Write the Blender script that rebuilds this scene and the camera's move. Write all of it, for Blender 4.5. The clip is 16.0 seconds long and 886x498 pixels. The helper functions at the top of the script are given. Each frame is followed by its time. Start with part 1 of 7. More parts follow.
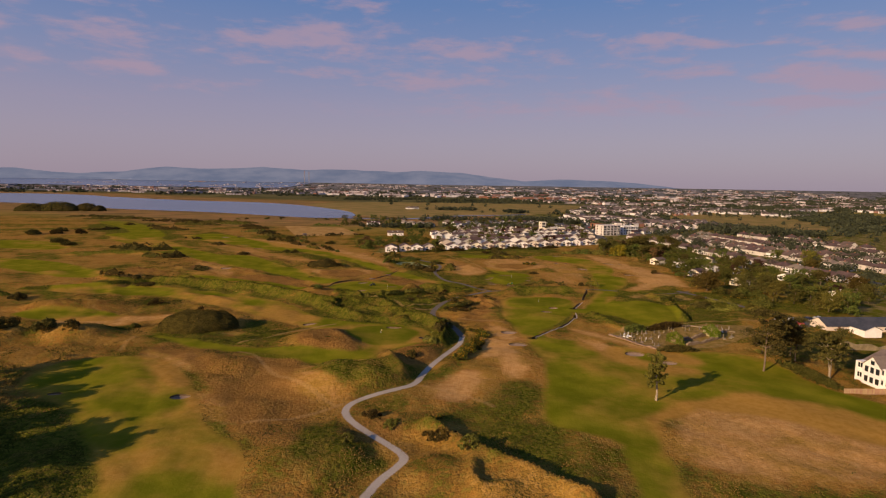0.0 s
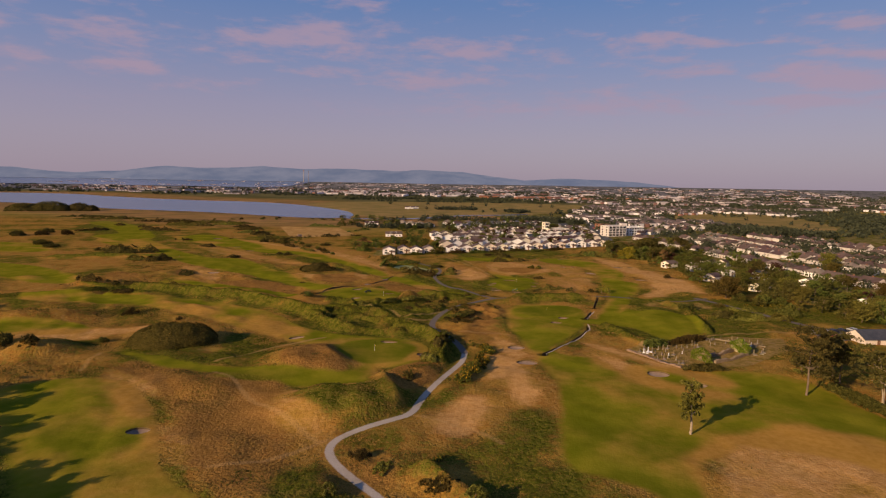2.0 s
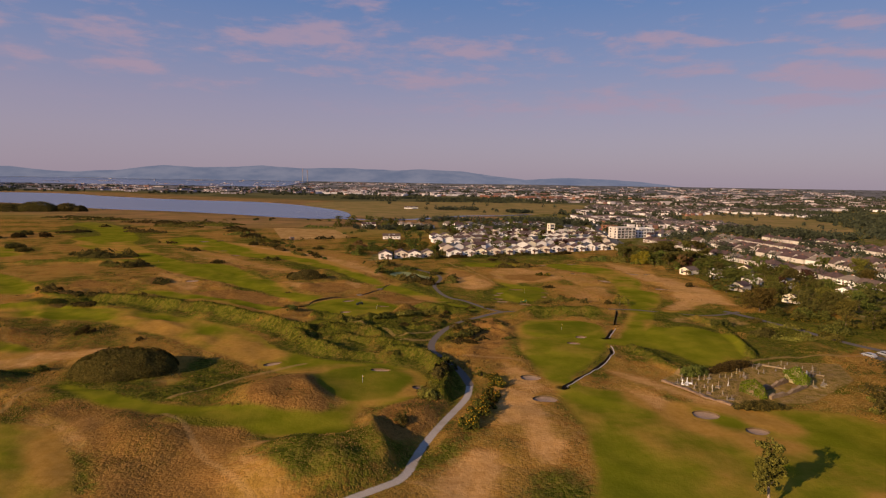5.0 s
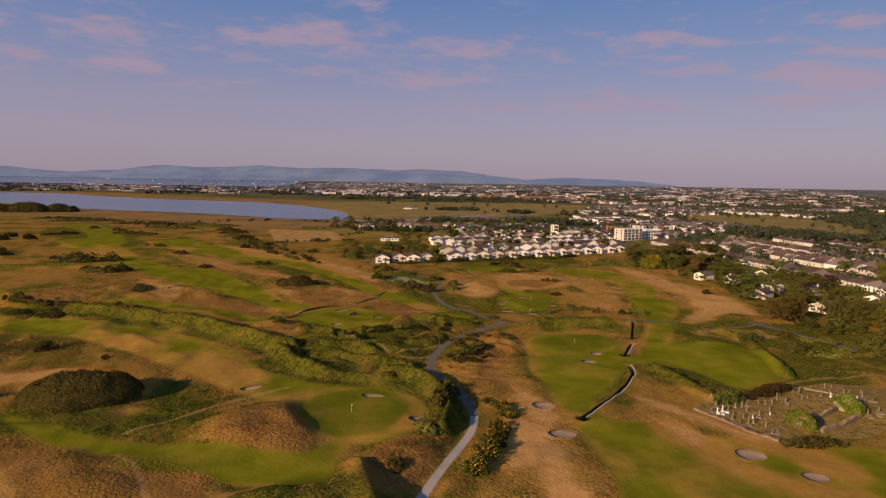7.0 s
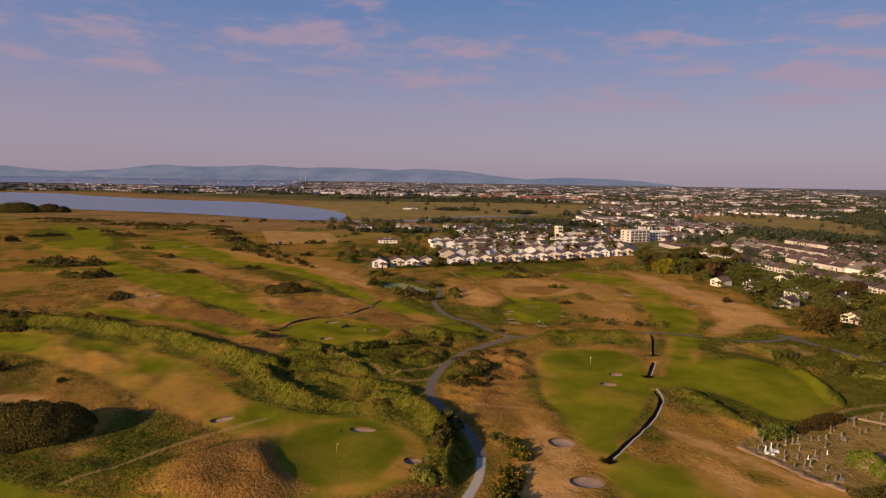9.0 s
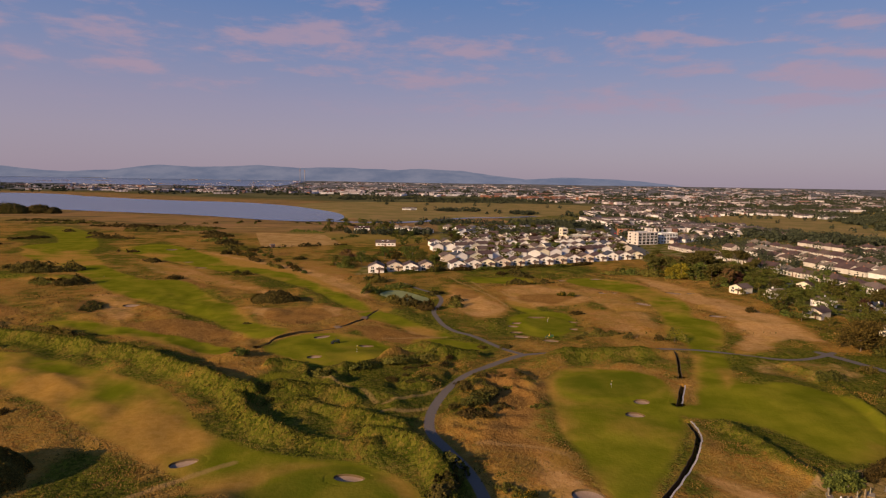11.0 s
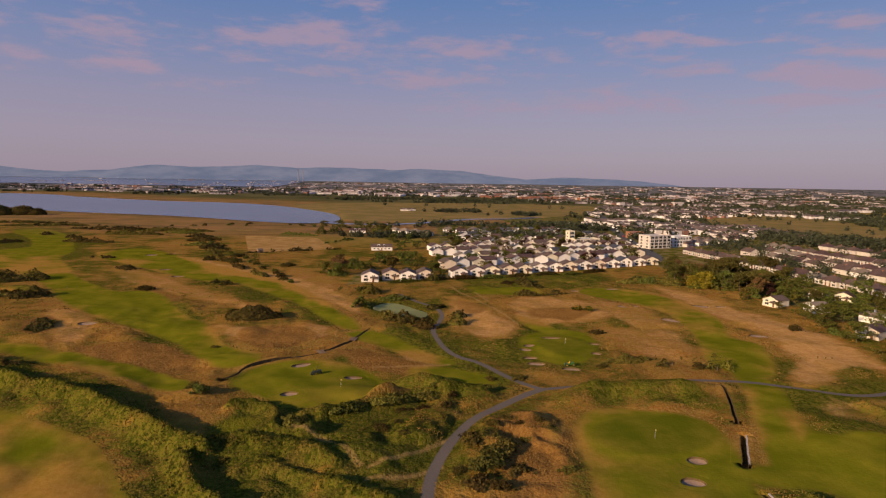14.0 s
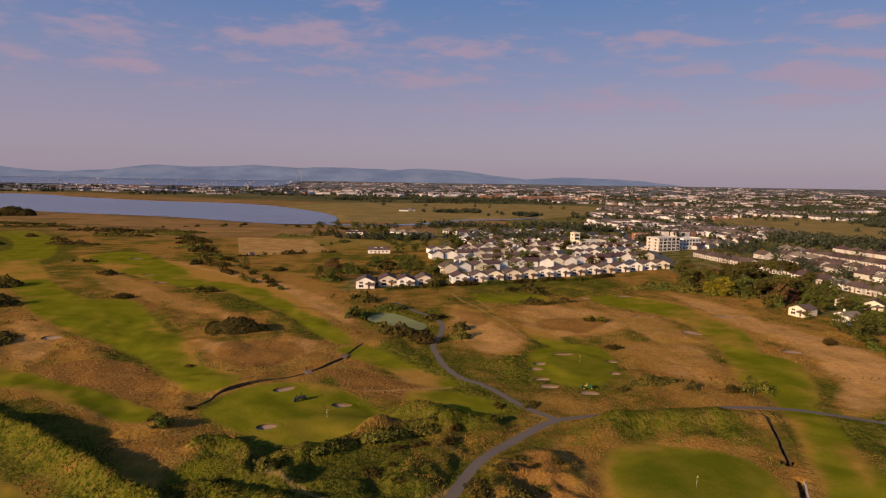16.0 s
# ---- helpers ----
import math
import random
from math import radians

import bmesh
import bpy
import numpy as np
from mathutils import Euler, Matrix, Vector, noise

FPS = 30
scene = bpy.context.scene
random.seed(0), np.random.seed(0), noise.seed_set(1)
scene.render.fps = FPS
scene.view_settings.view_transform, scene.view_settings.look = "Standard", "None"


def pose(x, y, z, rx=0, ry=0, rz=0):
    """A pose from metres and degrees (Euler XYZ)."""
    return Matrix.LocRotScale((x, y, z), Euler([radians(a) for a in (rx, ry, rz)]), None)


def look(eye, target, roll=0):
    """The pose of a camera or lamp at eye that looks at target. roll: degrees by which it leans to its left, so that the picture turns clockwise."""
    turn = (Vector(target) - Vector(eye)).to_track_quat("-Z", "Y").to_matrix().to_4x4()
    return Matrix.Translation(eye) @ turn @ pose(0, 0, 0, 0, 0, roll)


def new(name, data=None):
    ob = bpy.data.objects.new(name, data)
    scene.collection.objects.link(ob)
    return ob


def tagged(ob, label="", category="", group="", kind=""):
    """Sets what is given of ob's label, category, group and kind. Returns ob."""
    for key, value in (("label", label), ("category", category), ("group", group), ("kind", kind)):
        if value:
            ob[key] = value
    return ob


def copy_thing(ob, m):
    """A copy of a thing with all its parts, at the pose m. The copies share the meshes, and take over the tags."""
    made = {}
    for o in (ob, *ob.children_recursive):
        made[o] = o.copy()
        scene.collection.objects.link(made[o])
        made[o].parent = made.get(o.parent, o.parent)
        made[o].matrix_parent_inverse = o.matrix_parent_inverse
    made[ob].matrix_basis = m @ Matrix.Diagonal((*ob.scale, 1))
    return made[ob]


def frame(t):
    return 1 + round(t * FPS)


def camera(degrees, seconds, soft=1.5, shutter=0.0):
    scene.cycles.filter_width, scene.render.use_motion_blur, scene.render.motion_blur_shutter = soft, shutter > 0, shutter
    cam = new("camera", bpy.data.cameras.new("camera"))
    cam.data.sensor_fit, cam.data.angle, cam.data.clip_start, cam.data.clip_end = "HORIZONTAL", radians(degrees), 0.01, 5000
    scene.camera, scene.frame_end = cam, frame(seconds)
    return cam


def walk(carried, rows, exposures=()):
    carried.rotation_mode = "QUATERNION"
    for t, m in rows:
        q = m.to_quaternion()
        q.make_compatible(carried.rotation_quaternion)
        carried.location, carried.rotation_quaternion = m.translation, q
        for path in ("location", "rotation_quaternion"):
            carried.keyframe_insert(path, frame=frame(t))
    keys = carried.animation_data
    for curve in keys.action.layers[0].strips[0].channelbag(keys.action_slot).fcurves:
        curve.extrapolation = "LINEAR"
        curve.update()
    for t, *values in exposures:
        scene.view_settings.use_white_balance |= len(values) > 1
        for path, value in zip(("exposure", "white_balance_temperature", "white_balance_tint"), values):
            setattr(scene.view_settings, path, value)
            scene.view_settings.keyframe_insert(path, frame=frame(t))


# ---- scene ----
# camera and its flight: seconds, place, tilt, turn, lean
cam = camera(74.1352, 16.0, soft=1.2)
FLIGHT = [
    (0, (-1.32, 7.06, 56.21), 83.634, -1.536, 0.980),
    (0.5, (-1.22, 12.51, 56.23), 83.618, -1.537, 0.980),
    (1, (-1.12, 17.90, 56.25), 83.597, -1.538, 0.978),
    (1.5, (-1.02, 23.25, 56.26), 83.574, -1.539, 0.977),
    (2, (-0.92, 28.55, 56.28), 83.554, -1.539, 0.975),
    (2.5, (-0.83, 33.83, 56.29), 83.535, -1.538, 0.974),
    (3, (-0.74, 39.08, 56.30), 83.520, -1.537, 0.972),
    (3.5, (-0.65, 44.33, 56.32), 83.509, -1.537, 0.971),
    (4, (-0.56, 49.57, 56.33), 83.501, -1.537, 0.969),
    (5, (-0.41, 60.08, 56.36), 83.495, -1.538, 0.967),
    (6, (-0.26, 70.63, 56.38), 83.490, -1.540, 0.964),
    (6.5, (-0.19, 75.94, 56.39), 83.485, -1.543, 0.962),
    (7, (-0.12, 81.27, 56.40), 83.479, -1.546, 0.961),
    (7.5, (-0.06, 86.62, 56.41), 83.472, -1.550, 0.959),
    (8, (-0.00, 92.00, 56.42), 83.464, -1.555, 0.958),
    (8.5, (0.06, 97.40, 56.42), 83.458, -1.561, 0.956),
    (9, (0.11, 102.82, 56.43), 83.454, -1.566, 0.955),
    (10, (0.21, 113.72, 56.44), 83.456, -1.576, 0.952),
    (11, (0.30, 124.67, 56.45), 83.464, -1.588, 0.949),
    (11.5, (0.34, 130.15, 56.45), 83.468, -1.596, 0.947),
    (12, (0.38, 135.63, 56.45), 83.471, -1.607, 0.946),
    (12.5, (0.42, 141.09, 56.45), 83.473, -1.620, 0.945),
    (13, (0.45, 146.53, 56.45), 83.474, -1.634, 0.943),
    (13.5, (0.48, 151.94, 56.45), 83.474, -1.649, 0.942),
    (14, (0.51, 157.32, 56.45), 83.473, -1.664, 0.940),
    (14.5, (0.54, 162.64, 56.45), 83.470, -1.679, 0.939),
    (15, (0.56, 167.89, 56.44), 83.467, -1.695, 0.937),
    (15.5, (0.58, 173.07, 56.44), 83.464, -1.708, 0.936),
    (16, (0.60, 178.16, 56.43), 83.462, -1.718, 0.935),
]
walk(cam, [(t, pose(*eye, tilt, 0, turn) @ pose(0, 0, 0, 0, 0, lean)) for t, eye, tilt, turn, lean in FLIGHT],
     exposures=[(0, 0.35), (16, 0.35)])

# ---- node helpers ----
def nodes_of(tree):
    tree.nodes.clear()
    return tree.nodes, tree.links


class Net:
    """Small helper to wire shader nodes."""

    def __init__(self, tree):
        self.n, self.l = nodes_of(tree)

    def put(self, kind, **values):
        node = self.n.new(kind)
        for k, v in values.items():
            setattr(node, k, v)
        return node

    def feed(self, socket, value):
        if hasattr(value, "is_output"):
            self.l.new(value, socket)
        elif isinstance(value, (tuple, list)) and len(value) == 3 and socket.type == "RGBA":
            socket.default_value = (*value, 1)
        else:
            socket.default_value = value

    def math(self, op, a, b=0.0, c=0.0, clamp=False):
        m = self.put("ShaderNodeMath", operation=op, use_clamp=clamp)
        for s, v in zip(m.inputs, (a, b, c)):
            self.feed(s, v)
        return m.outputs[0]

    def mix(self, f, a, b, mode="MIX"):
        m = self.put("ShaderNodeMix", data_type="RGBA", blend_type=mode)
        self.feed(m.inputs[0], f)
        self.feed(m.inputs[6], a)
        self.feed(m.inputs[7], b)
        return m.outputs[2]

    def step(self, v, lo, hi, a=0.0, b=1.0):
        m = self.put("ShaderNodeMapRange", interpolation_type="SMOOTHSTEP")
        for s, x in zip(m.inputs, (v, lo, hi, a, b)):
            self.feed(s, x)
        return m.outputs[0]

    def noise(self, scale, detail=3.0, rough=0.55, vec=None, distortion=0.0):
        m = self.put("ShaderNodeTexNoise")
        m.inputs["Scale"].default_value, m.inputs["Detail"].default_value = scale, detail
        m.inputs["Roughness"].default_value, m.inputs["Distortion"].default_value = rough, distortion
        if vec is not None:
            self.l.new(vec, m.inputs["Vector"])
        return m.outputs[0]

    def cells(self, scale, vec):
        """Round tufts: distance from each one's middle, and a tone of its own."""
        m = self.put("ShaderNodeTexVoronoi", voronoi_dimensions="2D")
        m.inputs["Scale"].default_value = scale
        self.l.new(vec, m.inputs["Vector"])
        tone = self.put("ShaderNodeSeparateColor")
        self.l.new(m.outputs["Color"], tone.inputs[0])
        return m.outputs["Distance"], tone.outputs[0]

    def attr(self, name):
        return self.put("ShaderNodeAttribute", attribute_name=name).outputs["Fac"]

    def place(self, scale=(1, 1, 1)):
        g = self.put("ShaderNodeNewGeometry").outputs["Position"]
        m = self.put("ShaderNodeMapping")
        m.inputs["Scale"].default_value = scale
        self.l.new(g, m.inputs["Vector"])
        return m.outputs[0]


# ---- sky and sun: a low evening sun behind the camera's left shoulder ----
SUN_UP, SUN_TURN = radians(19.5), math.atan2(-0.76, -0.65)
world = bpy.data.worlds.new("evening_sky")
scene.world = world
world.use_nodes = True
w = Net(world.node_tree)
sky = w.put("ShaderNodeTexSky", sky_type="NISHITA", sun_disc=False, sun_elevation=SUN_UP, sun_rotation=SUN_TURN)
sky.altitude, sky.air_density, sky.dust_density, sky.ozone_density = 60, 1.0, 1.6, 1.5
ray = w.put("ShaderNodeTexCoord").outputs["Generated"]
xyz = w.put("ShaderNodeSeparateXYZ")
w.l.new(ray, xyz.inputs[0])
ahead = w.math("MAXIMUM", xyz.outputs[1], 0.08)
u = w.math("DIVIDE", xyz.outputs[0], ahead)
v = w.math("DIVIDE", xyz.outputs[2], ahead)
# evening haze: mauve at the skyline, blue higher up
ramp = w.put("ShaderNodeValToRGB")
w.l.new(xyz.outputs[2], ramp.inputs[0])
stops = [(0.0, (0.368, 0.290, 0.365)), (0.07, (0.352, 0.285, 0.388)), (0.12, (0.315, 0.270, 0.402)),
         (0.19, (0.215, 0.245, 0.430)), (0.28, (0.118, 0.203, 0.435)), (0.8, (0.08, 0.15, 0.36))]
ramp.color_ramp.elements[0].position, ramp.color_ramp.elements[0].color = stops[0][0], (*stops[0][1], 1)
ramp.color_ramp.elements[1].position, ramp.color_ramp.elements[1].color = stops[-1][0], (*stops[-1][1], 1)
for at, colour in stops[1:-1]:
    ramp.color_ramp.elements.new(at).color = (*colour, 1)
nishita = w.mix(1.0, sky.outputs[0], (0.10, 0.10, 0.10), "MULTIPLY")
air = w.mix(0.82, nishita, ramp.outputs[0])
# thin pink evening clouds in drifting banks
stretch = w.put("ShaderNodeMapping")
stretch.inputs["Scale"].default_value = (3.8, 3.8, 15.0)
w.l.new(ray, stretch.inputs["Vector"])
grain = w.noise(1.6, 6.0, 0.62, stretch.outputs[0], 0.3)
fine = w.noise(6.0, 5.0, 0.6, stretch.outputs[0])
wisp = w.put("ShaderNodeTexNoise")
wisp.inputs["Scale"].default_value, wisp.inputs["Detail"].default_value = 2.4, 5.0
w.l.new(stretch.outputs[0], wisp.inputs["Vector"])
sway = w.put("ShaderNodeSeparateColor")
w.l.new(wisp.outputs["Color"], sway.inputs[0])
u = w.math("MULTIPLY_ADD", w.math("SUBTRACT", sway.outputs[0], 0.5), 0.22, u)
v = w.math("MULTIPLY_ADD", w.math("SUBTRACT", sway.outputs[1], 0.5), 0.05, v)
banks = 0.0
def bank(u0, v0, su, sv, gain):
    """One bank of cloud by its direction, breadth and depth."""
    a = w.math("POWER", w.math("DIVIDE", w.math("SUBTRACT", u, u0), su), 2.0)
    b = w.math("POWER", w.math("DIVIDE", w.math("SUBTRACT", v, v0), sv), 2.0)
    return w.math("MULTIPLY", w.math("EXPONENT", w.math("MULTIPLY", w.math("ADD", a, b), -1.0)), gain)


for spot in [(-0.23, 0.238, 0.13, 0.032, 1.0), (-0.30, 0.20, 0.06, 0.015, 0.8), (-0.53, 0.236, 0.10, 0.026, 0.8), (-0.50, 0.181, 0.09, 0.014, 0.8),
             (-0.66, 0.198, 0.08, 0.03, 0.75), (-0.73, 0.243, 0.09, 0.014, 0.9), (-0.31, 0.155, 0.11, 0.014, 0.55), (-0.21, 0.183, 0.06, 0.011, 0.8),
             (0.07, 0.217, 0.15, 0.020, 1.0), (0.02, 0.165, 0.16, 0.016, 0.7), (0.42, 0.243, 0.14, 0.012, 1.0), (0.60, 0.243, 0.08, 0.010, 0.8),
             (0.47, 0.191, 0.09, 0.012, 0.8), (0.68, 0.188, 0.17, 0.018, 1.0), (0.73, 0.226, 0.10, 0.016, 0.9), (0.74, 0.282, 0.08, 0.014, 0.9)]:
    banks = w.math("MAXIMUM", banks, bank(*spot))
for spot in [(-0.58, 0.288, 0.16, 0.010, 0.8), (-0.10, 0.286, 0.06, 0.010, 0.7), (0.34, 0.137, 0.22, 0.024, 0.75), (0.66, 0.150, 0.18, 0.016, 0.85), (0.18, 0.126, 0.24, 0.018, 0.5)]:
    banks = w.math("MAXIMUM", banks, bank(*spot))
uneven = w.math("MULTIPLY_ADD", w.math("SUBTRACT", grain, 0.5), 1.75, w.math("MULTIPLY", w.math("SUBTRACT", fine, 0.5), 1.3))
thick = w.math("MULTIPLY_ADD", banks, 0.72, uneven)
cover = w.math("MULTIPLY", w.step(thick, 0.05, 0.82), w.step(xyz.outputs[2], 0.05, 0.16))
clouded = w.mix(w.math("MULTIPLY", cover, 0.74), air, (0.405, 0.292, 0.378))
back = w.put("ShaderNodeBackground")
w.l.new(clouded, back.inputs[0])
back.inputs[1].default_value = 0.785
w.l.new(back.outputs[0], w.put("ShaderNodeOutputWorld").inputs[0])

sun = new("sun", bpy.data.lights.new("sun", "SUN"))
sun.data.energy, sun.data.angle, sun.data.color = 5.0, radians(0.6), (1.0, 0.70, 0.41)
sun.matrix_world = look((-300, -260, 200), (-300 + 0.76, -260 + 0.65, 200 - math.tan(SUN_UP)))

# ---- the plan of the links: outlines in metres ----
def smooth_line(pts, rounds=2, closed=False):
    p = np.array(pts, float)
    for _ in range(rounds):
        q = np.roll(p, -1, 0) if closed else p[1:]
        a = p if closed else p[:-1]
        cut = np.stack([0.75 * a + 0.25 * q, 0.25 * a + 0.75 * q], 1).reshape(-1, 2)
        p = cut if closed else np.vstack([p[:1], cut, p[-1:]])
    return p


def line_gap(x, y, pts):
    """Distance to a polyline."""
    best = np.full(x.shape, 1e9)
    for (ax, ay), (bx, by) in zip(pts[:-1], pts[1:]):
        dx, dy = bx - ax, by - ay
        s = np.clip(((x - ax) * dx + (y - ay) * dy) / (dx * dx + dy * dy + 1e-9), 0, 1)
        best = np.minimum(best, (x - ax - s * dx) ** 2 + (y - ay - s * dy) ** 2)
    return np.sqrt(best)


def inside_by(x, y, pts, rounds=2, reach=14.0):
    """Signed distance to an outline, positive inside, worked out near it only."""
    p = smooth_line(pts, rounds, True)
    out = np.full(x.shape, -reach)
    near = (x > p[:, 0].min() - reach) & (x < p[:, 0].max() + reach) & (y > p[:, 1].min() - reach) & (y < p[:, 1].max() + reach)
    a, b = x[near], y[near]
    ring = np.vstack([p, p[:1]])
    d = line_gap(a, b, ring)
    odd = np.zeros(a.shape, bool)
    for (ax, ay), (bx, by) in zip(ring[:-1], ring[1:]):
        odd ^= ((ay > b) != (by > b)) & (a < (bx - ax) * (b - ay) / (by - ay + 1e-12) + ax)
    out[near] = np.clip(np.where(odd, d, -d), -reach, reach)
    return out


def line_by(x, y, pts, half, rounds=2, reach=14.0):
    """Half-width minus distance to a line, positive on it."""
    p = smooth_line(pts, rounds)
    out = np.full(x.shape, -reach)
    near = (x > p[:, 0].min() - reach) & (x < p[:, 0].max() + reach) & (y > p[:, 1].min() - reach) & (y < p[:, 1].max() + reach)
    out[near] = np.maximum(half - line_gap(x[near], y[near], p), -reach)
    return out


def hashed(i, j, seed):
    h = np.sin(i * 127.1 + j * 311.7 + seed * 74.7) * 43758.5453
    return h - np.floor(h)


def value_noise(x, y, size, seed=0):
    """Smooth noise between -1 and 1, with lumps of that size."""
    x, y = x / size, y / size
    i, j = np.floor(x), np.floor(y)
    fx, fy = x - i, y - j
    fx, fy = fx * fx * fx * (fx * (fx * 6 - 15) + 10), fy * fy * fy * (fy * (fy * 6 - 15) + 10)
    a = hashed(i, j, seed) * (1 - fx) + hashed(i + 1, j, seed) * fx
    b = hashed(i, j + 1, seed) * (1 - fx) + hashed(i + 1, j + 1, seed) * fx
    return (a * (1 - fy) + b * fy) * 2 - 1


def lumps(x, y, size, seed=0, octaves=3):
    return sum(value_noise(x + 31.7 * k, y - 17.3 * k, size / 2**k, seed + k) / 2**k for k in range(octaves))


def ease(v, lo, hi):
    s = np.clip((v - lo) / (hi - lo), 0, 1)
    return s * s * (3 - 2 * s)


TRACK = [(-16, 96), (-12, 107), (-10, 113), (-7, 118), (-5, 122), (-7, 126), (-12, 132), (-17, 138), (-21, 145), (-21, 151), (-17, 156),
         (-9, 162), (-4, 166), (-2, 176), (2, 188), (7, 200), (11, 210), (12, 219), (10, 232), (5, 244), (1, 253), (2, 266), (7, 281),
         (12, 292), (22, 303), (29, 310), (33, 313)]
LANE_NORTH = [(33, 313), (29, 317), (25, 323), (21, 331), (17, 338), (11, 343), (7, 353), (5, 364), (3, 378), (7, 393), (8, 406), (5, 419),
              (-4, 431), (-13, 449)]
LANE_EAST = [(33, 313), (42, 315), (53, 317), (65, 318), (75, 321), (85, 321), (95, 320), (101, 317), (108, 313), (117, 309), (125, 309),
             (135, 314), (141, 318)]
BACK_ROAD = [(136, 318), (141, 306), (145, 295), (149, 284), (153, 270), (160, 256), (172, 246)]
FOOTPATHS = [[(-43, 138), (-32, 142), (-26, 148), (-22, 152)], [(-24, 151), (-39, 168), (-47, 177), (-56, 191), (-63, 197)],
             [(-29, 284), (-23, 279), (-19, 277), (-16, 273), (-12, 267)], [(4, 268), (-4, 263), (-10, 262)], [(8, 283), (0, 274), (-10, 266)],
             [(100, 239), (106, 244), (118, 248), (135, 250), (160, 252)], [(-6, 166), (10, 158), (16, 150)],
             [(14, 469), (25, 434), (32, 412), (38, 388)], [(26, 455), (30, 430)], [(39, 423), (45, 397)], [(-15, 331), (-4, 333), (8, 336)],
             [(-105, 214), (-101, 196)], [(-66, 207), (-58, 216), (-50, 228), (-44, 233), (-38, 238)], [(12, 246), (22, 246), (30, 240)]]
FAIRWAYS, BUNKERS, HUMPS, RIDGES, PATCHES = [], [], [], [], {"dry": [], "lush": [], "heath": []}


def fairway(*outline):
    FAIRWAYS.append(outline)


def bunker(x, y, half_x, half_y, turn=0.0):
    BUNKERS.append((x, y, half_x, half_y, turn))


def hump(x, y, half_x, half_y, turn, high):
    HUMPS.append((x, y, half_x, half_y, turn, high))


def ridge(half, high, *crest):
    RIDGES.append((crest, half, high))


def parched(strength, *outline):
    PATCHES["dry"].append((strength, outline))


def heath(strength, *outline):
    PATCHES["heath"].append((strength, outline))


def verdant(strength, *outline):
    PATCHES["lush"].append((strength, outline))


fairway((41, 100), (44, 129), (33, 134), (27, 139), (29, 150), (31, 161), (36, 179), (36, 200), (35, 215), (33, 230), (33, 243), (31, 251), (33, 266), (34, 281), (37, 292), (45, 301), (57, 299), (70, 291), (68, 278), (66, 268), (60, 250), (47, 232), (40, 222), (45, 214), (57, 214), (58, 195), (64, 180), (68, 168), (78, 160), (66, 148), (52, 139), (47, 100))
fairway((62, 259), (64, 268), (76, 270), (80, 280), (86, 296), (93, 312), (97, 322), (101, 320), (96, 306), (90, 290), (90, 280), (103, 283), (112, 274), (112, 258), (100, 240), (86, 236), (84, 249), (76, 260))
fairway((103, 474), (121, 452), (128, 415), (123, 389), (114, 370), (120, 361), (118, 349), (113, 336), (102, 320), (97, 320), (92, 339), (96, 354), (104, 373), (107, 396), (104, 425), (80, 452), (84, 470))
fairway((34, 368), (47, 382), (63, 379), (62, 354), (49, 334), (39, 338), (33, 348))
fairway((-290, 605), (-158, 442), (-135, 455), (-100, 398), (-83, 382), (-67, 351), (-51, 343), (-50, 334), (-60, 328), (-68, 336), (-89, 362), (-118, 381), (-158, 414), (-200, 470), (-310, 560))
fairway((-55, 314), (-49, 336), (-28, 338), (-15, 326), (-7, 313), (-8, 303), (-17, 298), (-24, 297), (-35, 299), (-45, 308))
fairway((-230, 640), (-154, 558), (-99, 504), (-64, 467), (-44, 419), (-21, 377), (-29, 374), (-39, 391), (-67, 434), (-120, 496), (-240, 600))
fairway((-190, 314), (-147, 312), (-118, 305), (-92, 291), (-70, 280), (-58, 266), (-50, 254), (-38, 245), (-24, 240), (-14, 239), (-5, 233), (2, 222), (-2, 208), (-8, 202), (-20, 204), (-27, 212), (-31, 222), (-41, 222), (-42, 229), (-50, 235), (-62, 243), (-75, 253), (-94, 268), (-113, 279), (-135, 290), (-190, 294))
fairway((-101, 218), (-87, 212), (-72, 205), (-54, 201), (-43, 199), (-31, 197), (-24, 197), (-20, 205), (-16, 205), (-18, 190), (-17, 184), (-23, 180), (-35, 186), (-47, 192), (-55, 195), (-68, 197), (-93, 208))
fairway((-113, 188), (-95, 190), (-81, 187), (-66, 166), (-58, 150), (-50, 134), (-39, 126), (-34, 107), (-34, 80), (-56, 80), (-58, 106), (-72, 127), (-87, 147), (-104, 158), (-114, 165))
fairway((-30, 372), (-18, 376), (0, 352), (12, 338), (6, 334), (-6, 344), (-14, 356), (-24, 362))
fairway((6, 334), (20, 326), (22, 318), (10, 316), (-2, 322), (-6, 332))
fairway((20, 452), (36, 470), (60, 472), (64, 456), (40, 446))
fairway((-300, 420), (-240, 400), (-180, 345), (-200, 335), (-260, 370), (-320, 400))
fairway((-420, 520), (-340, 540), (-280, 480), (-300, 460), (-380, 490))
fairway((-430, 765), (-421, 809), (-344, 732), (-262, 604), (-253, 560), (-290, 590), (-350, 690))
fairway((36, 402), (46, 400), (54, 382), (44, 376))
fairway((-150, 348), (-135, 343), (-114, 335), (-95, 324), (-77, 315), (-63, 306), (-58, 311), (-73, 325), (-99, 337), (-120, 349), (-146, 356))
fairway((-180, 250), (-140, 262), (-120, 240), (-150, 236))
fairway((-253, 612), (-213, 607), (-175, 568), (-118, 495), (-110, 471), (-146, 498), (-182, 531), (-230, 570))
fairway((-330, 600), (-300, 640), (-280, 609), (-240, 547), (-200, 500), (-238, 520), (-267, 530), (-300, 571))
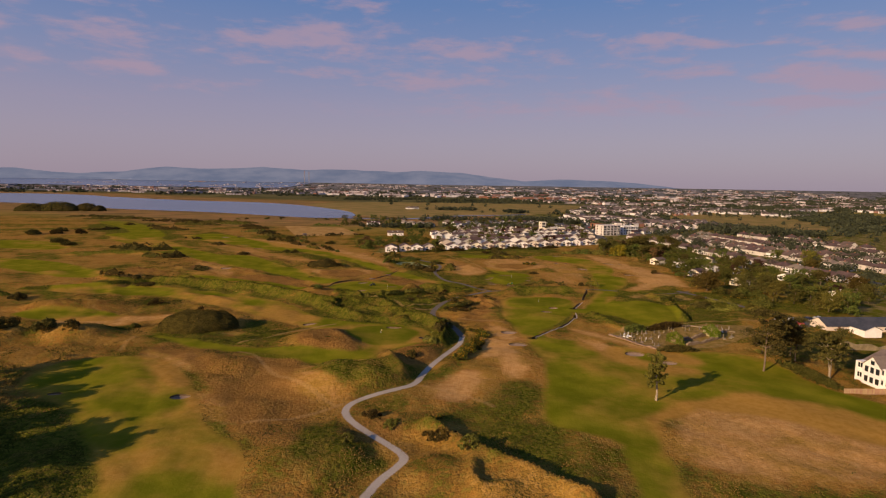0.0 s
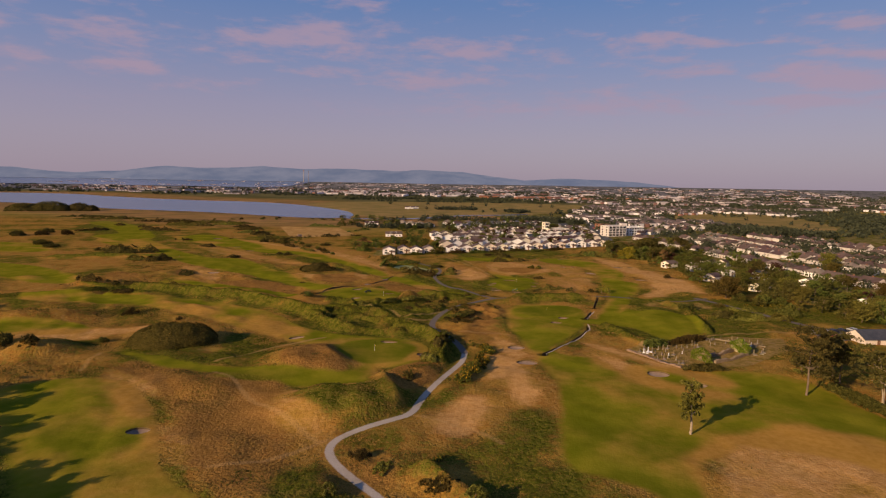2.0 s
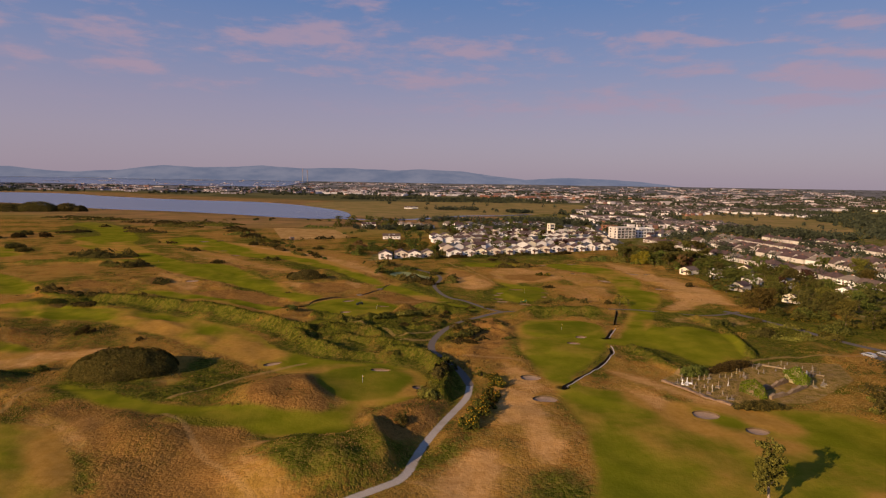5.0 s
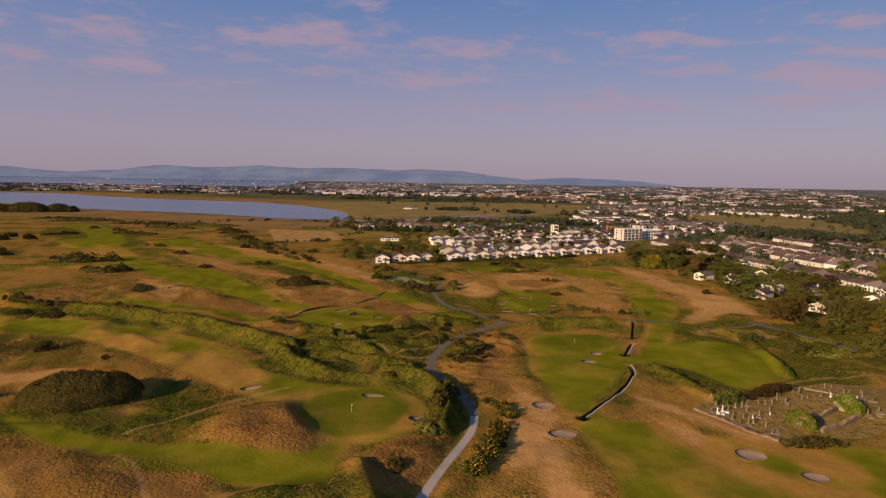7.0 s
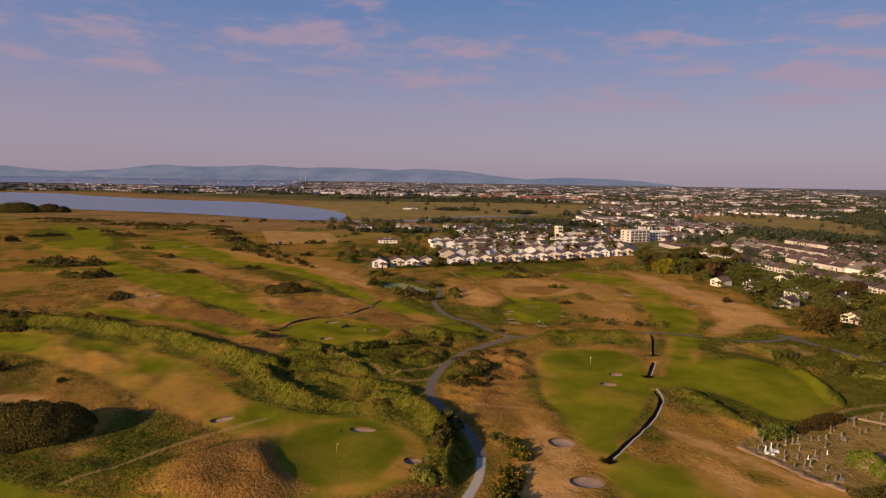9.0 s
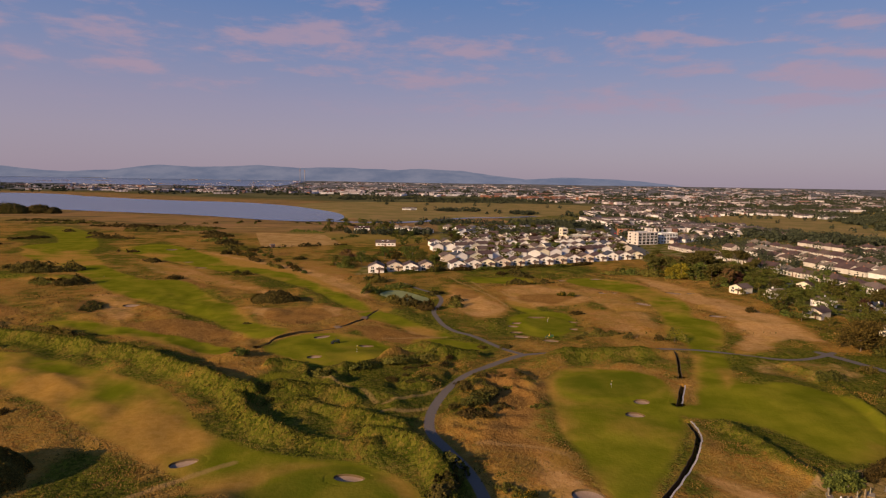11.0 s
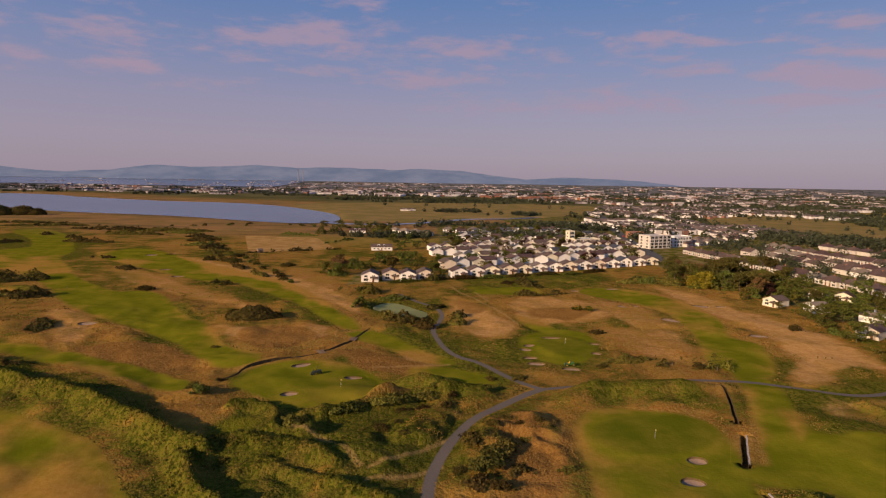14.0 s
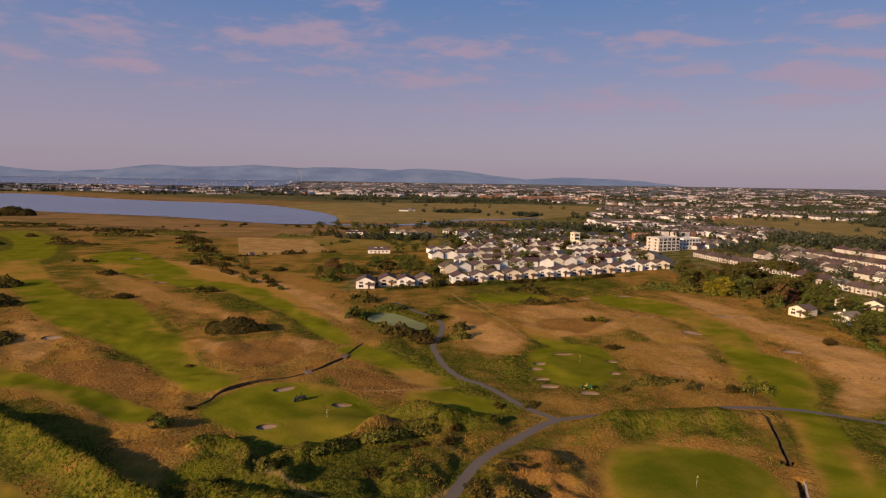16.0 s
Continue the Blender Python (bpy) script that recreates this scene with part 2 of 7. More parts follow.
fairway((58, 210), (80, 202), (100, 202), (112, 192), (113, 165), (126, 152), (140, 130), (104, 124), (84, 146), (66, 150), (60, 170))
fairway((67, 260), (78, 260), (83, 272), (88, 284), (95, 302), (102, 320), (109, 346), (99, 348), (92, 320), (85, 302), (77, 284), (72, 272))
GREENS = [(53, 284, 15, 10, 0.3), (-18, 220, 12.5, 14, 0.0), (-22, 310, 10, 10.5, 0.2), (50, 356, 9, 14, 0.2), (-49, 194, 12, 5, 0.1),
          (-42, 287, 4.5, 4, 0.0), (30, 466, 7, 6, 0.0)]
# bunkers: place, half sizes, turn
bunker(30, 224, 3.4, 2.6, 0.1)
bunker(31, 207, 3.6, 2.8, 0.2)
bunker(69, 198, 3.4, 3, -0.2)
bunker(77, 189, 3, 2.4, 0)
bunker(52, 262, 2.8, 2, 0)
bunker(57, 271, 2.4, 1.7, 0)
bunker(-14, 231, 3.4, 1.7, -0.1)
bunker(-2, 216, 2.2, 2, 0.2)
bunker(47, 367, 4, 1.6, 0)
bunker(37, 357, 2.4, 1.6, 0.2)
bunker(35, 352, 2.4, 1.6, 0)
bunker(35, 343, 2.6, 1.7, 0)
bunker(36, 337, 3, 1.8, 0)
bunker(46, 332, 3.4, 1.8, 0)
bunker(61, 360, 2.4, 1.5, 0)
bunker(58, 347, 2, 1.4, 0)
bunker(103, 395, 4.2, 2.8, -0.4)
bunker(92, 421, 3.4, 2.4, 0.1)
bunker(97, 422, 3.2, 1.8, 0)
bunker(130, 424, 4.8, 3, -0.3)
bunker(138, 423, 3, 2, 0)
bunker(126, 369, 4.4, 2.4, 0)
bunker(102, 469, 4.2, 2.8, 0)
bunker(80, 463, 3, 2.2, 0)
bunker(-35, 307, 2.5, 1.8, 0.2)
bunker(-37, 332, 3.2, 2, 0.4)
bunker(-20, 321, 2.8, 1.9, 0.3)
bunker(-130, 383, 4.4, 2.2, 0)
bunker(-200, 588, 5, 4, 0)
bunker(-189, 598, 4, 3, 0)
bunker(-142, 495, 4, 2.4, 0)
bunker(-48, 238, 3.2, 1.7, 0.3)
bunker(-65, 156, 2.7, 2.2, 0.4)
bunker(-97, 156, 2, 1.2, 0.2)
bunker(-160, 520, 4, 2.4, 0)
DITCHES = [[(38, 216), (48, 228), (57, 240), (62, 249), (63, 257)], [(66, 269), (73, 283)], [(76, 291), (78, 297), (82, 307), (84, 316)],
           [(-56, 319), (-54, 324), (-54, 330), (-50, 334), (-44, 338), (-37, 342), (-33, 346), (-27, 356), (-25, 362), (-23, 371), (-20, 379)]]
POND = [(-25, 418), (-17, 431), (-8, 423), (-3, 414), (2, 409), (1, 400), (-5, 398), (-11, 402), (-18, 409)]
ESTUARY = [(-5200, 2500), (-1900, 2060), (-1455, 2045), (-1324, 2061), (-1151, 2009), (-957, 1818), (-619, 1600), (-464, 1584), (-314, 1444),
           (-218, 1285), (-150, 1154), (-120, 1000), (-141, 934), (-214, 945), (-317, 1018), (-413, 1067), (-589, 1119), (-638, 1151),
           (-794, 1263), (-949, 1334), (-1400, 1400), (-2200, 1300), (-5200, 1200)]
CREEK = [(-135, 960), (-120, 945), (-75, 933), (-24, 953), (25, 1019), (67, 1080), (130, 1094), (190, 1150)]
FLATS = [(-130, 985), (-20, 965), (60, 1095), (190, 1115), (330, 1300), (420, 1560), (420, 1720), (-60, 1780), (-330, 1520), (-230, 1295)]
MEADOW = [(425, 1090), (450, 1000), (440, 735), (520, 760), (640, 930), (760, 1290), (600, 1290)]
STUBBLE = [(-181, 748), (-136, 609), (-74, 641), (-107, 735)]
STRIP = [(-245, 799), (-186, 803), (-184, 812), (-245, 809)]
CEMETERY = [(67, 223), (79, 232), (100, 238), (116, 244), (134, 242), (124, 222), (101, 206), (80, 205)]
# humps: place, half sizes, turn, height
hump(-37, 209, 14, 14, 0.3, 3.9)
hump(-20, 172, 14, 13, 0.3, 3.2)
hump(-87, 227, 15, 10, 0.35, 0.8)
hump(-30, 172, 14, 10, 0, 1.4)
hump(11, 276, 7, 10, -0.3, 1.3)
hump(20, 290, 8, 6, 0.4, 1.6)
hump(-14, 306, 11, 6, -0.5, 2.6)
hump(2, 314, 10, 5, -0.4, 2.2)
hump(-27, 282, 5, 4, 0, 1.5)
hump(8, 112, 15, 7, -0.6, 2.2)
hump(-24, 122, 11, 12, 0, 1.6)
hump(-2, 138, 10, 6, 0, 1)
hump(-128, 216, 14, 8, 0.2, 4)
hump(-150, 210, 10, 8, 0, 3.5)
hump(60, 312, 20, 4.5, 0.05, 3.2)
hump(42, 306, 8, 4, 0.5, 1.8)
hump(98, 268, 14, 20, 0.1, 1.4)
hump(-60, 186, 10, 8, 0, 1.4)
hump(-95, 206, 14, 5, 0.2, 1.2)
hump(-3, 200, 8, 9, 0, 1.0)
hump(-62, 338, 12, 6, 0, 1)
hump(-160, 262, 16, 6, 0.3, 3)
hump(-60, 305, 6, 3, 0.5, 1.6)
# dune ridges: crest line, half width, height
ridge(4.23, 4.16, (-150, 328), (-138, 325), (-126, 320), (-112, 314), (-95, 305), (-78, 296), (-61, 284), (-52, 277), (-44, 273))
ridge(3.68, 3.52, (-48, 270), (-45, 267), (-43, 262), (-38, 255), (-34, 252))
ridge(3.31, 2.24, (-34, 252), (-29, 249), (-22, 246), (-15, 244), (-10, 245))
ridge(4.6, 2.24, (-46, 277), (-38, 278), (-31, 275), (-25, 273), (-16, 267))
ridge(3.86, 3.36, (-12, 249), (-4, 247), (1, 241), (5, 230), (6, 219), (4, 208))
ridge(3.13, 2.72, (-46, 296), (-41, 298), (-36, 295), (-33, 289), (-33, 284))
ridge(4.05, 2.56, (-28, 290), (-20, 294), (-12, 300), (-4, 305), (6, 308), (16, 310))
ridge(2.94, 2.08, (113, 300), (115, 289), (114, 279), (112, 264), (109, 249))
ridge(3.2, 2, (70, 255), (73, 246), (73, 238), (76, 230))
ridge(3.31, 2.08, (-181, 337), (-167, 333), (-152, 334), (-139, 331))
ridge(3, 1.8, (-155, 312), (-146, 314), (-138, 313))
ridge(3.4, 2, (-30, 268), (-20, 262), (-10, 256), (-4, 254))
ridge(3.4, 0.8, (8, 262), (14, 268), (17, 278), (16, 288))
ridge(5, 2.5, (-200, 300), (-170, 312), (-150, 330))
ridge(7, 2.5, (-260, 440), (-215, 452), (-190, 446))
ridge(7.36, 3.2, (-330, 300), (-260, 290), (-200, 284))
ridge(5, 3.0, (0, 137), (6, 128), (13, 119), (20, 112), (28, 103))
ridge(4.5, 1.8, (-13, 192), (-10, 180), (-8, 172))
parched(0.35, (-330, 620), (-250, 560), (-200, 500), (-230, 500), (-300, 560))
parched(0.35, (-300, 480), (-240, 460), (-200, 410), (-170, 380), (-200, 380), (-270, 430))
parched(0.3, (-260, 700), (-180, 660), (-150, 600), (-200, 620))
parched(0.5, (-420, 640), (-360, 620), (-340, 580), (-400, 590))
parched(0.5, (-94, 539), (-61, 510), (-23, 420), (-23, 392), (-44, 419), (-70, 467))
parched(0.7, (-85, 382), (-63, 376), (-38, 384), (-30, 370), (-45, 351), (-72, 362))
parched(0.5, (-108, 350), (-87, 350), (-69, 332), (-78, 332), (-98, 340))
parched(0.7, (-170, 414), (-142, 405), (-121, 374), (-115, 345), (-124, 350))
parched(0.7, (-84, 318), (-62, 304), (-52, 298), (-66, 306))
parched(0.7, (-9, 347), (6, 353), (7, 333), (-10, 333))
parched(0.8, (11, 457), (24, 422), (40, 386), (34, 368), (19, 365), (11, 385))
parched(0.7, (39, 439), (66, 447), (86, 424), (83, 396), (52, 386), (37, 394))
parched(0.65, (115, 470), (134, 426), (143, 389), (148, 356), (128, 330), (120, 335), (124, 355), (134, 389), (123, 426))
parched(0.6, (65, 387), (91, 380), (92, 360), (86, 334), (73, 339), (70, 360))
parched(0.5, (13, 284), (26, 296), (36, 299), (32, 280), (26, 278))
parched(0.5, (25, 300), (34, 286), (30, 254), (26, 251), (23, 266))
parched(0.7, (94, 307), (89, 282), (80, 274))
parched(1.0, (50, 238), (67, 223), (79, 205), (90, 193), (85, 186), (76, 197), (64, 213))
parched(0.9, (20, 219), (32, 213), (28, 193), (15, 186), (16, 204))
parched(0.6, (17, 261), (28, 267), (27, 242), (19, 237))
parched(0.6, (-87, 221), (-75, 224), (-62, 223), (-73, 215))
parched(0.75, (56, 146), (76, 158), (94, 160), (112, 146), (120, 128), (100, 112), (50, 112))
parched(0.5, (60, 196), (72, 192), (84, 182), (76, 176), (64, 182))
parched(0.8, (49, 224), (66, 212), (68, 184), (61, 187))
parched(0.9, (26, 219), (31, 200), (31, 174), (21, 169), (21, 194))
parched(0.9, (4, 173), (16, 165), (9, 151), (4, 157))
parched(0.7, (-97, 196), (-75, 197), (-64, 172), (-79, 176))
parched(0.55, (-58, 197), (-31, 173), (-27, 153), (-44, 153), (-52, 172))
parched(0.6, (-65, 172), (-48, 160), (-55, 146))
parched(0.3, (-96, 294), (-70, 280), (-62, 268), (-78, 276))
parched(0.4, (-112, 283), (-90, 271), (-56, 242), (-48, 232), (-60, 240), (-91, 264))
parched(0.3, (-109, 289), (-51, 240), (-39, 240), (-67, 259))
parched(0.7, (-89, 186), (-72, 181), (-66, 161), (-80, 170))
parched(0.6, (-70, 161), (-42, 130), (-39, 146), (-52, 162))
parched(0.5, (-67, 124), (-55, 127), (-40, 125), (-35, 111), (-44, 113), (-59, 115))
heath(0.9, (-46, 206), (-43, 199), (-36, 195), (-28, 195), (-24, 201), (-26, 212), (-32, 222), (-42, 220))
heath(0.8, (14, 262), (16, 290), (26, 297), (30, 280), (27, 262), (22, 252))
heath(0.9, (-156, 392), (-146, 392), (-132, 366), (-146, 364))
verdant(0.6, (-32, 186), (-12, 186), (-10, 168), (-20, 160), (-32, 168))
heath(0.9, (-120, 350), (-107, 354), (-90, 347), (-74, 338), (-64, 324), (-76, 326), (-97, 337))
heath(0.8, (-104, 352), (-86, 346), (-70, 336), (-78, 330), (-96, 338))
heath(0.8, (-70, 366), (-52, 366), (-38, 352), (-52, 346))
heath(0.7, (-30, 350), (-18, 348), (-8, 338), (-22, 338))
heath(0.6, (-36, 300), (-20, 298), (-10, 306), (4, 310), (-8, 300), (-24, 290))
heath(0.6, (-24, 130), (-10, 126), (-4, 140), (-16, 146))
heath(0.7, (40, 410), (60, 420), (76, 410), (66, 394), (50, 396))
heath(0.6, (-66, 300), (-52, 296), (-48, 288), (-60, 290))
heath(0.7, (-190, 380), (-170, 372), (-160, 356), (-180, 352))
heath(0.7, (-150, 470), (-130, 450), (-110, 430), (-120, 420), (-146, 444))
heath(0.6, (10, 440), (24, 430), (30, 410), (18, 400))
verdant(1.0, (-44, 300), (-6, 296), (6, 280), (2, 256), (-8, 246), (-44, 256), (-46, 284))
verdant(0.8, (4, 284), (14, 286), (12, 266), (4, 254))
verdant(1.0, (104, 300), (112, 284), (109, 250), (90, 240), (80, 252), (88, 280))
verdant(0.7, (130, 262), (200, 262), (200, 312), (144, 312))
verdant(0.8, (-12, 250), (4, 246), (8, 226), (5, 200), (-1, 198), (0, 226), (-8, 240))
parched(0.22, (-110, 190), (-80, 184), (-66, 156), (-44, 128), (-38, 100), (-58, 100), (-76, 136), (-108, 164))
verdant(1.0, (-56, 262), (-40, 259), (-28, 251), (-10, 247), (1, 242), (-2, 232), (-14, 236), (-28, 240), (-44, 246))
verdant(0.7, (-14, 206), (2, 210), (6, 196), (0, 184), (-12, 186))
verdant(0.6, (22, 332), (40, 330), (70, 340), (66, 384), (46, 392), (28, 370))
verdant(0.12, (88, 340), (100, 372), (104, 396), (96, 424), (82, 420), (86, 380))
verdant(0.5, (30, 440), (60, 470), (100, 480), (110, 490), (40, 492), (16, 470))
parched(0.4, (-104, 294), (-66, 274), (-54, 256), (-60, 246), (-84, 262), (-108, 284))
verdant(1.0, (-150, 330), (-112, 316), (-78, 297), (-54, 279), (-48, 270), (-58, 270), (-84, 290), (-116, 306), (-150, 320))
verdant(0.9, (-52, 208), (-46, 200), (-50, 214), (-56, 226), (-70, 226), (-74, 214))
verdant(0.9, (-112, 239), (-75, 212), (-53, 204), (-56, 221), (-75, 236), (-68, 240), (-50, 228), (-49, 236), (-58, 215), (-60, 206), (-89, 206))
verdant(1.0, (-47, 280), (-29, 284), (-7, 273), (-6, 253), (-24, 256), (-39, 262))
verdant(0.8, (89, 287), (126, 283), (85, 230), (79, 234), (76, 260))
verdant(0.5, (30, 170), (28, 136), (22, 129), (11, 141), (18, 169))
verdant(0.8, (-33, 135), (-22, 141), (-13, 124), (-6, 118), (-26, 117))
verdant(0.8, (-57, 320), (-48, 332), (-16, 328), (-7, 313), (-6, 298), (-29, 296), (-41, 307))
verdant(0.8, (-28, 442), (5, 421), (8, 378), (2, 352), (-10, 358), (-19, 377))
verdant(0.9, (41, 307), (52, 314), (77, 314), (74, 299), (56, 299))
verdant(0.8, (89, 297), (117, 290), (103, 243), (83, 239), (70, 243))
verdant(0.7, (103, 243), (134, 249), (127, 239), (107, 231))
verdant(0.32, (-353, 674), (-247, 608), (-104, 416), (-69, 351), (-67, 332), (-118, 381), (-170, 435), (-223, 490))
verdant(0.5, (-270, 662), (-229, 646), (-174, 569), (-134, 513), (-98, 485), (-66, 445), (-32, 390), (-41, 384), (-78, 425), (-110, 458), (-155, 514), (-201, 567))
verdant(0.8, (-424, 750), (-421, 809), (-344, 740), (-255, 605), (-235, 548), (-290, 550))
verdant(0.9, (-180, 324), (-147, 321), (-102, 310), (-75, 291), (-52, 268), (-44, 268), (-60, 286), (-100, 320), (-147, 332), (-180, 334))
verdant(0.9, (-46, 266), (-14, 252), (-10, 256), (2, 246), (8, 232), (7, 206), (2, 204), (3, 232), (-4, 243), (-16, 243), (-46, 256))
verdant(0.9, (-42, 302), (-26, 290), (-6, 300), (16, 308), (14, 318), (-6, 312), (-30, 304))
verdant(0.6, (-147, 332), (-105, 326), (-71, 303), (-50, 284), (-52, 272), (-93, 302), (-133, 313))
verdant(0.8, (-95, 230), (-56, 224), (-49, 197), (-75, 197))
verdant(0.7, (-65, 191), (-56, 191), (-50, 172), (-67, 172))
verdant(0.7, (120, 282), (157, 285), (126, 229), (101, 228))
verdant(0.7, (9, 505), (86, 530), (115, 512), (92, 461), (73, 475), (32, 472))

verdant(1.0, (-63, 209), (-50, 222), (-62, 238), (-73, 244), (-70, 222), (-71, 207), (-60, 203))
verdant(1.0, (-22, 379), (2, 380), (9, 348), (21, 329), (27, 318), (16, 308), (8, 324), (-1, 350), (-12, 355))
verdant(1.0, (-99, 216), (-79, 209), (-64, 232), (-52, 226), (-60, 202), (-75, 201), (-90, 203))
verdant(0.5, (10, 150), (29, 163), (32, 142), (40, 125), (40, 106), (22, 104), (16, 125), (10, 137))
fairway((42, 133), (48, 133), (45, 107), (40, 80), (34, 80), (38, 106))
fairway((96, 320), (102, 320), (93, 294), (82, 272), (74, 272), (86, 294))
parched(0.35, (-124, 310), (-102, 307), (-62, 282), (-45, 263), (-69, 269), (-97, 289))
parched(0.4, (-87, 269), (-65, 261), (-45, 250), (-45, 242), (-63, 241))
heath(0.9, (-116, 351), (-100, 361), (-74, 346), (-66, 323), (-85, 327), (-102, 335))
heath(0.75, (-72, 374), (-55, 383), (-36, 370), (-40, 352), (-55, 345))
heath(0.8, (-32, 349), (-19, 353), (-8, 342), (5, 334), (-7, 324), (-16, 327))
parched(0.75, (-190, 600), (-114, 532), (-58, 482), (-24, 414), (-29, 396), (-66, 455), (-104, 496), (-150, 538))
parched(0.6, (-210, 548), (-152, 500), (-104, 446), (-62, 404), (-58, 392), (-104, 428), (-140, 452), (-178, 490))
parched(0.8, (124, 495), (147, 442), (142, 375), (147, 350), (124, 320), (117, 330), (130, 371), (124, 408))
parched(0.3, (79, 308), (92, 314), (81, 285), (72, 272), (78, 294))
parched(0.8, (22, 250), (29, 240), (32, 226), (35, 215), (32, 210), (23, 212), (21, 228))
parched(0.9, (-3, 164), (11, 182), (18, 173), (12, 155), (4, 150))
heath(0.8, (-13, 198), (-2, 208), (6, 204), (2, 187), (-6, 178), (-11, 177))
heath(0.7, (9, 248), (37, 294), (33, 270), (22, 252), (26, 247), (30, 240), (12, 241))

verdant(1.0, (-58, 106), (-72, 127), (-87, 147), (-110, 150), (-100, 120), (-80, 90), (-60, 90))
verdant(0.9, (74, 300), (110, 316), (150, 318), (178, 300), (160, 262), (128, 246), (112, 248), (114, 290), (96, 296))
verdant(0.8, (62, 256), (74, 262), (84, 248), (80, 236), (66, 244))

heath(0.62, (-100, 204), (-60, 206), (-36, 190), (-40, 166), (-28, 150), (-26, 118), (-38, 126), (-52, 146), (-62, 166), (-82, 190))
parched(0.7, (-26, 150), (-36, 166), (-44, 176), (-54, 190), (-48, 190), (-38, 178), (-30, 170), (-20, 156))
parched(0.8, (-150, 232), (-128, 226), (-112, 240), (-92, 246), (-100, 256), (-122, 250), (-150, 244))
parched(0.7, (-58, 196), (-38, 182), (-26, 186), (-40, 170), (-52, 176))

verdant(0.55, (30, 225), (34, 292), (60, 302), (74, 286), (62, 246), (46, 225))
verdant(0.5, (-110, 190), (-84, 186), (-66, 160), (-46, 130), (-36, 100), (-56, 100), (-72, 128), (-104, 160))

parched(0.9, (146, 410), (156, 372), (150, 342), (149, 327), (134, 336), (118, 315), (104, 316), (122, 340), (127, 362), (134, 390))
parched(0.75, (128, 470), (146, 420), (154, 380), (140, 400), (126, 440))
verdant(0.45, (97, 322), (104, 322), (97, 302), (90, 284), (85, 272), (80, 262), (73, 262), (80, 284), (88, 302))
parched(0.6, (86, 342), (94, 346), (101, 374), (104, 400), (100, 424), (84, 440), (74, 424), (82, 384))
parched(0.2, (104, 430), (122, 448), (128, 415), (122, 389), (110, 372), (104, 396))
parched(0.6, (104, 306), (132, 306), (136, 292), (124, 282), (104, 282), (98, 292))
verdant(0.45, (128, 340), (142, 342), (136, 318), (124, 318))

# broken dunes with deep hollows
RUGGED = [[(-18, 295), (-12, 313), (2, 323), (21, 308), (26, 305), (13, 291), (6, 279), (2, 275), (-11, 281)],
          [(5, 257), (10, 284), (28, 298), (34, 284), (28, 257), (17, 247), (8, 243)],
          [(-46, 274), (-34, 292), (-17, 297), (0, 276), (-6, 259), (-17, 257), (-36, 262)],
          [(-14, 144), (0, 141), (4, 123), (20, 106), (0, 105), (-5, 123)],
          [(-190, 352), (-160, 350), (-140, 340), (-160, 328), (-190, 332)]]

verdant(1.0, (-101, 218), (-87, 212), (-72, 205), (-54, 201), (-31, 197), (-18, 200), (-17, 184), (-35, 186), (-55, 195), (-93, 208))
verdant(0.8, (-28, 186), (-12, 188), (-8, 172), (-22, 160), (-34, 168))


def oval(x, y, cx, cy, rx, ry, turn=0.0):
    c, s = math.cos(turn), math.sin(turn)
    a, b = (x - cx) * c + (y - cy) * s, -(x - cx) * s + (y - cy) * c
    return np.hypot(a / rx, b / ry)


def union(parts, x, least=-14.0):
    out = np.full(x.shape, least)
    for d in parts:
        out = np.maximum(out, d)
    return out


def spread(start, step, grow, end):
    out, at = [], start
    sign = 1 if end > start else -1
    while (end - at) * sign > 0:
        step *= grow
        at += sign * step
        out.append(at)
    return out


XS = np.array(sorted(spread(-172, 0.85, 1.075, -5200)) + list(np.arange(-172, 188, 0.92)) + spread(188, 0.85, 1.075, 5200))
YS = np.array(sorted(spread(96, 0.85, 1.25, -700)) + list(np.arange(96, 480, 0.92)) + spread(480, 0.85, 1.055, 4900))
GX, GY = np.meshgrid(XS, YS)
PLAN = {}
PLAN["fair"] = union((inside_by(GX, GY, p) for p in FAIRWAYS), GX) + 0.5 * value_noise(GX, GY, 7.0, 5)
PLAN["green"] = union(((1 - oval(GX, GY, *g)) * min(g[2], g[3]) for g in GREENS), GX).clip(-14, 14)
PLAN["sand"] = union(((1 - oval(GX, GY, *b)) * min(b[2], b[3]) for b in BUNKERS), GX).clip(-14, 14)
PLAN["track"] = union([line_by(GX, GY, TRACK[:18], 0.92)], GX)
PLAN["lane"] = union([line_by(GX, GY, TRACK[17:], 1.2), line_by(GX, GY, LANE_NORTH, 1.0), line_by(GX, GY, LANE_EAST, 0.95),
                      line_by(GX, GY, BACK_ROAD, 1.6)], GX)
PLAN["foot"] = union((line_by(GX, GY, p, 0.45) for p in FOOTPATHS), GX)
PLAN["foot"] = np.maximum(PLAN["foot"], line_by(GX, GY, [(-52, 225), (-46, 231), (-38, 238)], 0.7))
PLAN["ditch"] = union((line_by(GX, GY, p, h) for p, h in zip(DITCHES, (0.55, 0.55, 0.5, 0.5))), GX)
PLAN["pool"] = union([inside_by(GX, GY, POND)], GX)
PLAN["tide"] = union([inside_by(GX, GY, ESTUARY, 2, 300.0), line_by(GX, GY, CREEK, 9.0, 2, 300.0)], GX, -300.0)
PLAN["meadow"] = union([inside_by(GX, GY, FLATS, 2, 60.0), inside_by(GX, GY, MEADOW, 2, 60.0)], GX, -60.0)
PLAN["graves"] = inside_by(GX, GY, CEMETERY, 0)
PLAN["stubble"] = union([inside_by(GX, GY, STUBBLE, 0), inside_by(GX, GY, STRIP, 0)], GX)
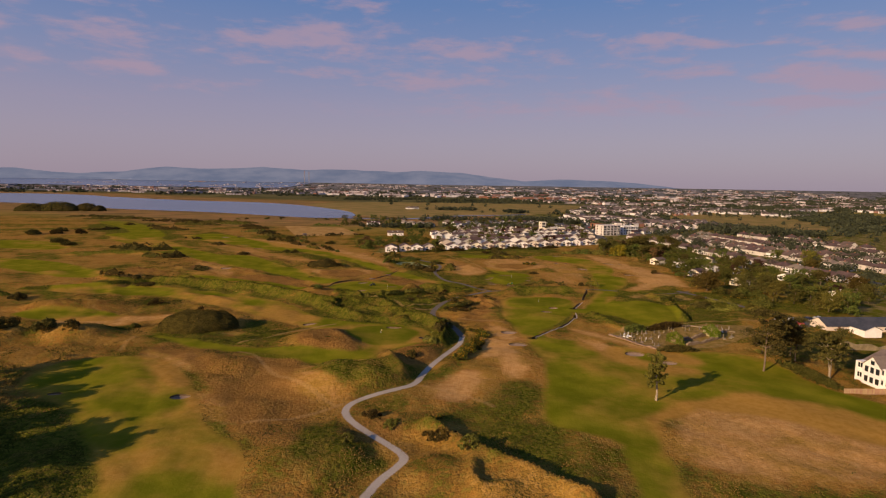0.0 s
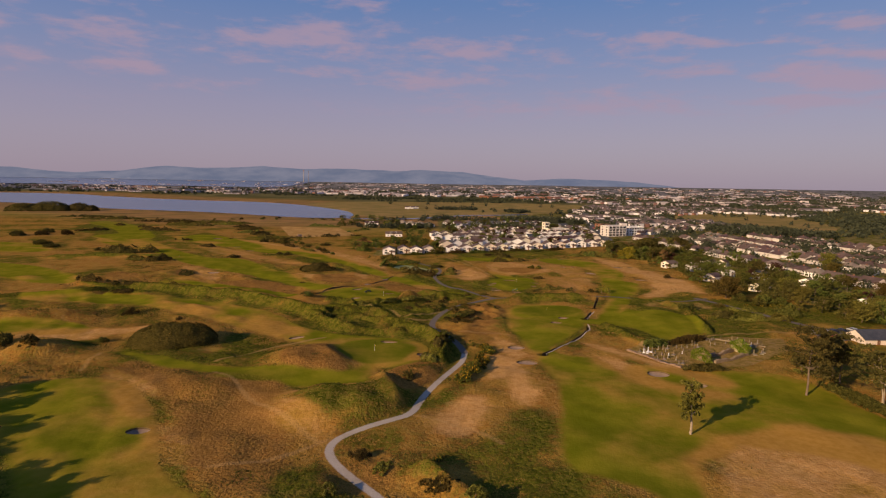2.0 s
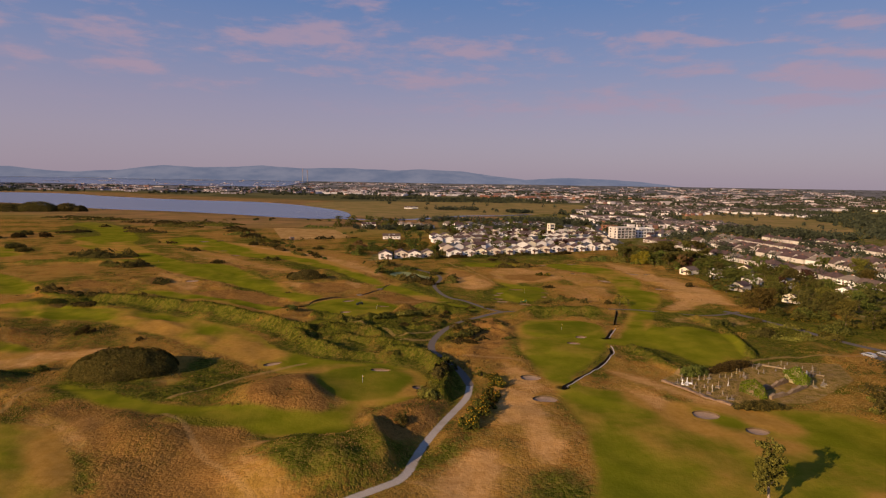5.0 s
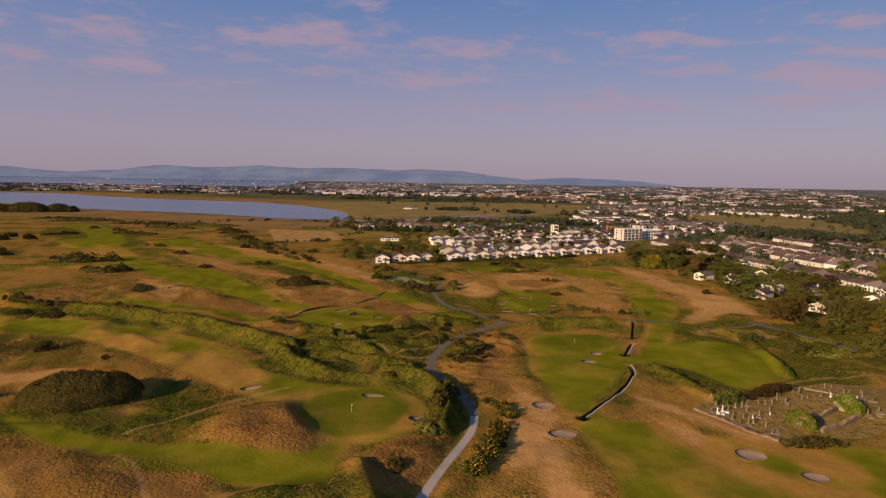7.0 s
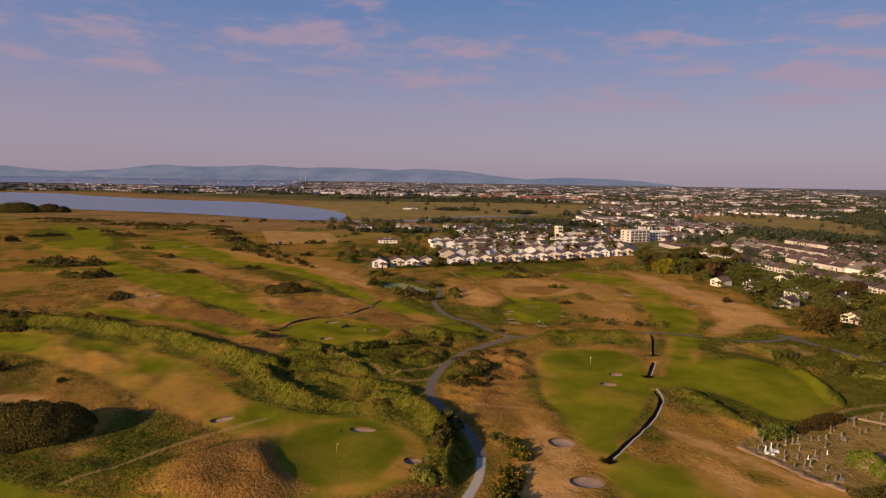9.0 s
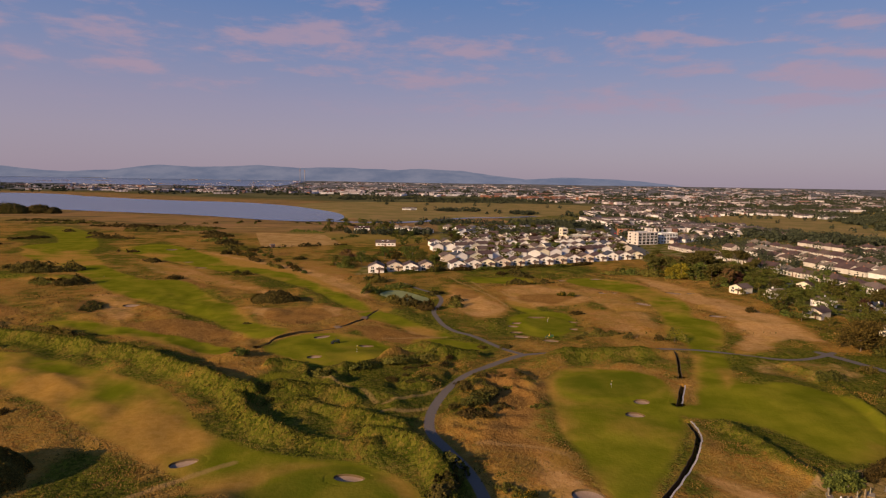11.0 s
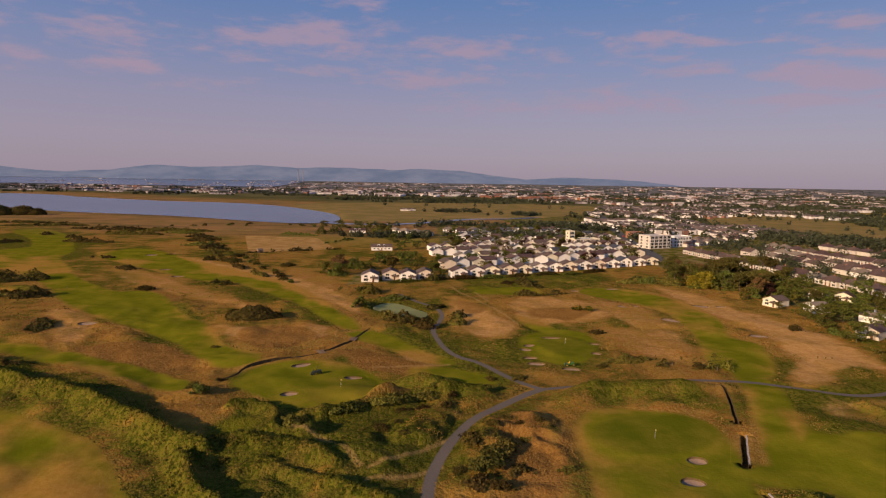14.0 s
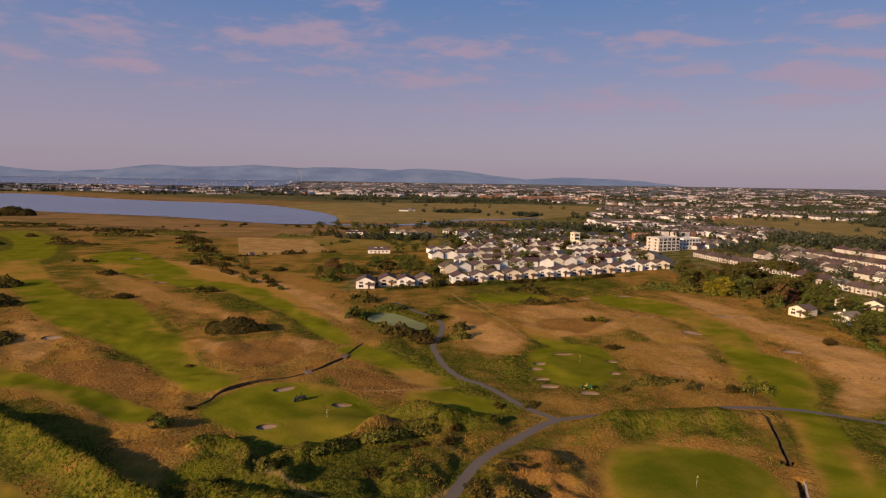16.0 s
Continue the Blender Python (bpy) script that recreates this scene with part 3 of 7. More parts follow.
for key, wide in (("dry", 5.0), ("lush", 6.0), ("heath", 2.6)):
    PLAN[key] = np.zeros(GX.shape)
    for strength, outline in PATCHES[key]:
        PLAN[key] = np.maximum(PLAN[key], strength * ease(inside_by(GX, GY, outline, 2) + 1.5 * value_noise(GX, GY, 6.0, 15), -wide, wide))
for x, y, a, b, turn in GREENS[:2]:
    off = (1 - oval(GX, GY, x, y, a, b, turn)) * min(a, b) + 2.0 * value_noise(GX, GY, 8.0, 27)
    PLAN["dry"] = np.maximum(PLAN["dry"], 0.30 * ease(off, -12, -3) * ease(-off, -1.0, 2.5))
# the estate's plots, the town's ground and the marsh by the water


def ridge_slope(pts, half):
    """One at a dune ridge's crest, nought at its foot; the lee side, away from the wind and sun, is steeper."""
    out = np.zeros(GX.shape)
    p = smooth_line(pts, 2)
    box_in = (GX > p[:, 0].min() - 15) & (GX < p[:, 0].max() + 15) & (GY > p[:, 1].min() - 15) & (GY < p[:, 1].max() + 15)
    x, y = GX[box_in], GY[box_in]
    best, side = np.full(x.shape, 1e9), np.zeros(x.shape)
    for (ax, ay), (bx, by) in zip(p[:-1], p[1:]):
        dx, dy = bx - ax, by - ay
        q = np.clip(((x - ax) * dx + (y - ay) * dy) / (dx * dx + dy * dy + 1e-9), 0, 1)
        ox, oy = x - ax - q * dx, y - ay - q * dy
        d = np.hypot(ox, oy)
        side = np.where(d < best, (ox * 0.76 + oy * 0.65) / (d + 1e-6), side)
        best = np.minimum(best, d)
    wide = half * (0.97 - 0.27 * side)
    out[box_in] = np.clip(1 - best / wide, 0, 1)
    return out


row = 481 + (GX + 37) * 0.486
PLAN["town"] = np.maximum(np.minimum(np.minimum(GY - row + 6, 960 - GY), np.where(GY < 512, GX + 44, GX - 12)),
                          np.minimum(GX - 176 + (GY - 420) * 0.1, GY - 150)).clip(-14, 14)
PLAN["marsh"] = (ease(PLAN["tide"], -299, -120) * ease(GY, 620, 800)).clip(0, 1)

near = np.exp(-(np.maximum(GY - 470, 0) / 200) ** 2) * ease(480 + (GX + 37) * 0.486 - GY, 0, 40)
tame = ease(np.maximum.reduce([PLAN["fair"], PLAN["lane"] + 0.5, PLAN["track"] + 0.5, PLAN["graves"], PLAN["town"]]), -6, 1)
# long low swells, burnt on their backs and green in their hollows
PLAN["swell"] = (0.7 * lumps(0.76 * GX - 0.65 * GY, 2.3 * (0.65 * GX + 0.76 * GY), 26, 41, 3) + 0.45 * lumps(GX, GY, 19, 44, 2)).clip(-1.2, 1.2) * (0.4 + 0.6 * ease(-GX, 20, 70) * ease(GY, 230, 300))
HEIGHT = near * (0.7 * lumps(GX, GY, 42, 3) + (1 - tame) * ((0.50 + 0.55 * PLAN["lush"] - 0.3 * PLAN["dry"]) * np.abs(lumps(GX, GY, 15, 9, 2)) + (0.07 + 0.07 * PLAN["lush"]) * lumps(GX, GY, 3.4, 12, 2))
              + 0.62 * PLAN["swell"] + (0.08 + 0.14 * ease(-GX, 20, 70)) * lumps(1.6 * GX, GY, 9, 52, 2))
for x, y, a, b, turn, h in HUMPS:
    r = oval(GX, GY, x, y, a, b, turn)
    HEIGHT += h * np.exp(-(r**3.4) * 0.9) * (1 + 0.10 * lumps(GX, GY, 7, 21, 2))
level = np.maximum(ease(PLAN["track"], -3.5, 0), ease(PLAN["lane"], -3.5, 0))
crests = np.zeros(GX.shape)
for pts, half, h in RIDGES:
    s = ridge_slope(pts, half)
    crests = np.maximum(crests, h * s * s * (1.9 - 0.9 * s))
for outline in RUGGED:
    HEIGHT += 2.6 * ease(inside_by(GX, GY, outline), -3, 4) * np.maximum(0, 0.55 - 1.3 * np.abs(lumps(GX, GY, 17, 61, 3))) * (1 - level)
HEIGHT += crests * (1 + 0.10 * lumps(GX, GY, 11, 33, 2)) + 0.16 * np.minimum(crests, 1) * lumps(GX, GY, 2.6, 35, 2)
PLAN["crest"] = ease(crests, 0.3, 1.6)
PLAN["lush"] = np.maximum(PLAN["lush"], 0.85 * PLAN["crest"] * ease(GY, 190, 215))
HEIGHT = HEIGHT * (1 - 0.75 * level)
lawn = ease(PLAN["green"], -4, 1)
HEIGHT = HEIGHT * (1 - 0.55 * lawn) + 0.35 * lawn
BASE = HEIGHT.copy()
HEIGHT -= 2.0 * ease(PLAN["sand"], -0.45, 0.15)
HEIGHT -= 2.3 * ease(PLAN["ditch"], -1.2, 0.1)
HEIGHT = np.where(PLAN["pool"] > -3, HEIGHT * (1 - ease(PLAN["pool"], -3, 0)) - 1.3 * ease(PLAN["pool"], -3, 1.5), HEIGHT)
HEIGHT = HEIGHT * (1 - ease(PLAN["tide"], -60, -6)) - 2.6 * ease(PLAN["tide"], -14, 6)



def far_rise(y):
    """The country rises gently from behind the estuary to the foot of the hills."""
    y = np.asarray(y, float)
    return np.where(y > 2300, 56 - (25.2 - (y - 2300) * 0.01084) * y / 1037.0, 0.0).clip(0, 48)


HEIGHT += far_rise(GY)


def ground_at(x, y, sheet=None):
    """Height of the ground at one place."""
    i = int(np.clip(np.searchsorted(XS, x) - 1, 0, len(XS) - 2))
    j = int(np.clip(np.searchsorted(YS, y) - 1, 0, len(YS) - 2))
    s, t = (x - XS[i]) / (XS[i + 1] - XS[i]), (y - YS[j]) / (YS[j + 1] - YS[j])
    h = HEIGHT if sheet is None else sheet
    return float((h[j, i] * (1 - s) + h[j, i + 1] * s) * (1 - t) + (h[j + 1, i] * (1 - s) + h[j + 1, i + 1] * s) * t)


def plan_at(name, x, y):
    i = int(np.clip(np.searchsorted(XS, x), 0, len(XS) - 1))
    j = int(np.clip(np.searchsorted(YS, y), 0, len(YS) - 1))
    return float(PLAN[name][j, i])

# ---- materials ----
def material(name):
    m = bpy.data.materials.new(name)
    m.use_nodes = True
    k = Net(m.node_tree)
    k.bsdf = k.put("ShaderNodeBsdfPrincipled")
    k.out = k.put("ShaderNodeOutputMaterial")
    k.l.new(k.bsdf.outputs[0], k.out.inputs[0])
    return m, k


def finish(k, colour, rough=0.85, bump=None, strength=0.3, distance=0.1, spec=0.3, metal=0.0):
    k.feed(k.bsdf.inputs["Base Color"], colour)
    k.feed(k.bsdf.inputs["Roughness"], rough)
    k.bsdf.inputs["Specular IOR Level"].default_value = spec
    k.bsdf.inputs["Metallic"].default_value = metal
    if bump is not None:
        b = k.put("ShaderNodeBump")
        b.inputs["Strength"].default_value, b.inputs["Distance"].default_value = strength, distance
        k.feed(b.inputs["Height"], bump)
        k.l.new(b.outputs[0], k.bsdf.inputs["Normal"])


def ground_material():
    m, k = material("links_turf")
    P = k.place()
    big, mid, small, grit = k.noise(0.022, 4, 0.6, P), k.noise(0.09, 4, 0.6, P), k.noise(0.55, 4, 0.65, P), k.noise(3.0, 3, 0.7, P)
    far_mid = k.noise(0.008, 5, 0.6, P)
    jag = k.math("MULTIPLY_ADD", k.math("SUBTRACT", small, 0.5), 1.3, k.math("MULTIPLY", k.math("SUBTRACT", grit, 0.5), 0.8))

    def edge(name, lo=-0.25, hi=0.25, wobble=1.0):
        return k.step(k.math("MULTIPLY_ADD", jag, wobble, k.attr(name)), lo, hi)

    dry, lush = k.attr("dry"), k.attr("lush")
    # long grass: straw, russet and green by turns
    bent = k.put("ShaderNodeVectorMath", operation="ADD")
    k.l.new(P, bent.inputs[0])
    shift = k.put("ShaderNodeTexNoise")
    shift.inputs["Scale"].default_value, shift.inputs["Detail"].default_value = 0.9, 3.0
    k.l.new(P, shift.inputs["Vector"])
    k.l.new(shift.outputs["Color"], bent.inputs[1])
    tuft, tuft_tone = k.cells(1.05, bent.outputs[0])
    sprig, sprig_tone = k.cells(2.6, bent.outputs[0])
    straw = k.mix(k.step(mid, 0.38, 0.62), (0.292, 0.166, 0.033), (0.288, 0.134, 0.030))
    straw = k.mix(k.math("MULTIPLY", k.step(tuft_tone, 0.45, 0.9), 0.55), straw, (0.37, 0.212, 0.060))
    straw = k.mix(k.math("MULTIPLY", k.step(sprig_tone, 0.6, 0.95), 0.32), straw, (0.16, 0.078, 0.020))
    greenish = k.mix(k.step(k.math("MULTIPLY_ADD", tuft_tone, 0.5, k.math("MULTIPLY", small, 0.6)), 0.3, 0.8), (0.048, 0.060, 0.006), (0.118, 0.114, 0.014))
    greenish = k.mix(k.math("MULTIPLY", k.step(sprig_tone, 0.65, 0.95), 0.5), greenish, (0.17, 0.115, 0.026))
    greenish = k.mix(k.math("MULTIPLY", k.step(k.noise(0.16, 3, 0.6, P), 0.5, 0.66), 0.35), greenish, k.mix(sprig_tone, (0.10, 0.062, 0.016), (0.22, 0.130, 0.036)))
    speck = k.math("MULTIPLY_ADD", k.math("SUBTRACT", tuft_tone, 0.5), 0.22, k.math("MULTIPLY", k.math("SUBTRACT", small, 0.5), 0.40))
    wet = k.math("ADD", k.math("ADD", speck, k.math("MULTIPLY", lush, 0.62)), k.math("MULTIPLY_ADD", k.math("SUBTRACT", mid, 0.5), 1.5, k.math("MULTIPLY_ADD", k.math("SUBTRACT", big, 0.5), 2.0, k.math("MULTIPLY", k.attr("swell"), -0.16))))
    rough = k.mix(k.step(k.math("SUBTRACT", wet, k.math("MULTIPLY", dry, 0.5)), -0.20, 0.32), straw, greenish)
    bare = k.mix(k.step(small, 0.3, 0.75), (0.43, 0.228, 0.074), (0.54, 0.305, 0.112))
    parched = k.step(k.math("MULTIPLY_ADD", k.math("SUBTRACT", mid, 0.5), 1.1, k.math("MULTIPLY_ADD", k.math("SUBTRACT", small, 0.5), 0.5, dry)), 0.45, 0.95)
    rough = k.mix(k.math("MULTIPLY", parched, 0.85), rough, bare)
    russet = k.mix(k.step(k.math("MULTIPLY_ADD", sprig_tone, 0.22, k.math("MULTIPLY_ADD", mid, 0.4, k.math("MULTIPLY", small, 0.4))), 0.3, 0.7), (0.165, 0.080, 0.020), (0.285, 0.148, 0.040))
    rough = k.mix(k.step(k.math("MULTIPLY_ADD", jag, 0.35, k.attr("heath")), 0.25, 0.75), rough, russet)
    # shade in the gaps between sprigs, painted as a darker tone
    rough = k.mix(k.math("MULTIPLY", k.step(k.math("MULTIPLY_ADD", sprig, 0.9, k.math("MULTIPLY", grit, 0.5)), 0.52, 1.0), k.math("MULTIPLY_ADD", dry, -0.25, 0.33)), rough, (0.050, 0.036, 0.009))
    # mown grass, burnt in patches
    mown = k.mix(k.step(mid, 0.3, 0.7), (0.108, 0.118, 0.006), (0.190, 0.170, 0.013))
    mown = k.mix(k.math("MULTIPLY", k.step(grit, 0.3, 0.8), 0.25), mown, (0.135, 0.120, 0.011))
    burnt = k.step(k.math("MULTIPLY_ADD", k.math("SUBTRACT", big, 0.5), 1.6, k.math("MULTIPLY_ADD", k.math("SUBTRACT", mid, 0.5), 0.7, k.math("MULTIPLY_ADD", k.math("MULTIPLY_ADD", lush, -0.4, dry), 1.0, k.math("MULTIPLY_ADD", k.attr("swell"), 0.42, k.step(k.attr("fair"), 0.0, 7.0, 0.14, 0.0))))), -0.06, 0.62)
    mown = k.mix(k.math("MULTIPLY", burnt, 0.85), mown, k.mix(k.step(small, 0.3, 0.7), (0.33, 0.165, 0.033), (0.405, 0.213, 0.050)))
    colour = k.mix(edge("fair", -1.6, 1.6, 1.7), rough, mown)
    lawn = k.mix(k.step(k.math("MULTIPLY_ADD", k.math("SUBTRACT", big, 0.5), 0.8, mid), 0.3, 0.75), (0.092, 0.104, 0.007), (0.185, 0.148, 0.016))
    colour = k.mix(k.math("MULTIPLY", edge("green", -1.2, 1.0, 0.6), 0.85), colour, lawn)
    # marsh, farmland and the town's plots
    marsh = k.mix(k.step(big, 0.35, 0.65), (0.29, 0.160, 0.066), (0.20, 0.130, 0.046))
    marsh = k.mix(k.math("MULTIPLY", k.step(k.noise(0.02, 5, 0.65, k.place((0.35, 1.8, 1))), 0.5, 0.62), 0.6), marsh, (0.10, 0.078, 0.036))
    colour = k.mix(k.attr("marsh"), colour, marsh)
    y = k.put("ShaderNodeSeparateXYZ")
    k.l.new(P, y.inputs[0])
    beyond = k.step(k.math("SUBTRACT", y.outputs[1], k.math("MULTIPLY", k.step(y.outputs[0], -120.0, -190.0), 190.0)), 620.0, 760.0)
    cells = k.put("ShaderNodeTexVoronoi")
    cells.inputs["Scale"].default_value = 0.0052
    k.l.new(P, cells.inputs["Vector"])
    tone = k.put("ShaderNodeSeparateColor")
    k.l.new(cells.outputs["Color"], tone.inputs[0])
    farm = k.mix(k.step(tone.outputs[0], 0.35, 0.75), (0.235, 0.180, 0.036), (0.33, 0.215, 0.075))
    farm = k.mix(k.step(far_mid, 0.42, 0.62), farm, (0.150, 0.130, 0.028))
    farm = k.mix(k.step(y.outputs[1], 1350.0, 1750.0), farm, k.mix(tone.outputs[1], (0.075, 0.072, 0.030), (0.13, 0.115, 0.05)))
    colour = k.mix(k.math("MULTIPLY", beyond, k.math("SUBTRACT", 1.0, k.attr("marsh"))), colour, farm)
    # city ground far off, with distance haze greyed into its colour
    hazed_city_ground = k.mix(k.step(k.noise(0.02, 4, 0.6, P), 0.4, 0.6), (0.19, 0.175, 0.175), (0.085, 0.088, 0.085))
    colour = k.mix(k.step(y.outputs[1], 2350.0, 2700.0), colour, hazed_city_ground)
    flats = k.mix(k.step(big, 0.38, 0.62), (0.265, 0.180, 0.070), (0.190, 0.150, 0.050))
    colour = k.mix(k.step(k.math("MULTIPLY_ADD", k.math("SUBTRACT", big, 0.5), 60.0, k.attr("meadow")), -12.0, 12.0), colour, flats)
    town = k.step(k.math("SUBTRACT", k.attr("town"), k.math("MULTIPLY", k.math("MAXIMUM", k.step(k.attr("meadow"), -4.0, 4.0), k.step(y.outputs[1], 1150.0, 1400.0)), 30.0)), 0.0, 3.0)
    plots = k.mix(k.step(k.noise(0.12, 3, 0.6, P), 0.4, 0.6), (0.085, 0.088, 0.010), (0.20, 0.15, 0.06))
    colour = k.mix(town, colour, plots)
    colour = k.mix(edge("stubble", -0.5, 0.5, 1.0), colour, k.mix(k.step(mid, 0.35, 0.65), (0.30, 0.175, 0.055), (0.42, 0.25, 0.09)))
    yard = k.mix(k.step(small, 0.35, 0.65), (0.165, 0.118, 0.024), (0.30, 0.19, 0.065))
    yard = k.mix(k.step(k.noise(0.30, 3, 0.6, P), 0.55, 0.64), yard, (0.27, 0.175, 0.075))
    colour = k.mix(edge("graves", -0.3, 0.3, 0.4), colour, yard)
    # worn ways, gravel and asphalt
    colour = k.mix(k.math("MULTIPLY", edge("foot", -0.7, 0.3, 0.6), 0.5), colour, k.mix(small, (0.33, 0.19, 0.068), (0.40, 0.25, 0.10)))
    gravel = k.mix(grit, (0.30, 0.255, 0.215), (0.45, 0.40, 0.35))
    gravel = k.mix(k.math("MULTIPLY", k.step(mid, 0.5, 0.7), 0.4), gravel, (0.25, 0.19, 0.12))
    colour = k.mix(edge("track", -0.2, 0.2, 0.35), colour, gravel)
    tar = k.mix(grit, (0.105, 0.088, 0.078), (0.165, 0.14, 0.125))
    colour = k.mix(edge("lane", -0.2, 0.2, 0.3), colour, tar)
    sand = k.mix(small, (0.24, 0.175, 0.12), (0.34, 0.25, 0.18))
    lip = k.math("MULTIPLY", edge("sand", -0.9, -0.3, 0.4), 0.6)
    colour = k.mix(lip, colour, (0.11, 0.075, 0.03))
    colour = k.mix(edge("sand", 0.0, 0.35, 0.25), colour, sand)
    mud = k.mix(small, (0.022, 0.02, 0.012), (0.05, 0.045, 0.02))
    colour = k.mix(edge("ditch", 0.0, 0.5, 0.5), colour, mud)
    colour = k.mix(edge("pool", -1.0, 0.0, 0.5), colour, (0.05, 0.055, 0.02))
    shaggy = k.math("SUBTRACT", 1.0, k.math("MULTIPLY", k.step(k.math("MAXIMUM", k.attr("fair"), k.math("MAXIMUM", k.attr("track"), k.attr("lane"))), -1.0, 0.5), 0.85))
    domes = k.math("MULTIPLY_ADD", tuft, -1.5, k.math("MULTIPLY", sprig, -1.0))
    lump = k.math("MULTIPLY", k.math("ADD", domes, k.math("MULTIPLY_ADD", small, 1.2, k.math("MULTIPLY", grit, 0.7))), k.math("MULTIPLY", shaggy, k.math("MULTIPLY_ADD", dry, -0.85, 1.0)))
    finish(k, colour, 0.92, lump, 0.6, 0.22, spec=0.0)
    return m


def water_material(name, tint, wave, gloss=0.22, spec=0.45):
    m, k = material(name)
    P = k.place((0.6, 1.6, 1))
    lanes = k.step(k.noise(0.012, 4, 0.6, k.place((0.25, 1.5, 1))), 0.4, 0.62)
    tint = k.mix(lanes, tuple(0.8 * c for c in tint), tuple(1.3 * c for c in tint))
    finish(k, tint, gloss, k.noise(wave, 4, 0.6, P), 0.5, 0.5, spec=spec)
    return m


def plain(name, a, b, scale, rough=0.85, bump=0.25, depth=0.02, metal=0.0, spec=0.3, vary=0.0):
    """Two tones broken up at two scales, with a fine relief; vary: tone by object."""
    m, k = material(name)
    P = k.place()
    coarse, grain = k.noise(scale * 0.18, 4, 0.6, P), k.noise(scale, 4, 0.65, P)
    f = k.math("MULTIPLY_ADD", coarse, 0.6, k.math("MULTIPLY", grain, 0.4))
    colour = k.mix(k.step(f, 0.32, 0.68), a, b)
    if vary:
        hsv = k.put("ShaderNodeHueSaturation")
        k.l.new(colour, hsv.inputs["Color"])
        pick = k.put("ShaderNodeObjectInfo").outputs["Random"]
        k.l.new(k.math("MULTIPLY_ADD", pick, vary, 1 - vary * 0.6), hsv.inputs["Value"])
        k.l.new(k.math("MULTIPLY_ADD", pick, 0.05, 0.475), hsv.inputs["Hue"])
        colour = hsv.outputs[0]
    finish(k, colour, rough, grain, bump, depth, spec, metal)
    return m


def leafy(name, dark, light, vary=0.5, scale=1.2):
    """Leaves: tone by clump and by plant."""
    m, k = material(name)
    isl = k.put("ShaderNodeNewGeometry").outputs["Random Per Island"]
    own = k.put("ShaderNodeObjectInfo").outputs["Random"]
    n = k.noise(scale, 3, 0.6, k.place())
    f = k.math("MULTIPLY_ADD", isl, 0.4, k.math("MULTIPLY", n, 0.65))
    colour = k.mix(k.step(f, 0.2, 0.85), dark, light)
    hsv = k.put("ShaderNodeHueSaturation")
    k.l.new(colour, hsv.inputs["Color"])
    k.l.new(k.math("MULTIPLY_ADD", own, vary, 1 - vary * 0.55), hsv.inputs["Value"])
    k.l.new(k.math("MULTIPLY_ADD", own, 0.06 * min(1, 2 * vary), 0.5 - 0.035 * min(1, 2 * vary)), hsv.inputs["Hue"])
    finish(k, hsv.outputs[0], 0.85, spec=0.02)
    return m


TURF = ground_material()
ESTUARY_WATER = water_material("estuary_water", (0.07, 0.09, 0.14), 0.05)
POND_WATER = water_material("pond_water", (0.18, 0.195, 0.085), 0.6, 0.95, 0.05)
RENDER_WHITE = plain("white_render", (0.70, 0.66, 0.64), (0.82, 0.79, 0.77), 1.5, 0.9, vary=0.12)
RENDER_CREAM = plain("cream_render", (0.60, 0.52, 0.42), (0.70, 0.62, 0.51), 1.5, 0.9, vary=0.15)
CONCRETE = plain("weathered_concrete", (0.36, 0.32, 0.28), (0.50, 0.45, 0.40), 2.0, 0.9, 0.4, 0.03, vary=0.15)
RENDER_GREY = plain("grey_pebbledash", (0.47, 0.42, 0.39), (0.60, 0.54, 0.50), 2.5, 0.95, vary=0.15)
BRICK_RED = plain("red_brick", (0.24, 0.10, 0.06), (0.32, 0.15, 0.09), 3.0, 0.9)
TILES_BROWN = plain("brown_roof_tiles", (0.066, 0.043, 0.038), (0.125, 0.080, 0.068), 1.3, 0.85, 0.5, 0.05, vary=0.4)
TILES_GREY = plain("weathered_grey_roof_tiles", (0.135, 0.105, 0.088), (0.22, 0.17, 0.14), 1.3, 0.85, 0.5, 0.05, vary=0.35)
SLATE = plain("dark_slates", (0.035, 0.037, 0.045), (0.075, 0.075, 0.085), 1.5, 0.6, 0.4, 0.03, vary=0.3)
TIN = plain("pale_roof_sheets", (0.50, 0.48, 0.45), (0.62, 0.60, 0.56), 0.8, 0.5, 0.2, 0.02)
GLASS_M, _k = material("window_glass")
finish(_k, (0.02, 0.025, 0.03), 0.08, spec=0.8)
PAINT_WHITE = plain("white_paint", (0.76, 0.75, 0.72), (0.82, 0.81, 0.78), 4.0, 0.5, 0.05, 0.005)
DOOR_PAINT = plain("painted_door", (0.12, 0.05, 0.03), (0.16, 0.07, 0.04), 4.0, 0.5, 0.05, 0.005, vary=0.5)
BARK = plain("bark", (0.10, 0.07, 0.045), (0.20, 0.145, 0.10), 5.0, 0.95, 0.8, 0.05)
BARK_PALE = plain("pale_bark", (0.22, 0.17, 0.12), (0.36, 0.29, 0.21), 5.0, 0.95, 0.8, 0.05)
LEAF = leafy("broad_leaves", (0.030, 0.040, 0.009), (0.125, 0.128, 0.026))
LEAF_OLIVE = leafy("olive_leaves", (0.045, 0.042, 0.009), (0.155, 0.132, 0.028))
LEAF_YELLOW = leafy("yellow_green_leaves", (0.10, 0.085, 0.010), (0.26, 0.20, 0.02), 0.2)
LEAF_BROWN = leafy("brown_withered_leaves", (0.07, 0.042, 0.018), (0.19, 0.115, 0.045), 0.2)
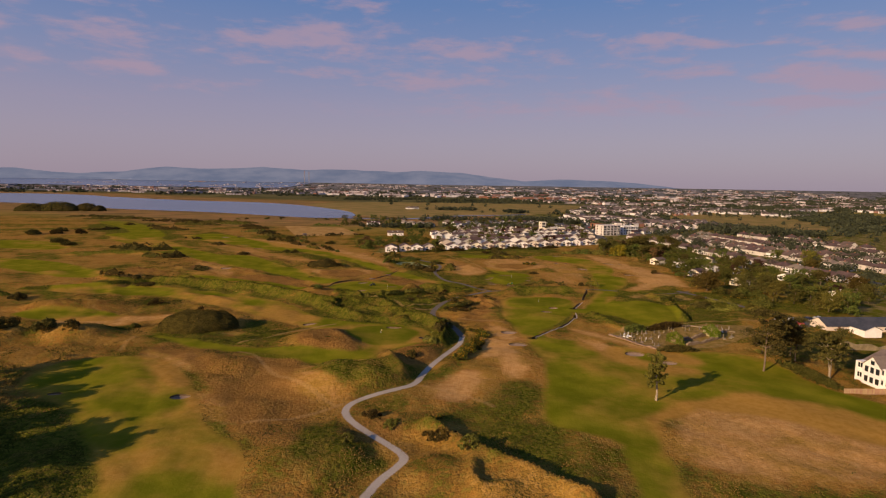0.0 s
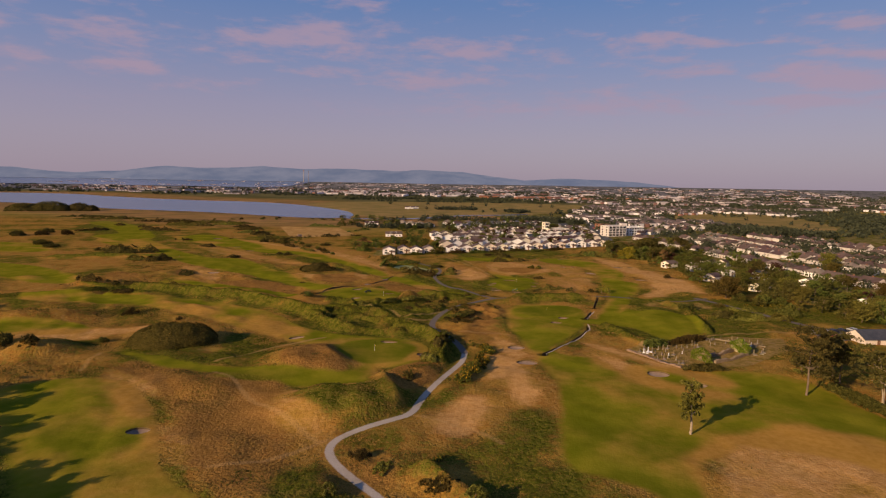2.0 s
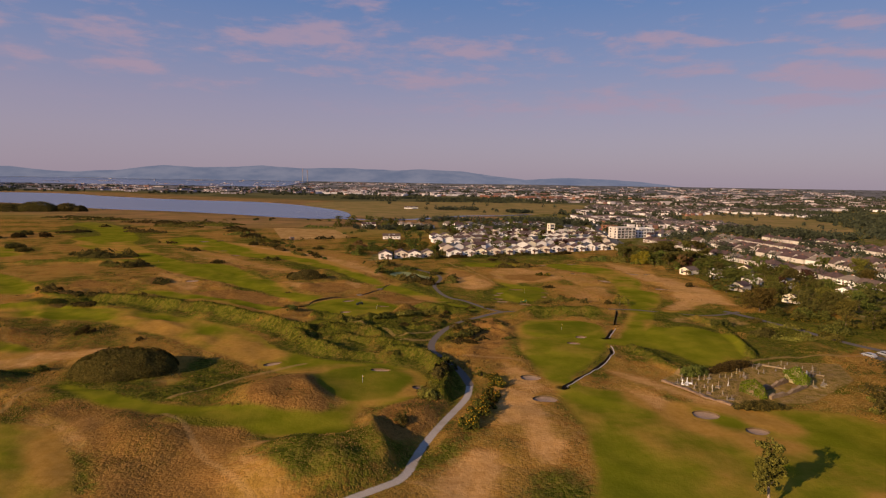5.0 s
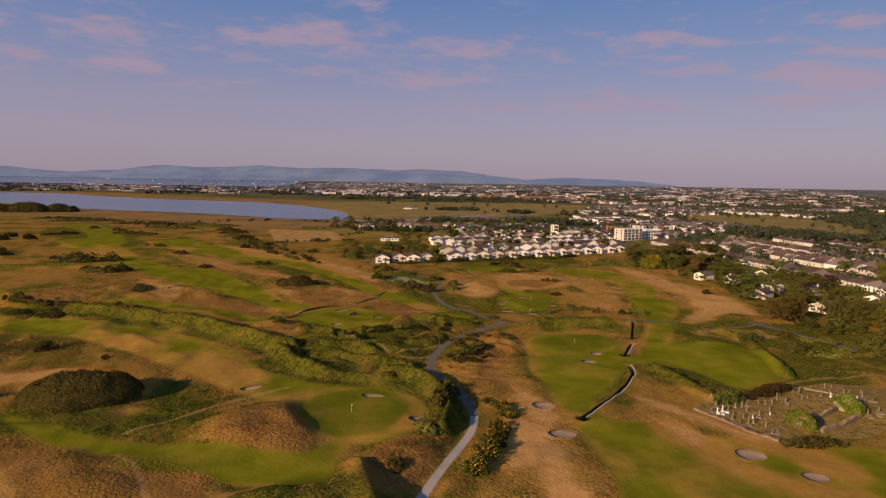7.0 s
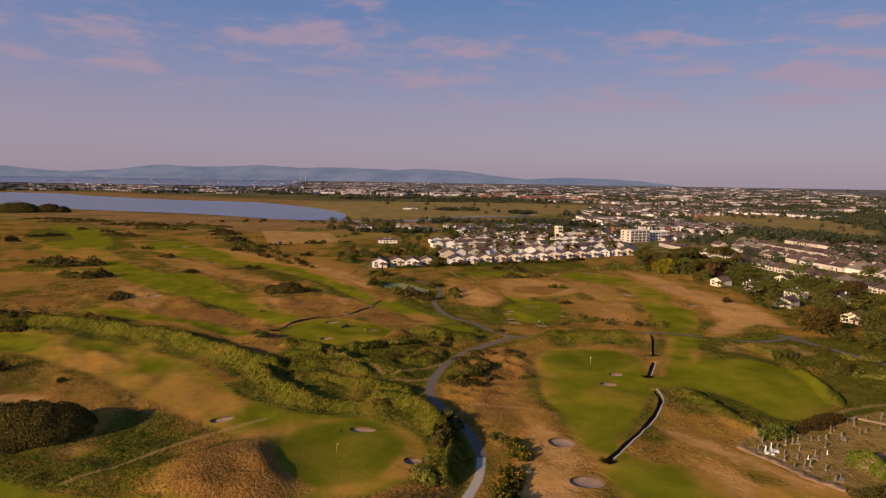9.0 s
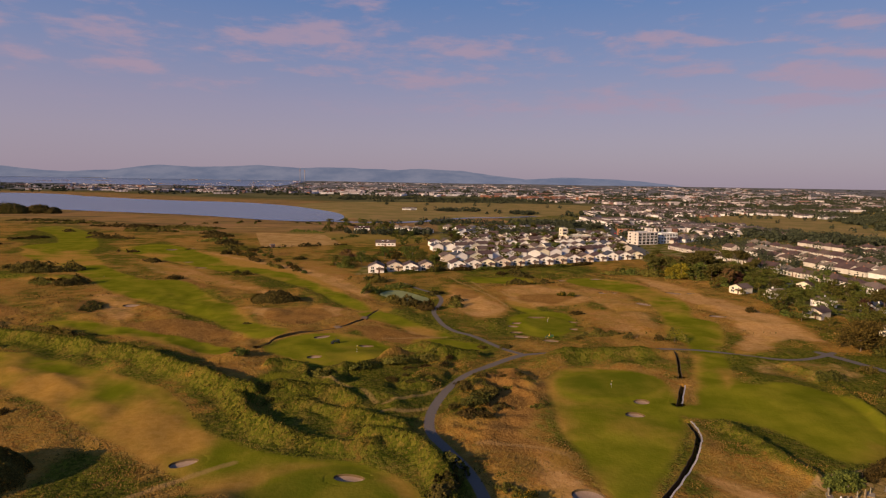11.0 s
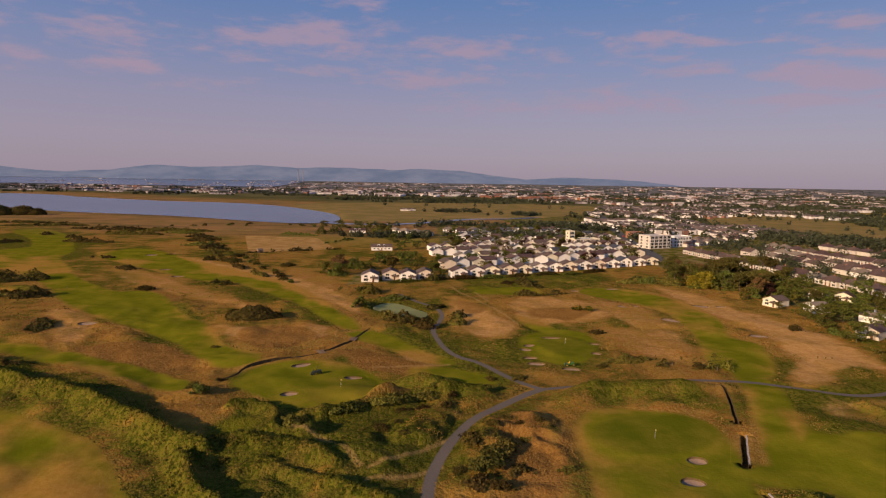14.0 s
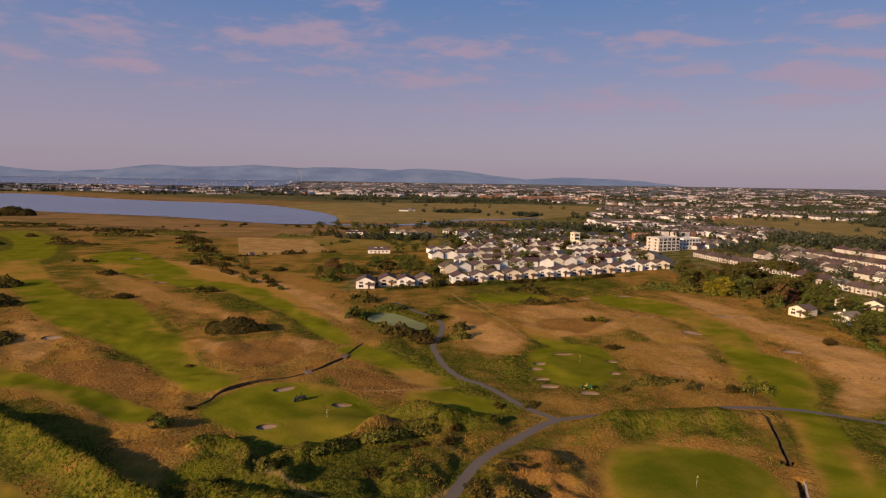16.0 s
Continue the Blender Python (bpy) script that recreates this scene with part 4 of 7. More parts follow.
NEEDLES = leafy("pine_needles", (0.032, 0.034, 0.010), (0.118, 0.102, 0.026), 0.3)
COPPER = leafy("copper_leaves", (0.025, 0.012, 0.010), (0.07, 0.035, 0.022), 0.3)
SCRUB = leafy("dark_scrub", (0.026, 0.024, 0.008), (0.098, 0.075, 0.020), 0.4)
SCRUB_BROWN = leafy("brown_scrub", (0.045, 0.036, 0.009), (0.120, 0.088, 0.022), 0.2, 0.4)
GORSE = leafy("gorse", (0.02, 0.028, 0.006), (0.10, 0.10, 0.018), 0.3)
BLOOM = leafy("gorse_bloom", (0.32, 0.17, 0.012), (0.52, 0.30, 0.02), 0.2)
STRAW = leafy("marram_grass", (0.155, 0.090, 0.021), (0.30, 0.178, 0.046), 0.0, 0.25)
GREEN_GRASS = leafy("green_grass", (0.030, 0.038, 0.006), (0.080, 0.077, 0.013), 0.0, 0.30)
STONE = plain("weathered_stone", (0.16, 0.118, 0.066), (0.32, 0.24, 0.145), 3.0, 0.95, 0.7, 0.05, vary=0.3)
GRANITE = plain("grey_granite", (0.15, 0.118, 0.085), (0.30, 0.24, 0.175), 6.0, 0.7, 0.2, 0.01, vary=0.5)
MARBLE = plain("white_marble", (0.72, 0.70, 0.66), (0.82, 0.80, 0.77), 3.0, 0.5, 0.1, 0.01)
FACE_TURF = plain("stacked_turf_face", (0.075, 0.05, 0.022), (0.13, 0.085, 0.035), 3.0, 0.95, 0.6, 0.05)
TIMBER = plain("weathered_boards", (0.30, 0.19, 0.11), (0.42, 0.28, 0.17), 3.0, 0.85, 0.4, 0.01, vary=0.25)
ASPHALT = plain("asphalt", (0.055, 0.053, 0.052), (0.095, 0.09, 0.085), 2.0, 0.9, 0.3, 0.02)
RUBBER = plain("black_rubber", (0.015, 0.015, 0.015), (0.03, 0.03, 0.03), 6.0, 0.8)
MACHINE_GREEN = plain("green_machine_paint", (0.03, 0.09, 0.02), (0.04, 0.12, 0.03), 4.0, 0.4)
MACHINE_DARK = plain("dark_machine_paint", (0.014, 0.022, 0.014), (0.022, 0.032, 0.020), 4.0, 0.5)
OLD_BOARDS = plain("dark_old_boards", (0.14, 0.095, 0.058), (0.22, 0.15, 0.092), 3.0, 0.9, 0.4, 0.01, vary=0.25)
MACHINE_YELLOW = plain("yellow_machine_paint", (0.55, 0.36, 0.03), (0.62, 0.42, 0.04), 4.0, 0.4)
# backdrop hills glow; blue haze and slope tones are mixed into the emission
HILLS, _k = material("hazed_hills_glow")
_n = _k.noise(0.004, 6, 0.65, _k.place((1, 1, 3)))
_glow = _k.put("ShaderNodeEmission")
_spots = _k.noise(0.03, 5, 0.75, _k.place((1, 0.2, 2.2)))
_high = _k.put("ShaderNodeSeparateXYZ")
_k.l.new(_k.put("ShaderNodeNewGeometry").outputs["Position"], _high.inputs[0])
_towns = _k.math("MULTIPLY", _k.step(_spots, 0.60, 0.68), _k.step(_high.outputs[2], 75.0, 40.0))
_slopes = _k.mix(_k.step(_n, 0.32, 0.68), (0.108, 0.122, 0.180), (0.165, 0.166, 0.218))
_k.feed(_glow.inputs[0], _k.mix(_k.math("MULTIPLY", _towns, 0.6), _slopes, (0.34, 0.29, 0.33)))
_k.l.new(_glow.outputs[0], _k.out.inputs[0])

# ---- helpers for things ----
def mesh_from(name, verts, faces, mat, smooth=False):
    me = bpy.data.meshes.new(name)
    me.from_pydata([tuple(v) for v in verts], [], [tuple(f) for f in faces])
    for m in (mat if isinstance(mat, (list, tuple)) else [mat]):
        me.materials.append(m)
    if smooth:
        me.polygons.foreach_set("use_smooth", [True] * len(me.polygons))
    return me


def quads_mesh(name, verts, mat, sides=4):
    """A mesh of loose faces, each of that many corners, from an array of corners."""
    v = np.asarray(verts, np.float32).reshape(-1, 3)
    n = len(v) // sides
    me = bpy.data.meshes.new(name)
    me.vertices.add(len(v))
    me.vertices.foreach_set("co", v.ravel())
    me.loops.add(len(v))
    me.loops.foreach_set("vertex_index", np.arange(len(v), dtype=np.int32))
    me.polygons.add(n)
    me.polygons.foreach_set("loop_start", np.arange(0, len(v), sides, dtype=np.int32))
    me.materials.append(mat)
    me.update(calc_edges=True)
    return me


def part(name, bm, mat, parent, label=""):
    """Links a bmesh, or a mesh, as one object under its thing."""
    if isinstance(bm, bmesh.types.BMesh):
        me = bpy.data.meshes.new(name)
        bm.to_mesh(me)
        bm.free()
        me.materials.append(mat)
    else:
        me = bm
    ob = new(name, me)
    ob.parent = parent
    return tagged(ob, label)


def box(bm, x0, y0, z0, x1, y1, z1, m=None):
    v = [bm.verts.new(p) for p in ((x0, y0, z0), (x1, y0, z0), (x1, y1, z0), (x0, y1, z0), (x0, y0, z1), (x1, y0, z1), (x1, y1, z1), (x0, y1, z1))]
    for f in ((0, 3, 2, 1), (4, 5, 6, 7), (0, 1, 5, 4), (1, 2, 6, 5), (2, 3, 7, 6), (3, 0, 4, 7)):
        bm.faces.new([v[i] for i in f])
    if m is not None:
        bmesh.ops.transform(bm, matrix=m, verts=v)
    return v


def boxed(*spans):
    bm = bmesh.new()
    for s in spans:
        box(bm, *s)
    return bm


def tube(bm, a, b, ra, rb, sides=7):
    a, b = Vector(a), Vector(b)
    turn = (b - a).to_track_quat("Z", "Y").to_matrix()
    rings = []
    for c, r in ((a, ra), (b, rb)):
        rings.append([bm.verts.new(c + turn @ Vector((r * math.cos(2 * math.pi * i / sides), r * math.sin(2 * math.pi * i / sides), 0))) for i in range(sides)])
    for i in range(sides):
        j = (i + 1) % sides
        bm.faces.new((rings[0][i], rings[0][j], rings[1][j], rings[1][i]))
    bm.faces.new(rings[1])
    return bm


# ---- the ground: one sheet out to the skyline ----
rows_n, cols_n = GX.shape
gm = bpy.data.meshes.new("ground")
gm.vertices.add(GX.size)
gm.vertices.foreach_set("co", np.stack([GX, GY, HEIGHT], -1).astype(np.float32).ravel())
q = np.arange(GX.size).reshape(rows_n, cols_n)
quad = np.stack([q[:-1, :-1], q[:-1, 1:], q[1:, 1:], q[1:, :-1]], -1).reshape(-1, 4).astype(np.int32)
gm.loops.add(quad.size)
gm.loops.foreach_set("vertex_index", quad.ravel())
gm.polygons.add(len(quad))
gm.polygons.foreach_set("loop_start", np.arange(0, quad.size, 4, dtype=np.int32))
gm.polygons.foreach_set("use_smooth", np.ones(len(quad), bool))
gm.update(calc_edges=True)
LAYERS = ("fair", "green", "sand", "track", "lane", "foot", "ditch", "pool", "graves", "stubble", "dry", "lush", "heath", "town", "marsh", "meadow", "swell")
for key in LAYERS:
    layer = gm.attributes.new(key, "FLOAT", "POINT")
    layer.data.foreach_set("value", PLAN[key].astype(np.float32).ravel())
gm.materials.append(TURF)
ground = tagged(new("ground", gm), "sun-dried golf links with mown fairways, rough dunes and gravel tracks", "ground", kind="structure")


def sheet(name, pts, z, mat, label, rounds=2):
    p = smooth_line(pts, rounds, True)
    bm = bmesh.new()
    f = bm.faces.new([bm.verts.new((x, y, z)) for x, y in p])
    if f.normal.z < 0:
        f.normal_flip()
    bmesh.ops.triangulate(bm, faces=bm.faces[:])
    me = bpy.data.meshes.new(name)
    bm.to_mesh(me)
    bm.free()
    me.materials.append(mat)
    return tagged(new(name, me), label, "water", kind="structure")


sheet("water_estuary", ESTUARY, -1.0, ESTUARY_WATER, "calm grey-blue estuary between marshy banks")
creek = smooth_line(CREEK, 2)
side = np.gradient(creek, axis=0)
side = np.stack([-side[:, 1], side[:, 0]], 1) / np.linalg.norm(side, axis=1)[:, None] * 9
sheet("water_creek", list(creek + side) + list((creek - side)[::-1]), -1.05, ESTUARY_WATER, "narrow tidal creek through brown salt marsh", 0)
sheet("water_pond", POND, -0.55, POND_WATER, "murky green pond beside the lane")
bx, by = np.meshgrid(np.linspace(-5100, -850, 40), np.linspace(3380, 4330, 24))
bv = np.stack([bx, by, far_rise(by) + 2.2], -1).reshape(-1, 3)
bf = [(j * 40 + i, j * 40 + i + 1, j * 40 + i + 41, j * 40 + i + 40) for j in range(23) for i in range(39)]
tagged(new("water_bay", mesh_from("water_bay", bv, bf, ESTUARY_WATER, True)), "far blue bay below the hills", "water", kind="structure")

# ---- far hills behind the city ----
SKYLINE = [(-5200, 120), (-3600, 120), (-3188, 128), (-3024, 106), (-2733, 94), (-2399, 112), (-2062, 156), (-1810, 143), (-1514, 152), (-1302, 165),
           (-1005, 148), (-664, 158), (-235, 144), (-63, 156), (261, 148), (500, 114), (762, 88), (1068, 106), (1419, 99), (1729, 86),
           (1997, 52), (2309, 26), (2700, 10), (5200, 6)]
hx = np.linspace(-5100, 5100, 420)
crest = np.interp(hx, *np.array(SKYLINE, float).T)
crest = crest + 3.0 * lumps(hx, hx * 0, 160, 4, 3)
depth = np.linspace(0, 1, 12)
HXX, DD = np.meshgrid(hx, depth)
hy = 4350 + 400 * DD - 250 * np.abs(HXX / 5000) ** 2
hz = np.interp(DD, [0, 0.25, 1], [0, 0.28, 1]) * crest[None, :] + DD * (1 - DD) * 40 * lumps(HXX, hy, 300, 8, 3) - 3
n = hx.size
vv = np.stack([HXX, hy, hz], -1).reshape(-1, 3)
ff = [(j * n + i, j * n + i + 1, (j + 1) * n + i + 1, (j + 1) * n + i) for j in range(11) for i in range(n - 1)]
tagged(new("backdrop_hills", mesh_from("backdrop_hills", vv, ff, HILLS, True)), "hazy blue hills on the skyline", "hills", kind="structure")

# ---- trees and bushes ----
RNG = np.random.default_rng(7)


def leaf_faces(centres, radii, per, size, rng, flat=1.0, lift=0.0):
    """Small bent leaf sprays, one face each, over and in round tufts."""
    centres, radii = np.asarray(centres, float), np.asarray(radii, float)
    n = len(centres) * per
    c, r = np.repeat(centres, per, 0), np.repeat(radii, per)
    d = rng.normal(size=(n, 3))
    d /= np.linalg.norm(d, axis=1)[:, None]
    p = c + d * (r * rng.uniform(0.55, 1.05, n))[:, None] * np.array([1, 1, flat])
    p[:, 2] += lift
    nrm = d + rng.normal(size=(n, 3)) * 0.7
    nrm /= np.linalg.norm(nrm, axis=1)[:, None]
    a = np.cross(nrm, rng.normal(size=(n, 3)))
    a /= np.linalg.norm(a, axis=1)[:, None] + 1e-9
    b = np.cross(nrm, a)
    s = size * rng.uniform(0.6, 1.35, n)[:, None]
    return np.stack([p - a * s, p + a * s, p + b * s * 1.5], 1)


def tree(name, height, spread_x, crown_low, leaf_mat, bark_mat, seed, tufts=26, per=46, size=0.42, lean=0.05, flat=0.75, label="", stems=1, trunk=0.022, limbs=3):
    """A tapered trunk with limbs, and a crown of leaf tufts hung on the limbs' ends."""
    tufts, per = int(tufts * 1.6), int(per * 0.62)
    rng = np.random.default_rng(seed)
    root = tagged(new(name), label, "tree")
    bm = bmesh.new()
    ends = []
    for s in range(stems):
        foot = Vector((rng.uniform(-0.3, 0.3) * (stems - 1), rng.uniform(-0.3, 0.3) * (stems - 1), -0.4))
        at, r = foot, height * trunk
        way = Vector((rng.uniform(-lean, lean), rng.uniform(-lean, lean), 1)).normalized()
        for k in range(4):
            to = at + way * height * 0.2
            tube(bm, at, to, r, r * 0.78, 8)
            at, r = to, r * 0.78
            way = (way + Vector((rng.uniform(-0.12, 0.12), rng.uniform(-0.12, 0.12), 0))).normalized()
            if at.z > height * crown_low:
                for _ in range(limbs):
                    a = rng.uniform(0, 6.28)
                    reach = spread_x * rng.uniform(0.45, 0.95) * (1.1 - 0.55 * at.z / height)
                    tip = at + Vector((math.cos(a) * reach, math.sin(a) * reach, height * rng.uniform(0.02, 0.2)))
                    tube(bm, at, tip, r * 0.5, r * 0.14, 5)
                    ends.append(tip)
        ends.append(at + Vector((0, 0, height * 0.1)))
    part("trunk", bm, bark_mat, root)
    c, rad = [], []
    for k in range(tufts):
        base = ends[k % len(ends)]
        j = spread_x * 0.30
        p = np.array(base) + rng.normal(size=3) * (j, j, height * 0.075)
        p[2] = np.clip(p[2], height * crown_low, height * 0.97)
        c.append(p)
        rad.append(spread_x * rng.uniform(0.13, 0.34))
    part("crown", quads_mesh("crown", leaf_faces(c, rad, int(per * 1.7), size * 0.85, rng, flat), leaf_mat, 3), None, root)
    return root


def shrub(name, half_x, half_y, height, mat, seed, size=0.24, per=36, step=1.5, label="", bloom=0.0, category="bush"):
    """A low thicket: short stems under a lumpy dome of leaf sprays."""
    rng = np.random.default_rng(seed)
    root = tagged(new(name), label, category)
    c, rad = [], []
    for x in np.arange(-half_x, half_x + 0.1, step):
        for y in np.arange(-half_y, half_y + 0.1, step):
            p = np.array([x, y]) + rng.uniform(-0.6, 0.6, 2) * step
            q = math.hypot(p[0] / half_x, p[1] / half_y) * rng.uniform(0.85, 1.15)
            if q < 1:
                top = height * (1 - q**2.0) ** 0.6
                for z in ({top * 0.75, top * 0.35} if top > 1.6 else {top * 0.6}):
                    c.append((*p, z))
                    rad.append(max(0.5, min(step * 0.95, top * 0.5)) * rng.uniform(0.8, 1.2))
    part("stem", tube(bmesh.new(), (0, 0, -0.4), (0.1, 0.05, height * 0.6), 0.12, 0.04, 7), BARK, root)
    part("foliage", quads_mesh("foliage", leaf_faces(c, rad, int(per * 1.7), size * 0.85, rng, 0.8), mat, 3), None, root)
    if bloom:
        part("blossom", quads_mesh("blossom", leaf_faces(c, np.array(rad) * 1.12, max(2, int(per * bloom)), size * 0.7, rng, 0.8, 0.08), BLOOM, 3), None, root, "deep yellow gorse flowers")
    return root


def stand(thing, x, y, turn=0.0, scale=1.0, sink=0.0):
    """Sets a thing on the ground."""
    thing.matrix_basis = pose(x, y, ground_at(x, y) - sink, 0, 0, turn) @ Matrix.Diagonal((scale, scale, scale, 1))
    return thing


def plant(src, x, y, turn=None, scale=1.0, label="", group="", sink=0.0):
    t = RNG.uniform(0, 360) if turn is None else turn
    ob = copy_thing(src, Matrix())
    stand(ob, x, y, t, scale, sink)
    return tagged(ob, label, group=group)


lone = tree("tree", 12.8, 2.9, 0.24, LEAF_OLIVE, BARK_PALE, 11, 40, 60, 0.26, 0.05, 1.0, "slender windswept tree alone beside the fairway", trunk=0.026)
stand(lone, 60, 156, 30)
PINES = [tree("pine_tree", 19.5, 6.2, 0.19, NEEDLES, BARK, 21, 70, 80, 0.28, 0.05, 0.42, "tall dark pine with a bare lower trunk", trunk=0.017, limbs=9),
         tree("pine_tree", 15.5, 4.8, 0.36, NEEDLES, BARK_PALE, 22, 84, 70, 0.27, 0.12, 0.42, "leaning dark pine with several bare stems", stems=3, trunk=0.015, limbs=5)]
stand(PINES[0], 104, 182, 20)
stand(PINES[1], 120.5, 175.5, 0)
for x, y, k, s in [(119, 190, 0, 0.74), (121, 196, 0, 0.6)]:
    plant(PINES[k], x, y, None, s, group="pines by the clubhouse")
BROAD = [tree("tree", 9.5, 4.6, 0.14, LEAF, BARK, 31, 34, 36, 0.38, label="dense green garden tree among the houses"),
         tree("tree", 10.5, 5.4, 0.13, LEAF, BARK, 32, 38, 38, 0.40, label="broad dark green tree with a full crown"),
         tree("tree", 8.0, 3.8, 0.12, LEAF_OLIVE, BARK, 33, 30, 36, 0.36, label="olive-green garden tree with a loose crown"),
         tree("tree", 9.0, 4.0, 0.14, COPPER, BARK, 34, 30, 36, 0.36, label="copper-leaved tree among green ones"),
         tree("pine_tree", 13.0, 5.0, 0.45, NEEDLES, BARK, 35, 34, 34, 0.45, 0.06, 0.6, "dark flat-topped pine over the gardens"),
         tree("tree", 13.0, 8.2, 0.10, LEAF_OLIVE, BARK, 36, 74, 40, 0.5, 0.04, 0.85, label="very broad old green tree at the road's bend"),
         tree("cypress_tree", 12.5, 6.5, 0.08, NEEDLES, BARK, 37, 64, 40, 0.45, 0.04, 0.95, "broad dark cypress with branches to the ground"),
         tree("tree", 9.0, 5.0, 0.12, LEAF_YELLOW, BARK, 38, 40, 36, 0.45, label="rounded yellow-green tree before the pines"),
         tree("tree", 12.0, 4.6, 0.15, LEAF_BROWN, BARK, 39, 40, 36, 0.45, label="tall half-withered brown tree in the wood"),
         tree("pine_tree", 15.5, 5.4, 0.62, NEEDLES, BARK, 40, 46, 40, 0.42, 0.04, 0.55, "tall umbrella-shaped pine on a bare trunk")]
for k, (x, y) in enumerate([(174, 344), (221, 444), (188, 352), (224, 396), (196, 366), (152, 320), (173, 320), (154, 471), (159, 498), (174, 485)]):
    stand(BROAD[k], x, y, 40 * k, 0.8 if k in (5, 6) else 1.0)
SHRUBS = [shrub("bush", 3.4, 2.6, 2.8, SCRUB, 41, label="dark scrubby bush on the rough grass"),
          shrub("bush", 5.0, 3.0, 2.4, SCRUB, 42, label="low spreading thicket of dark scrub"),
          shrub("bush", 2.6, 2.2, 2.6, LEAF, 43, label="rounded green bush on rough grass"),
          shrub("gorse_bush", 3.0, 2.6, 2.2, GORSE, 44, bloom=0.30, label="gorse bush covered in deep yellow bloom"),
          shrub("bush", 4.0, 2.6, 1.8, LEAF_OLIVE, 45, label="low olive-green scrub in the dunes")]
for s, (x, y) in zip(SHRUBS, [(-124, 271), (-140, 452), (113, 283), (19, 222), (136, 296)]):
    stand(s, x, y, 20)
def thicket(x, y, half_x, half_y, high, turn, mat, seed, size=0.3, label="", rough=0.25, cover=3.2):
    """A closed dome of scrub: stems at its foot, leaf sprays all over an uneven surface."""
    rng = np.random.default_rng(seed)
    root = tagged(new("thicket"), label, "bush")
    n = int(math.pi * half_x * half_y * cover * 1.35 / (size * size * 1.5))
    r, a = np.sqrt(rng.uniform(0, 1, n)), rng.uniform(0, 6.283, n)
    r = np.where(rng.uniform(size=n) < 0.3, rng.uniform(0.82, 1.0, n), r)
    edge = 1 + rough * 0.6 * value_noise(3 * np.cos(a) + seed, 3 * np.sin(a), 1.1, seed)
    px, py = half_x * r * np.cos(a) * edge, half_y * r * np.sin(a) * edge
    top = high * (1 - r**2.3) ** 0.55 * (1 + rough * lumps(px, py, 2.8, seed, 2)) + 0.2
    z = top * np.where(rng.uniform(size=n) < 0.7, rng.uniform(0.9, 1.03, n), rng.uniform(0.1, 0.95, n))
    if rough > 0.3:
        z = np.where(lumps(px + seed, py, 6.5, seed + 3, 2) < -0.42, -3.0, z * (1 + 0.3 * lumps(px - seed, py, 6.0, seed + 5, 2)))
    p = np.stack([px, py, z], 1)
    up = np.stack([px / half_x**2, py / half_y**2, 0.35 / high + 0 * px], 1)
    up /= np.linalg.norm(up, axis=1)[:, None]
    nrm = up + rng.normal(size=(n, 3)) * 0.45
    u = np.cross(nrm, rng.normal(size=(n, 3)))
    u /= np.linalg.norm(u, axis=1)[:, None] + 1e-9
    v = np.cross(nrm, u)
    v /= np.linalg.norm(v, axis=1)[:, None] + 1e-9
    s = size * rng.uniform(0.6, 1.3, n)[:, None]
    part("foliage", quads_mesh("foliage", np.stack([p - u * s, p + u * s, p + v * s * 1.5], 1), mat, 3), None, root)
    bm = bmesh.new()
    tube(bm, (0, 0, -0.5), (0.3, 0.2, high * 0.6), 0.16, 0.05, 7)
    part("stem", bm, BARK, root)
    return stand(root, x, y, turn, sink=0.2)


thicket(-87.5, 226.5, 14.5, 9.0, 6.6, 18, SCRUB_BROWN, 51, 0.19, "large dense dome of dark brown-green scrub", 0.10)
thicket(-69, 391, 11, 6.0, 4.3, 4, SCRUB, 52, 0.34, "oval thicket of dark scrub beside the fairway", 0.2)


def thickets(*places):
    """Scrub banks: place, half sizes, height, turn, and 0 dark, 1 green, 2 olive."""
    for k, (x, y, a, b, h, turn, kind) in enumerate(places):
        far = 0.32 if y < 340 else (0.5 if y < 560 else 0.75)
        thicket(x, y, a, b, h * (0.75 if y > 420 and x < -120 else 1.0), turn, (SCRUB, LEAF, LEAF_OLIVE, LEAF_BROWN)[kind], 500 + k + int(abs(x)), far,
                ("bank of dark scrub in the rough", "bank of green bushes in the rough", "olive-brown scrub in the rough", "leafless grey-brown scrub beside the field")[kind], 0.6, 2.4)


thickets((-226, 474, 14, 8, 4.4, 6, 0), (-212, 480, 8, 6, 3.6, 12, 0), (-185, 432, 8, 6, 4.4, 30, 0), (-181, 455, 4, 2.6, 2.4, 0, 0), (-200, 434, 8, 5, 2.8, 0, 2), (-244, 486, 14, 6, 4, 0, 0))
thickets((-292, 742, 30, 9, 4, -8, 2), (-246, 762, 16, 8, 3.6, 0, 2), (-152, 588, 11, 3, 2.4, -58, 0), (-136, 560, 11, 3, 2.4, -58, 2), (-119, 532, 11, 2.6, 2.2, -56, 0), (-98, 504, 11, 2.4, 2.0, -52, 2), (-340, 796, 44, 9, 3.4, -6, 0), (-266, 784, 36, 9, 3.4, 0, 2))
thickets((-366, 727, 8, 3.6, 3, 0, 0), (-290, 668, 20, 5, 3, -4, 0), (-322, 704, 8, 3.5, 2.8, 0, 0), (-184, 520, 7, 4, 2.6, -30, 0), (-226, 568, 8, 3, 2.0, 10, 0), (-354, 655, 14, 6, 3, 40, 0), (-430, 830, 40, 9, 3, 10, 2), (-470, 868, 46, 7, 2.6, 4, 0))
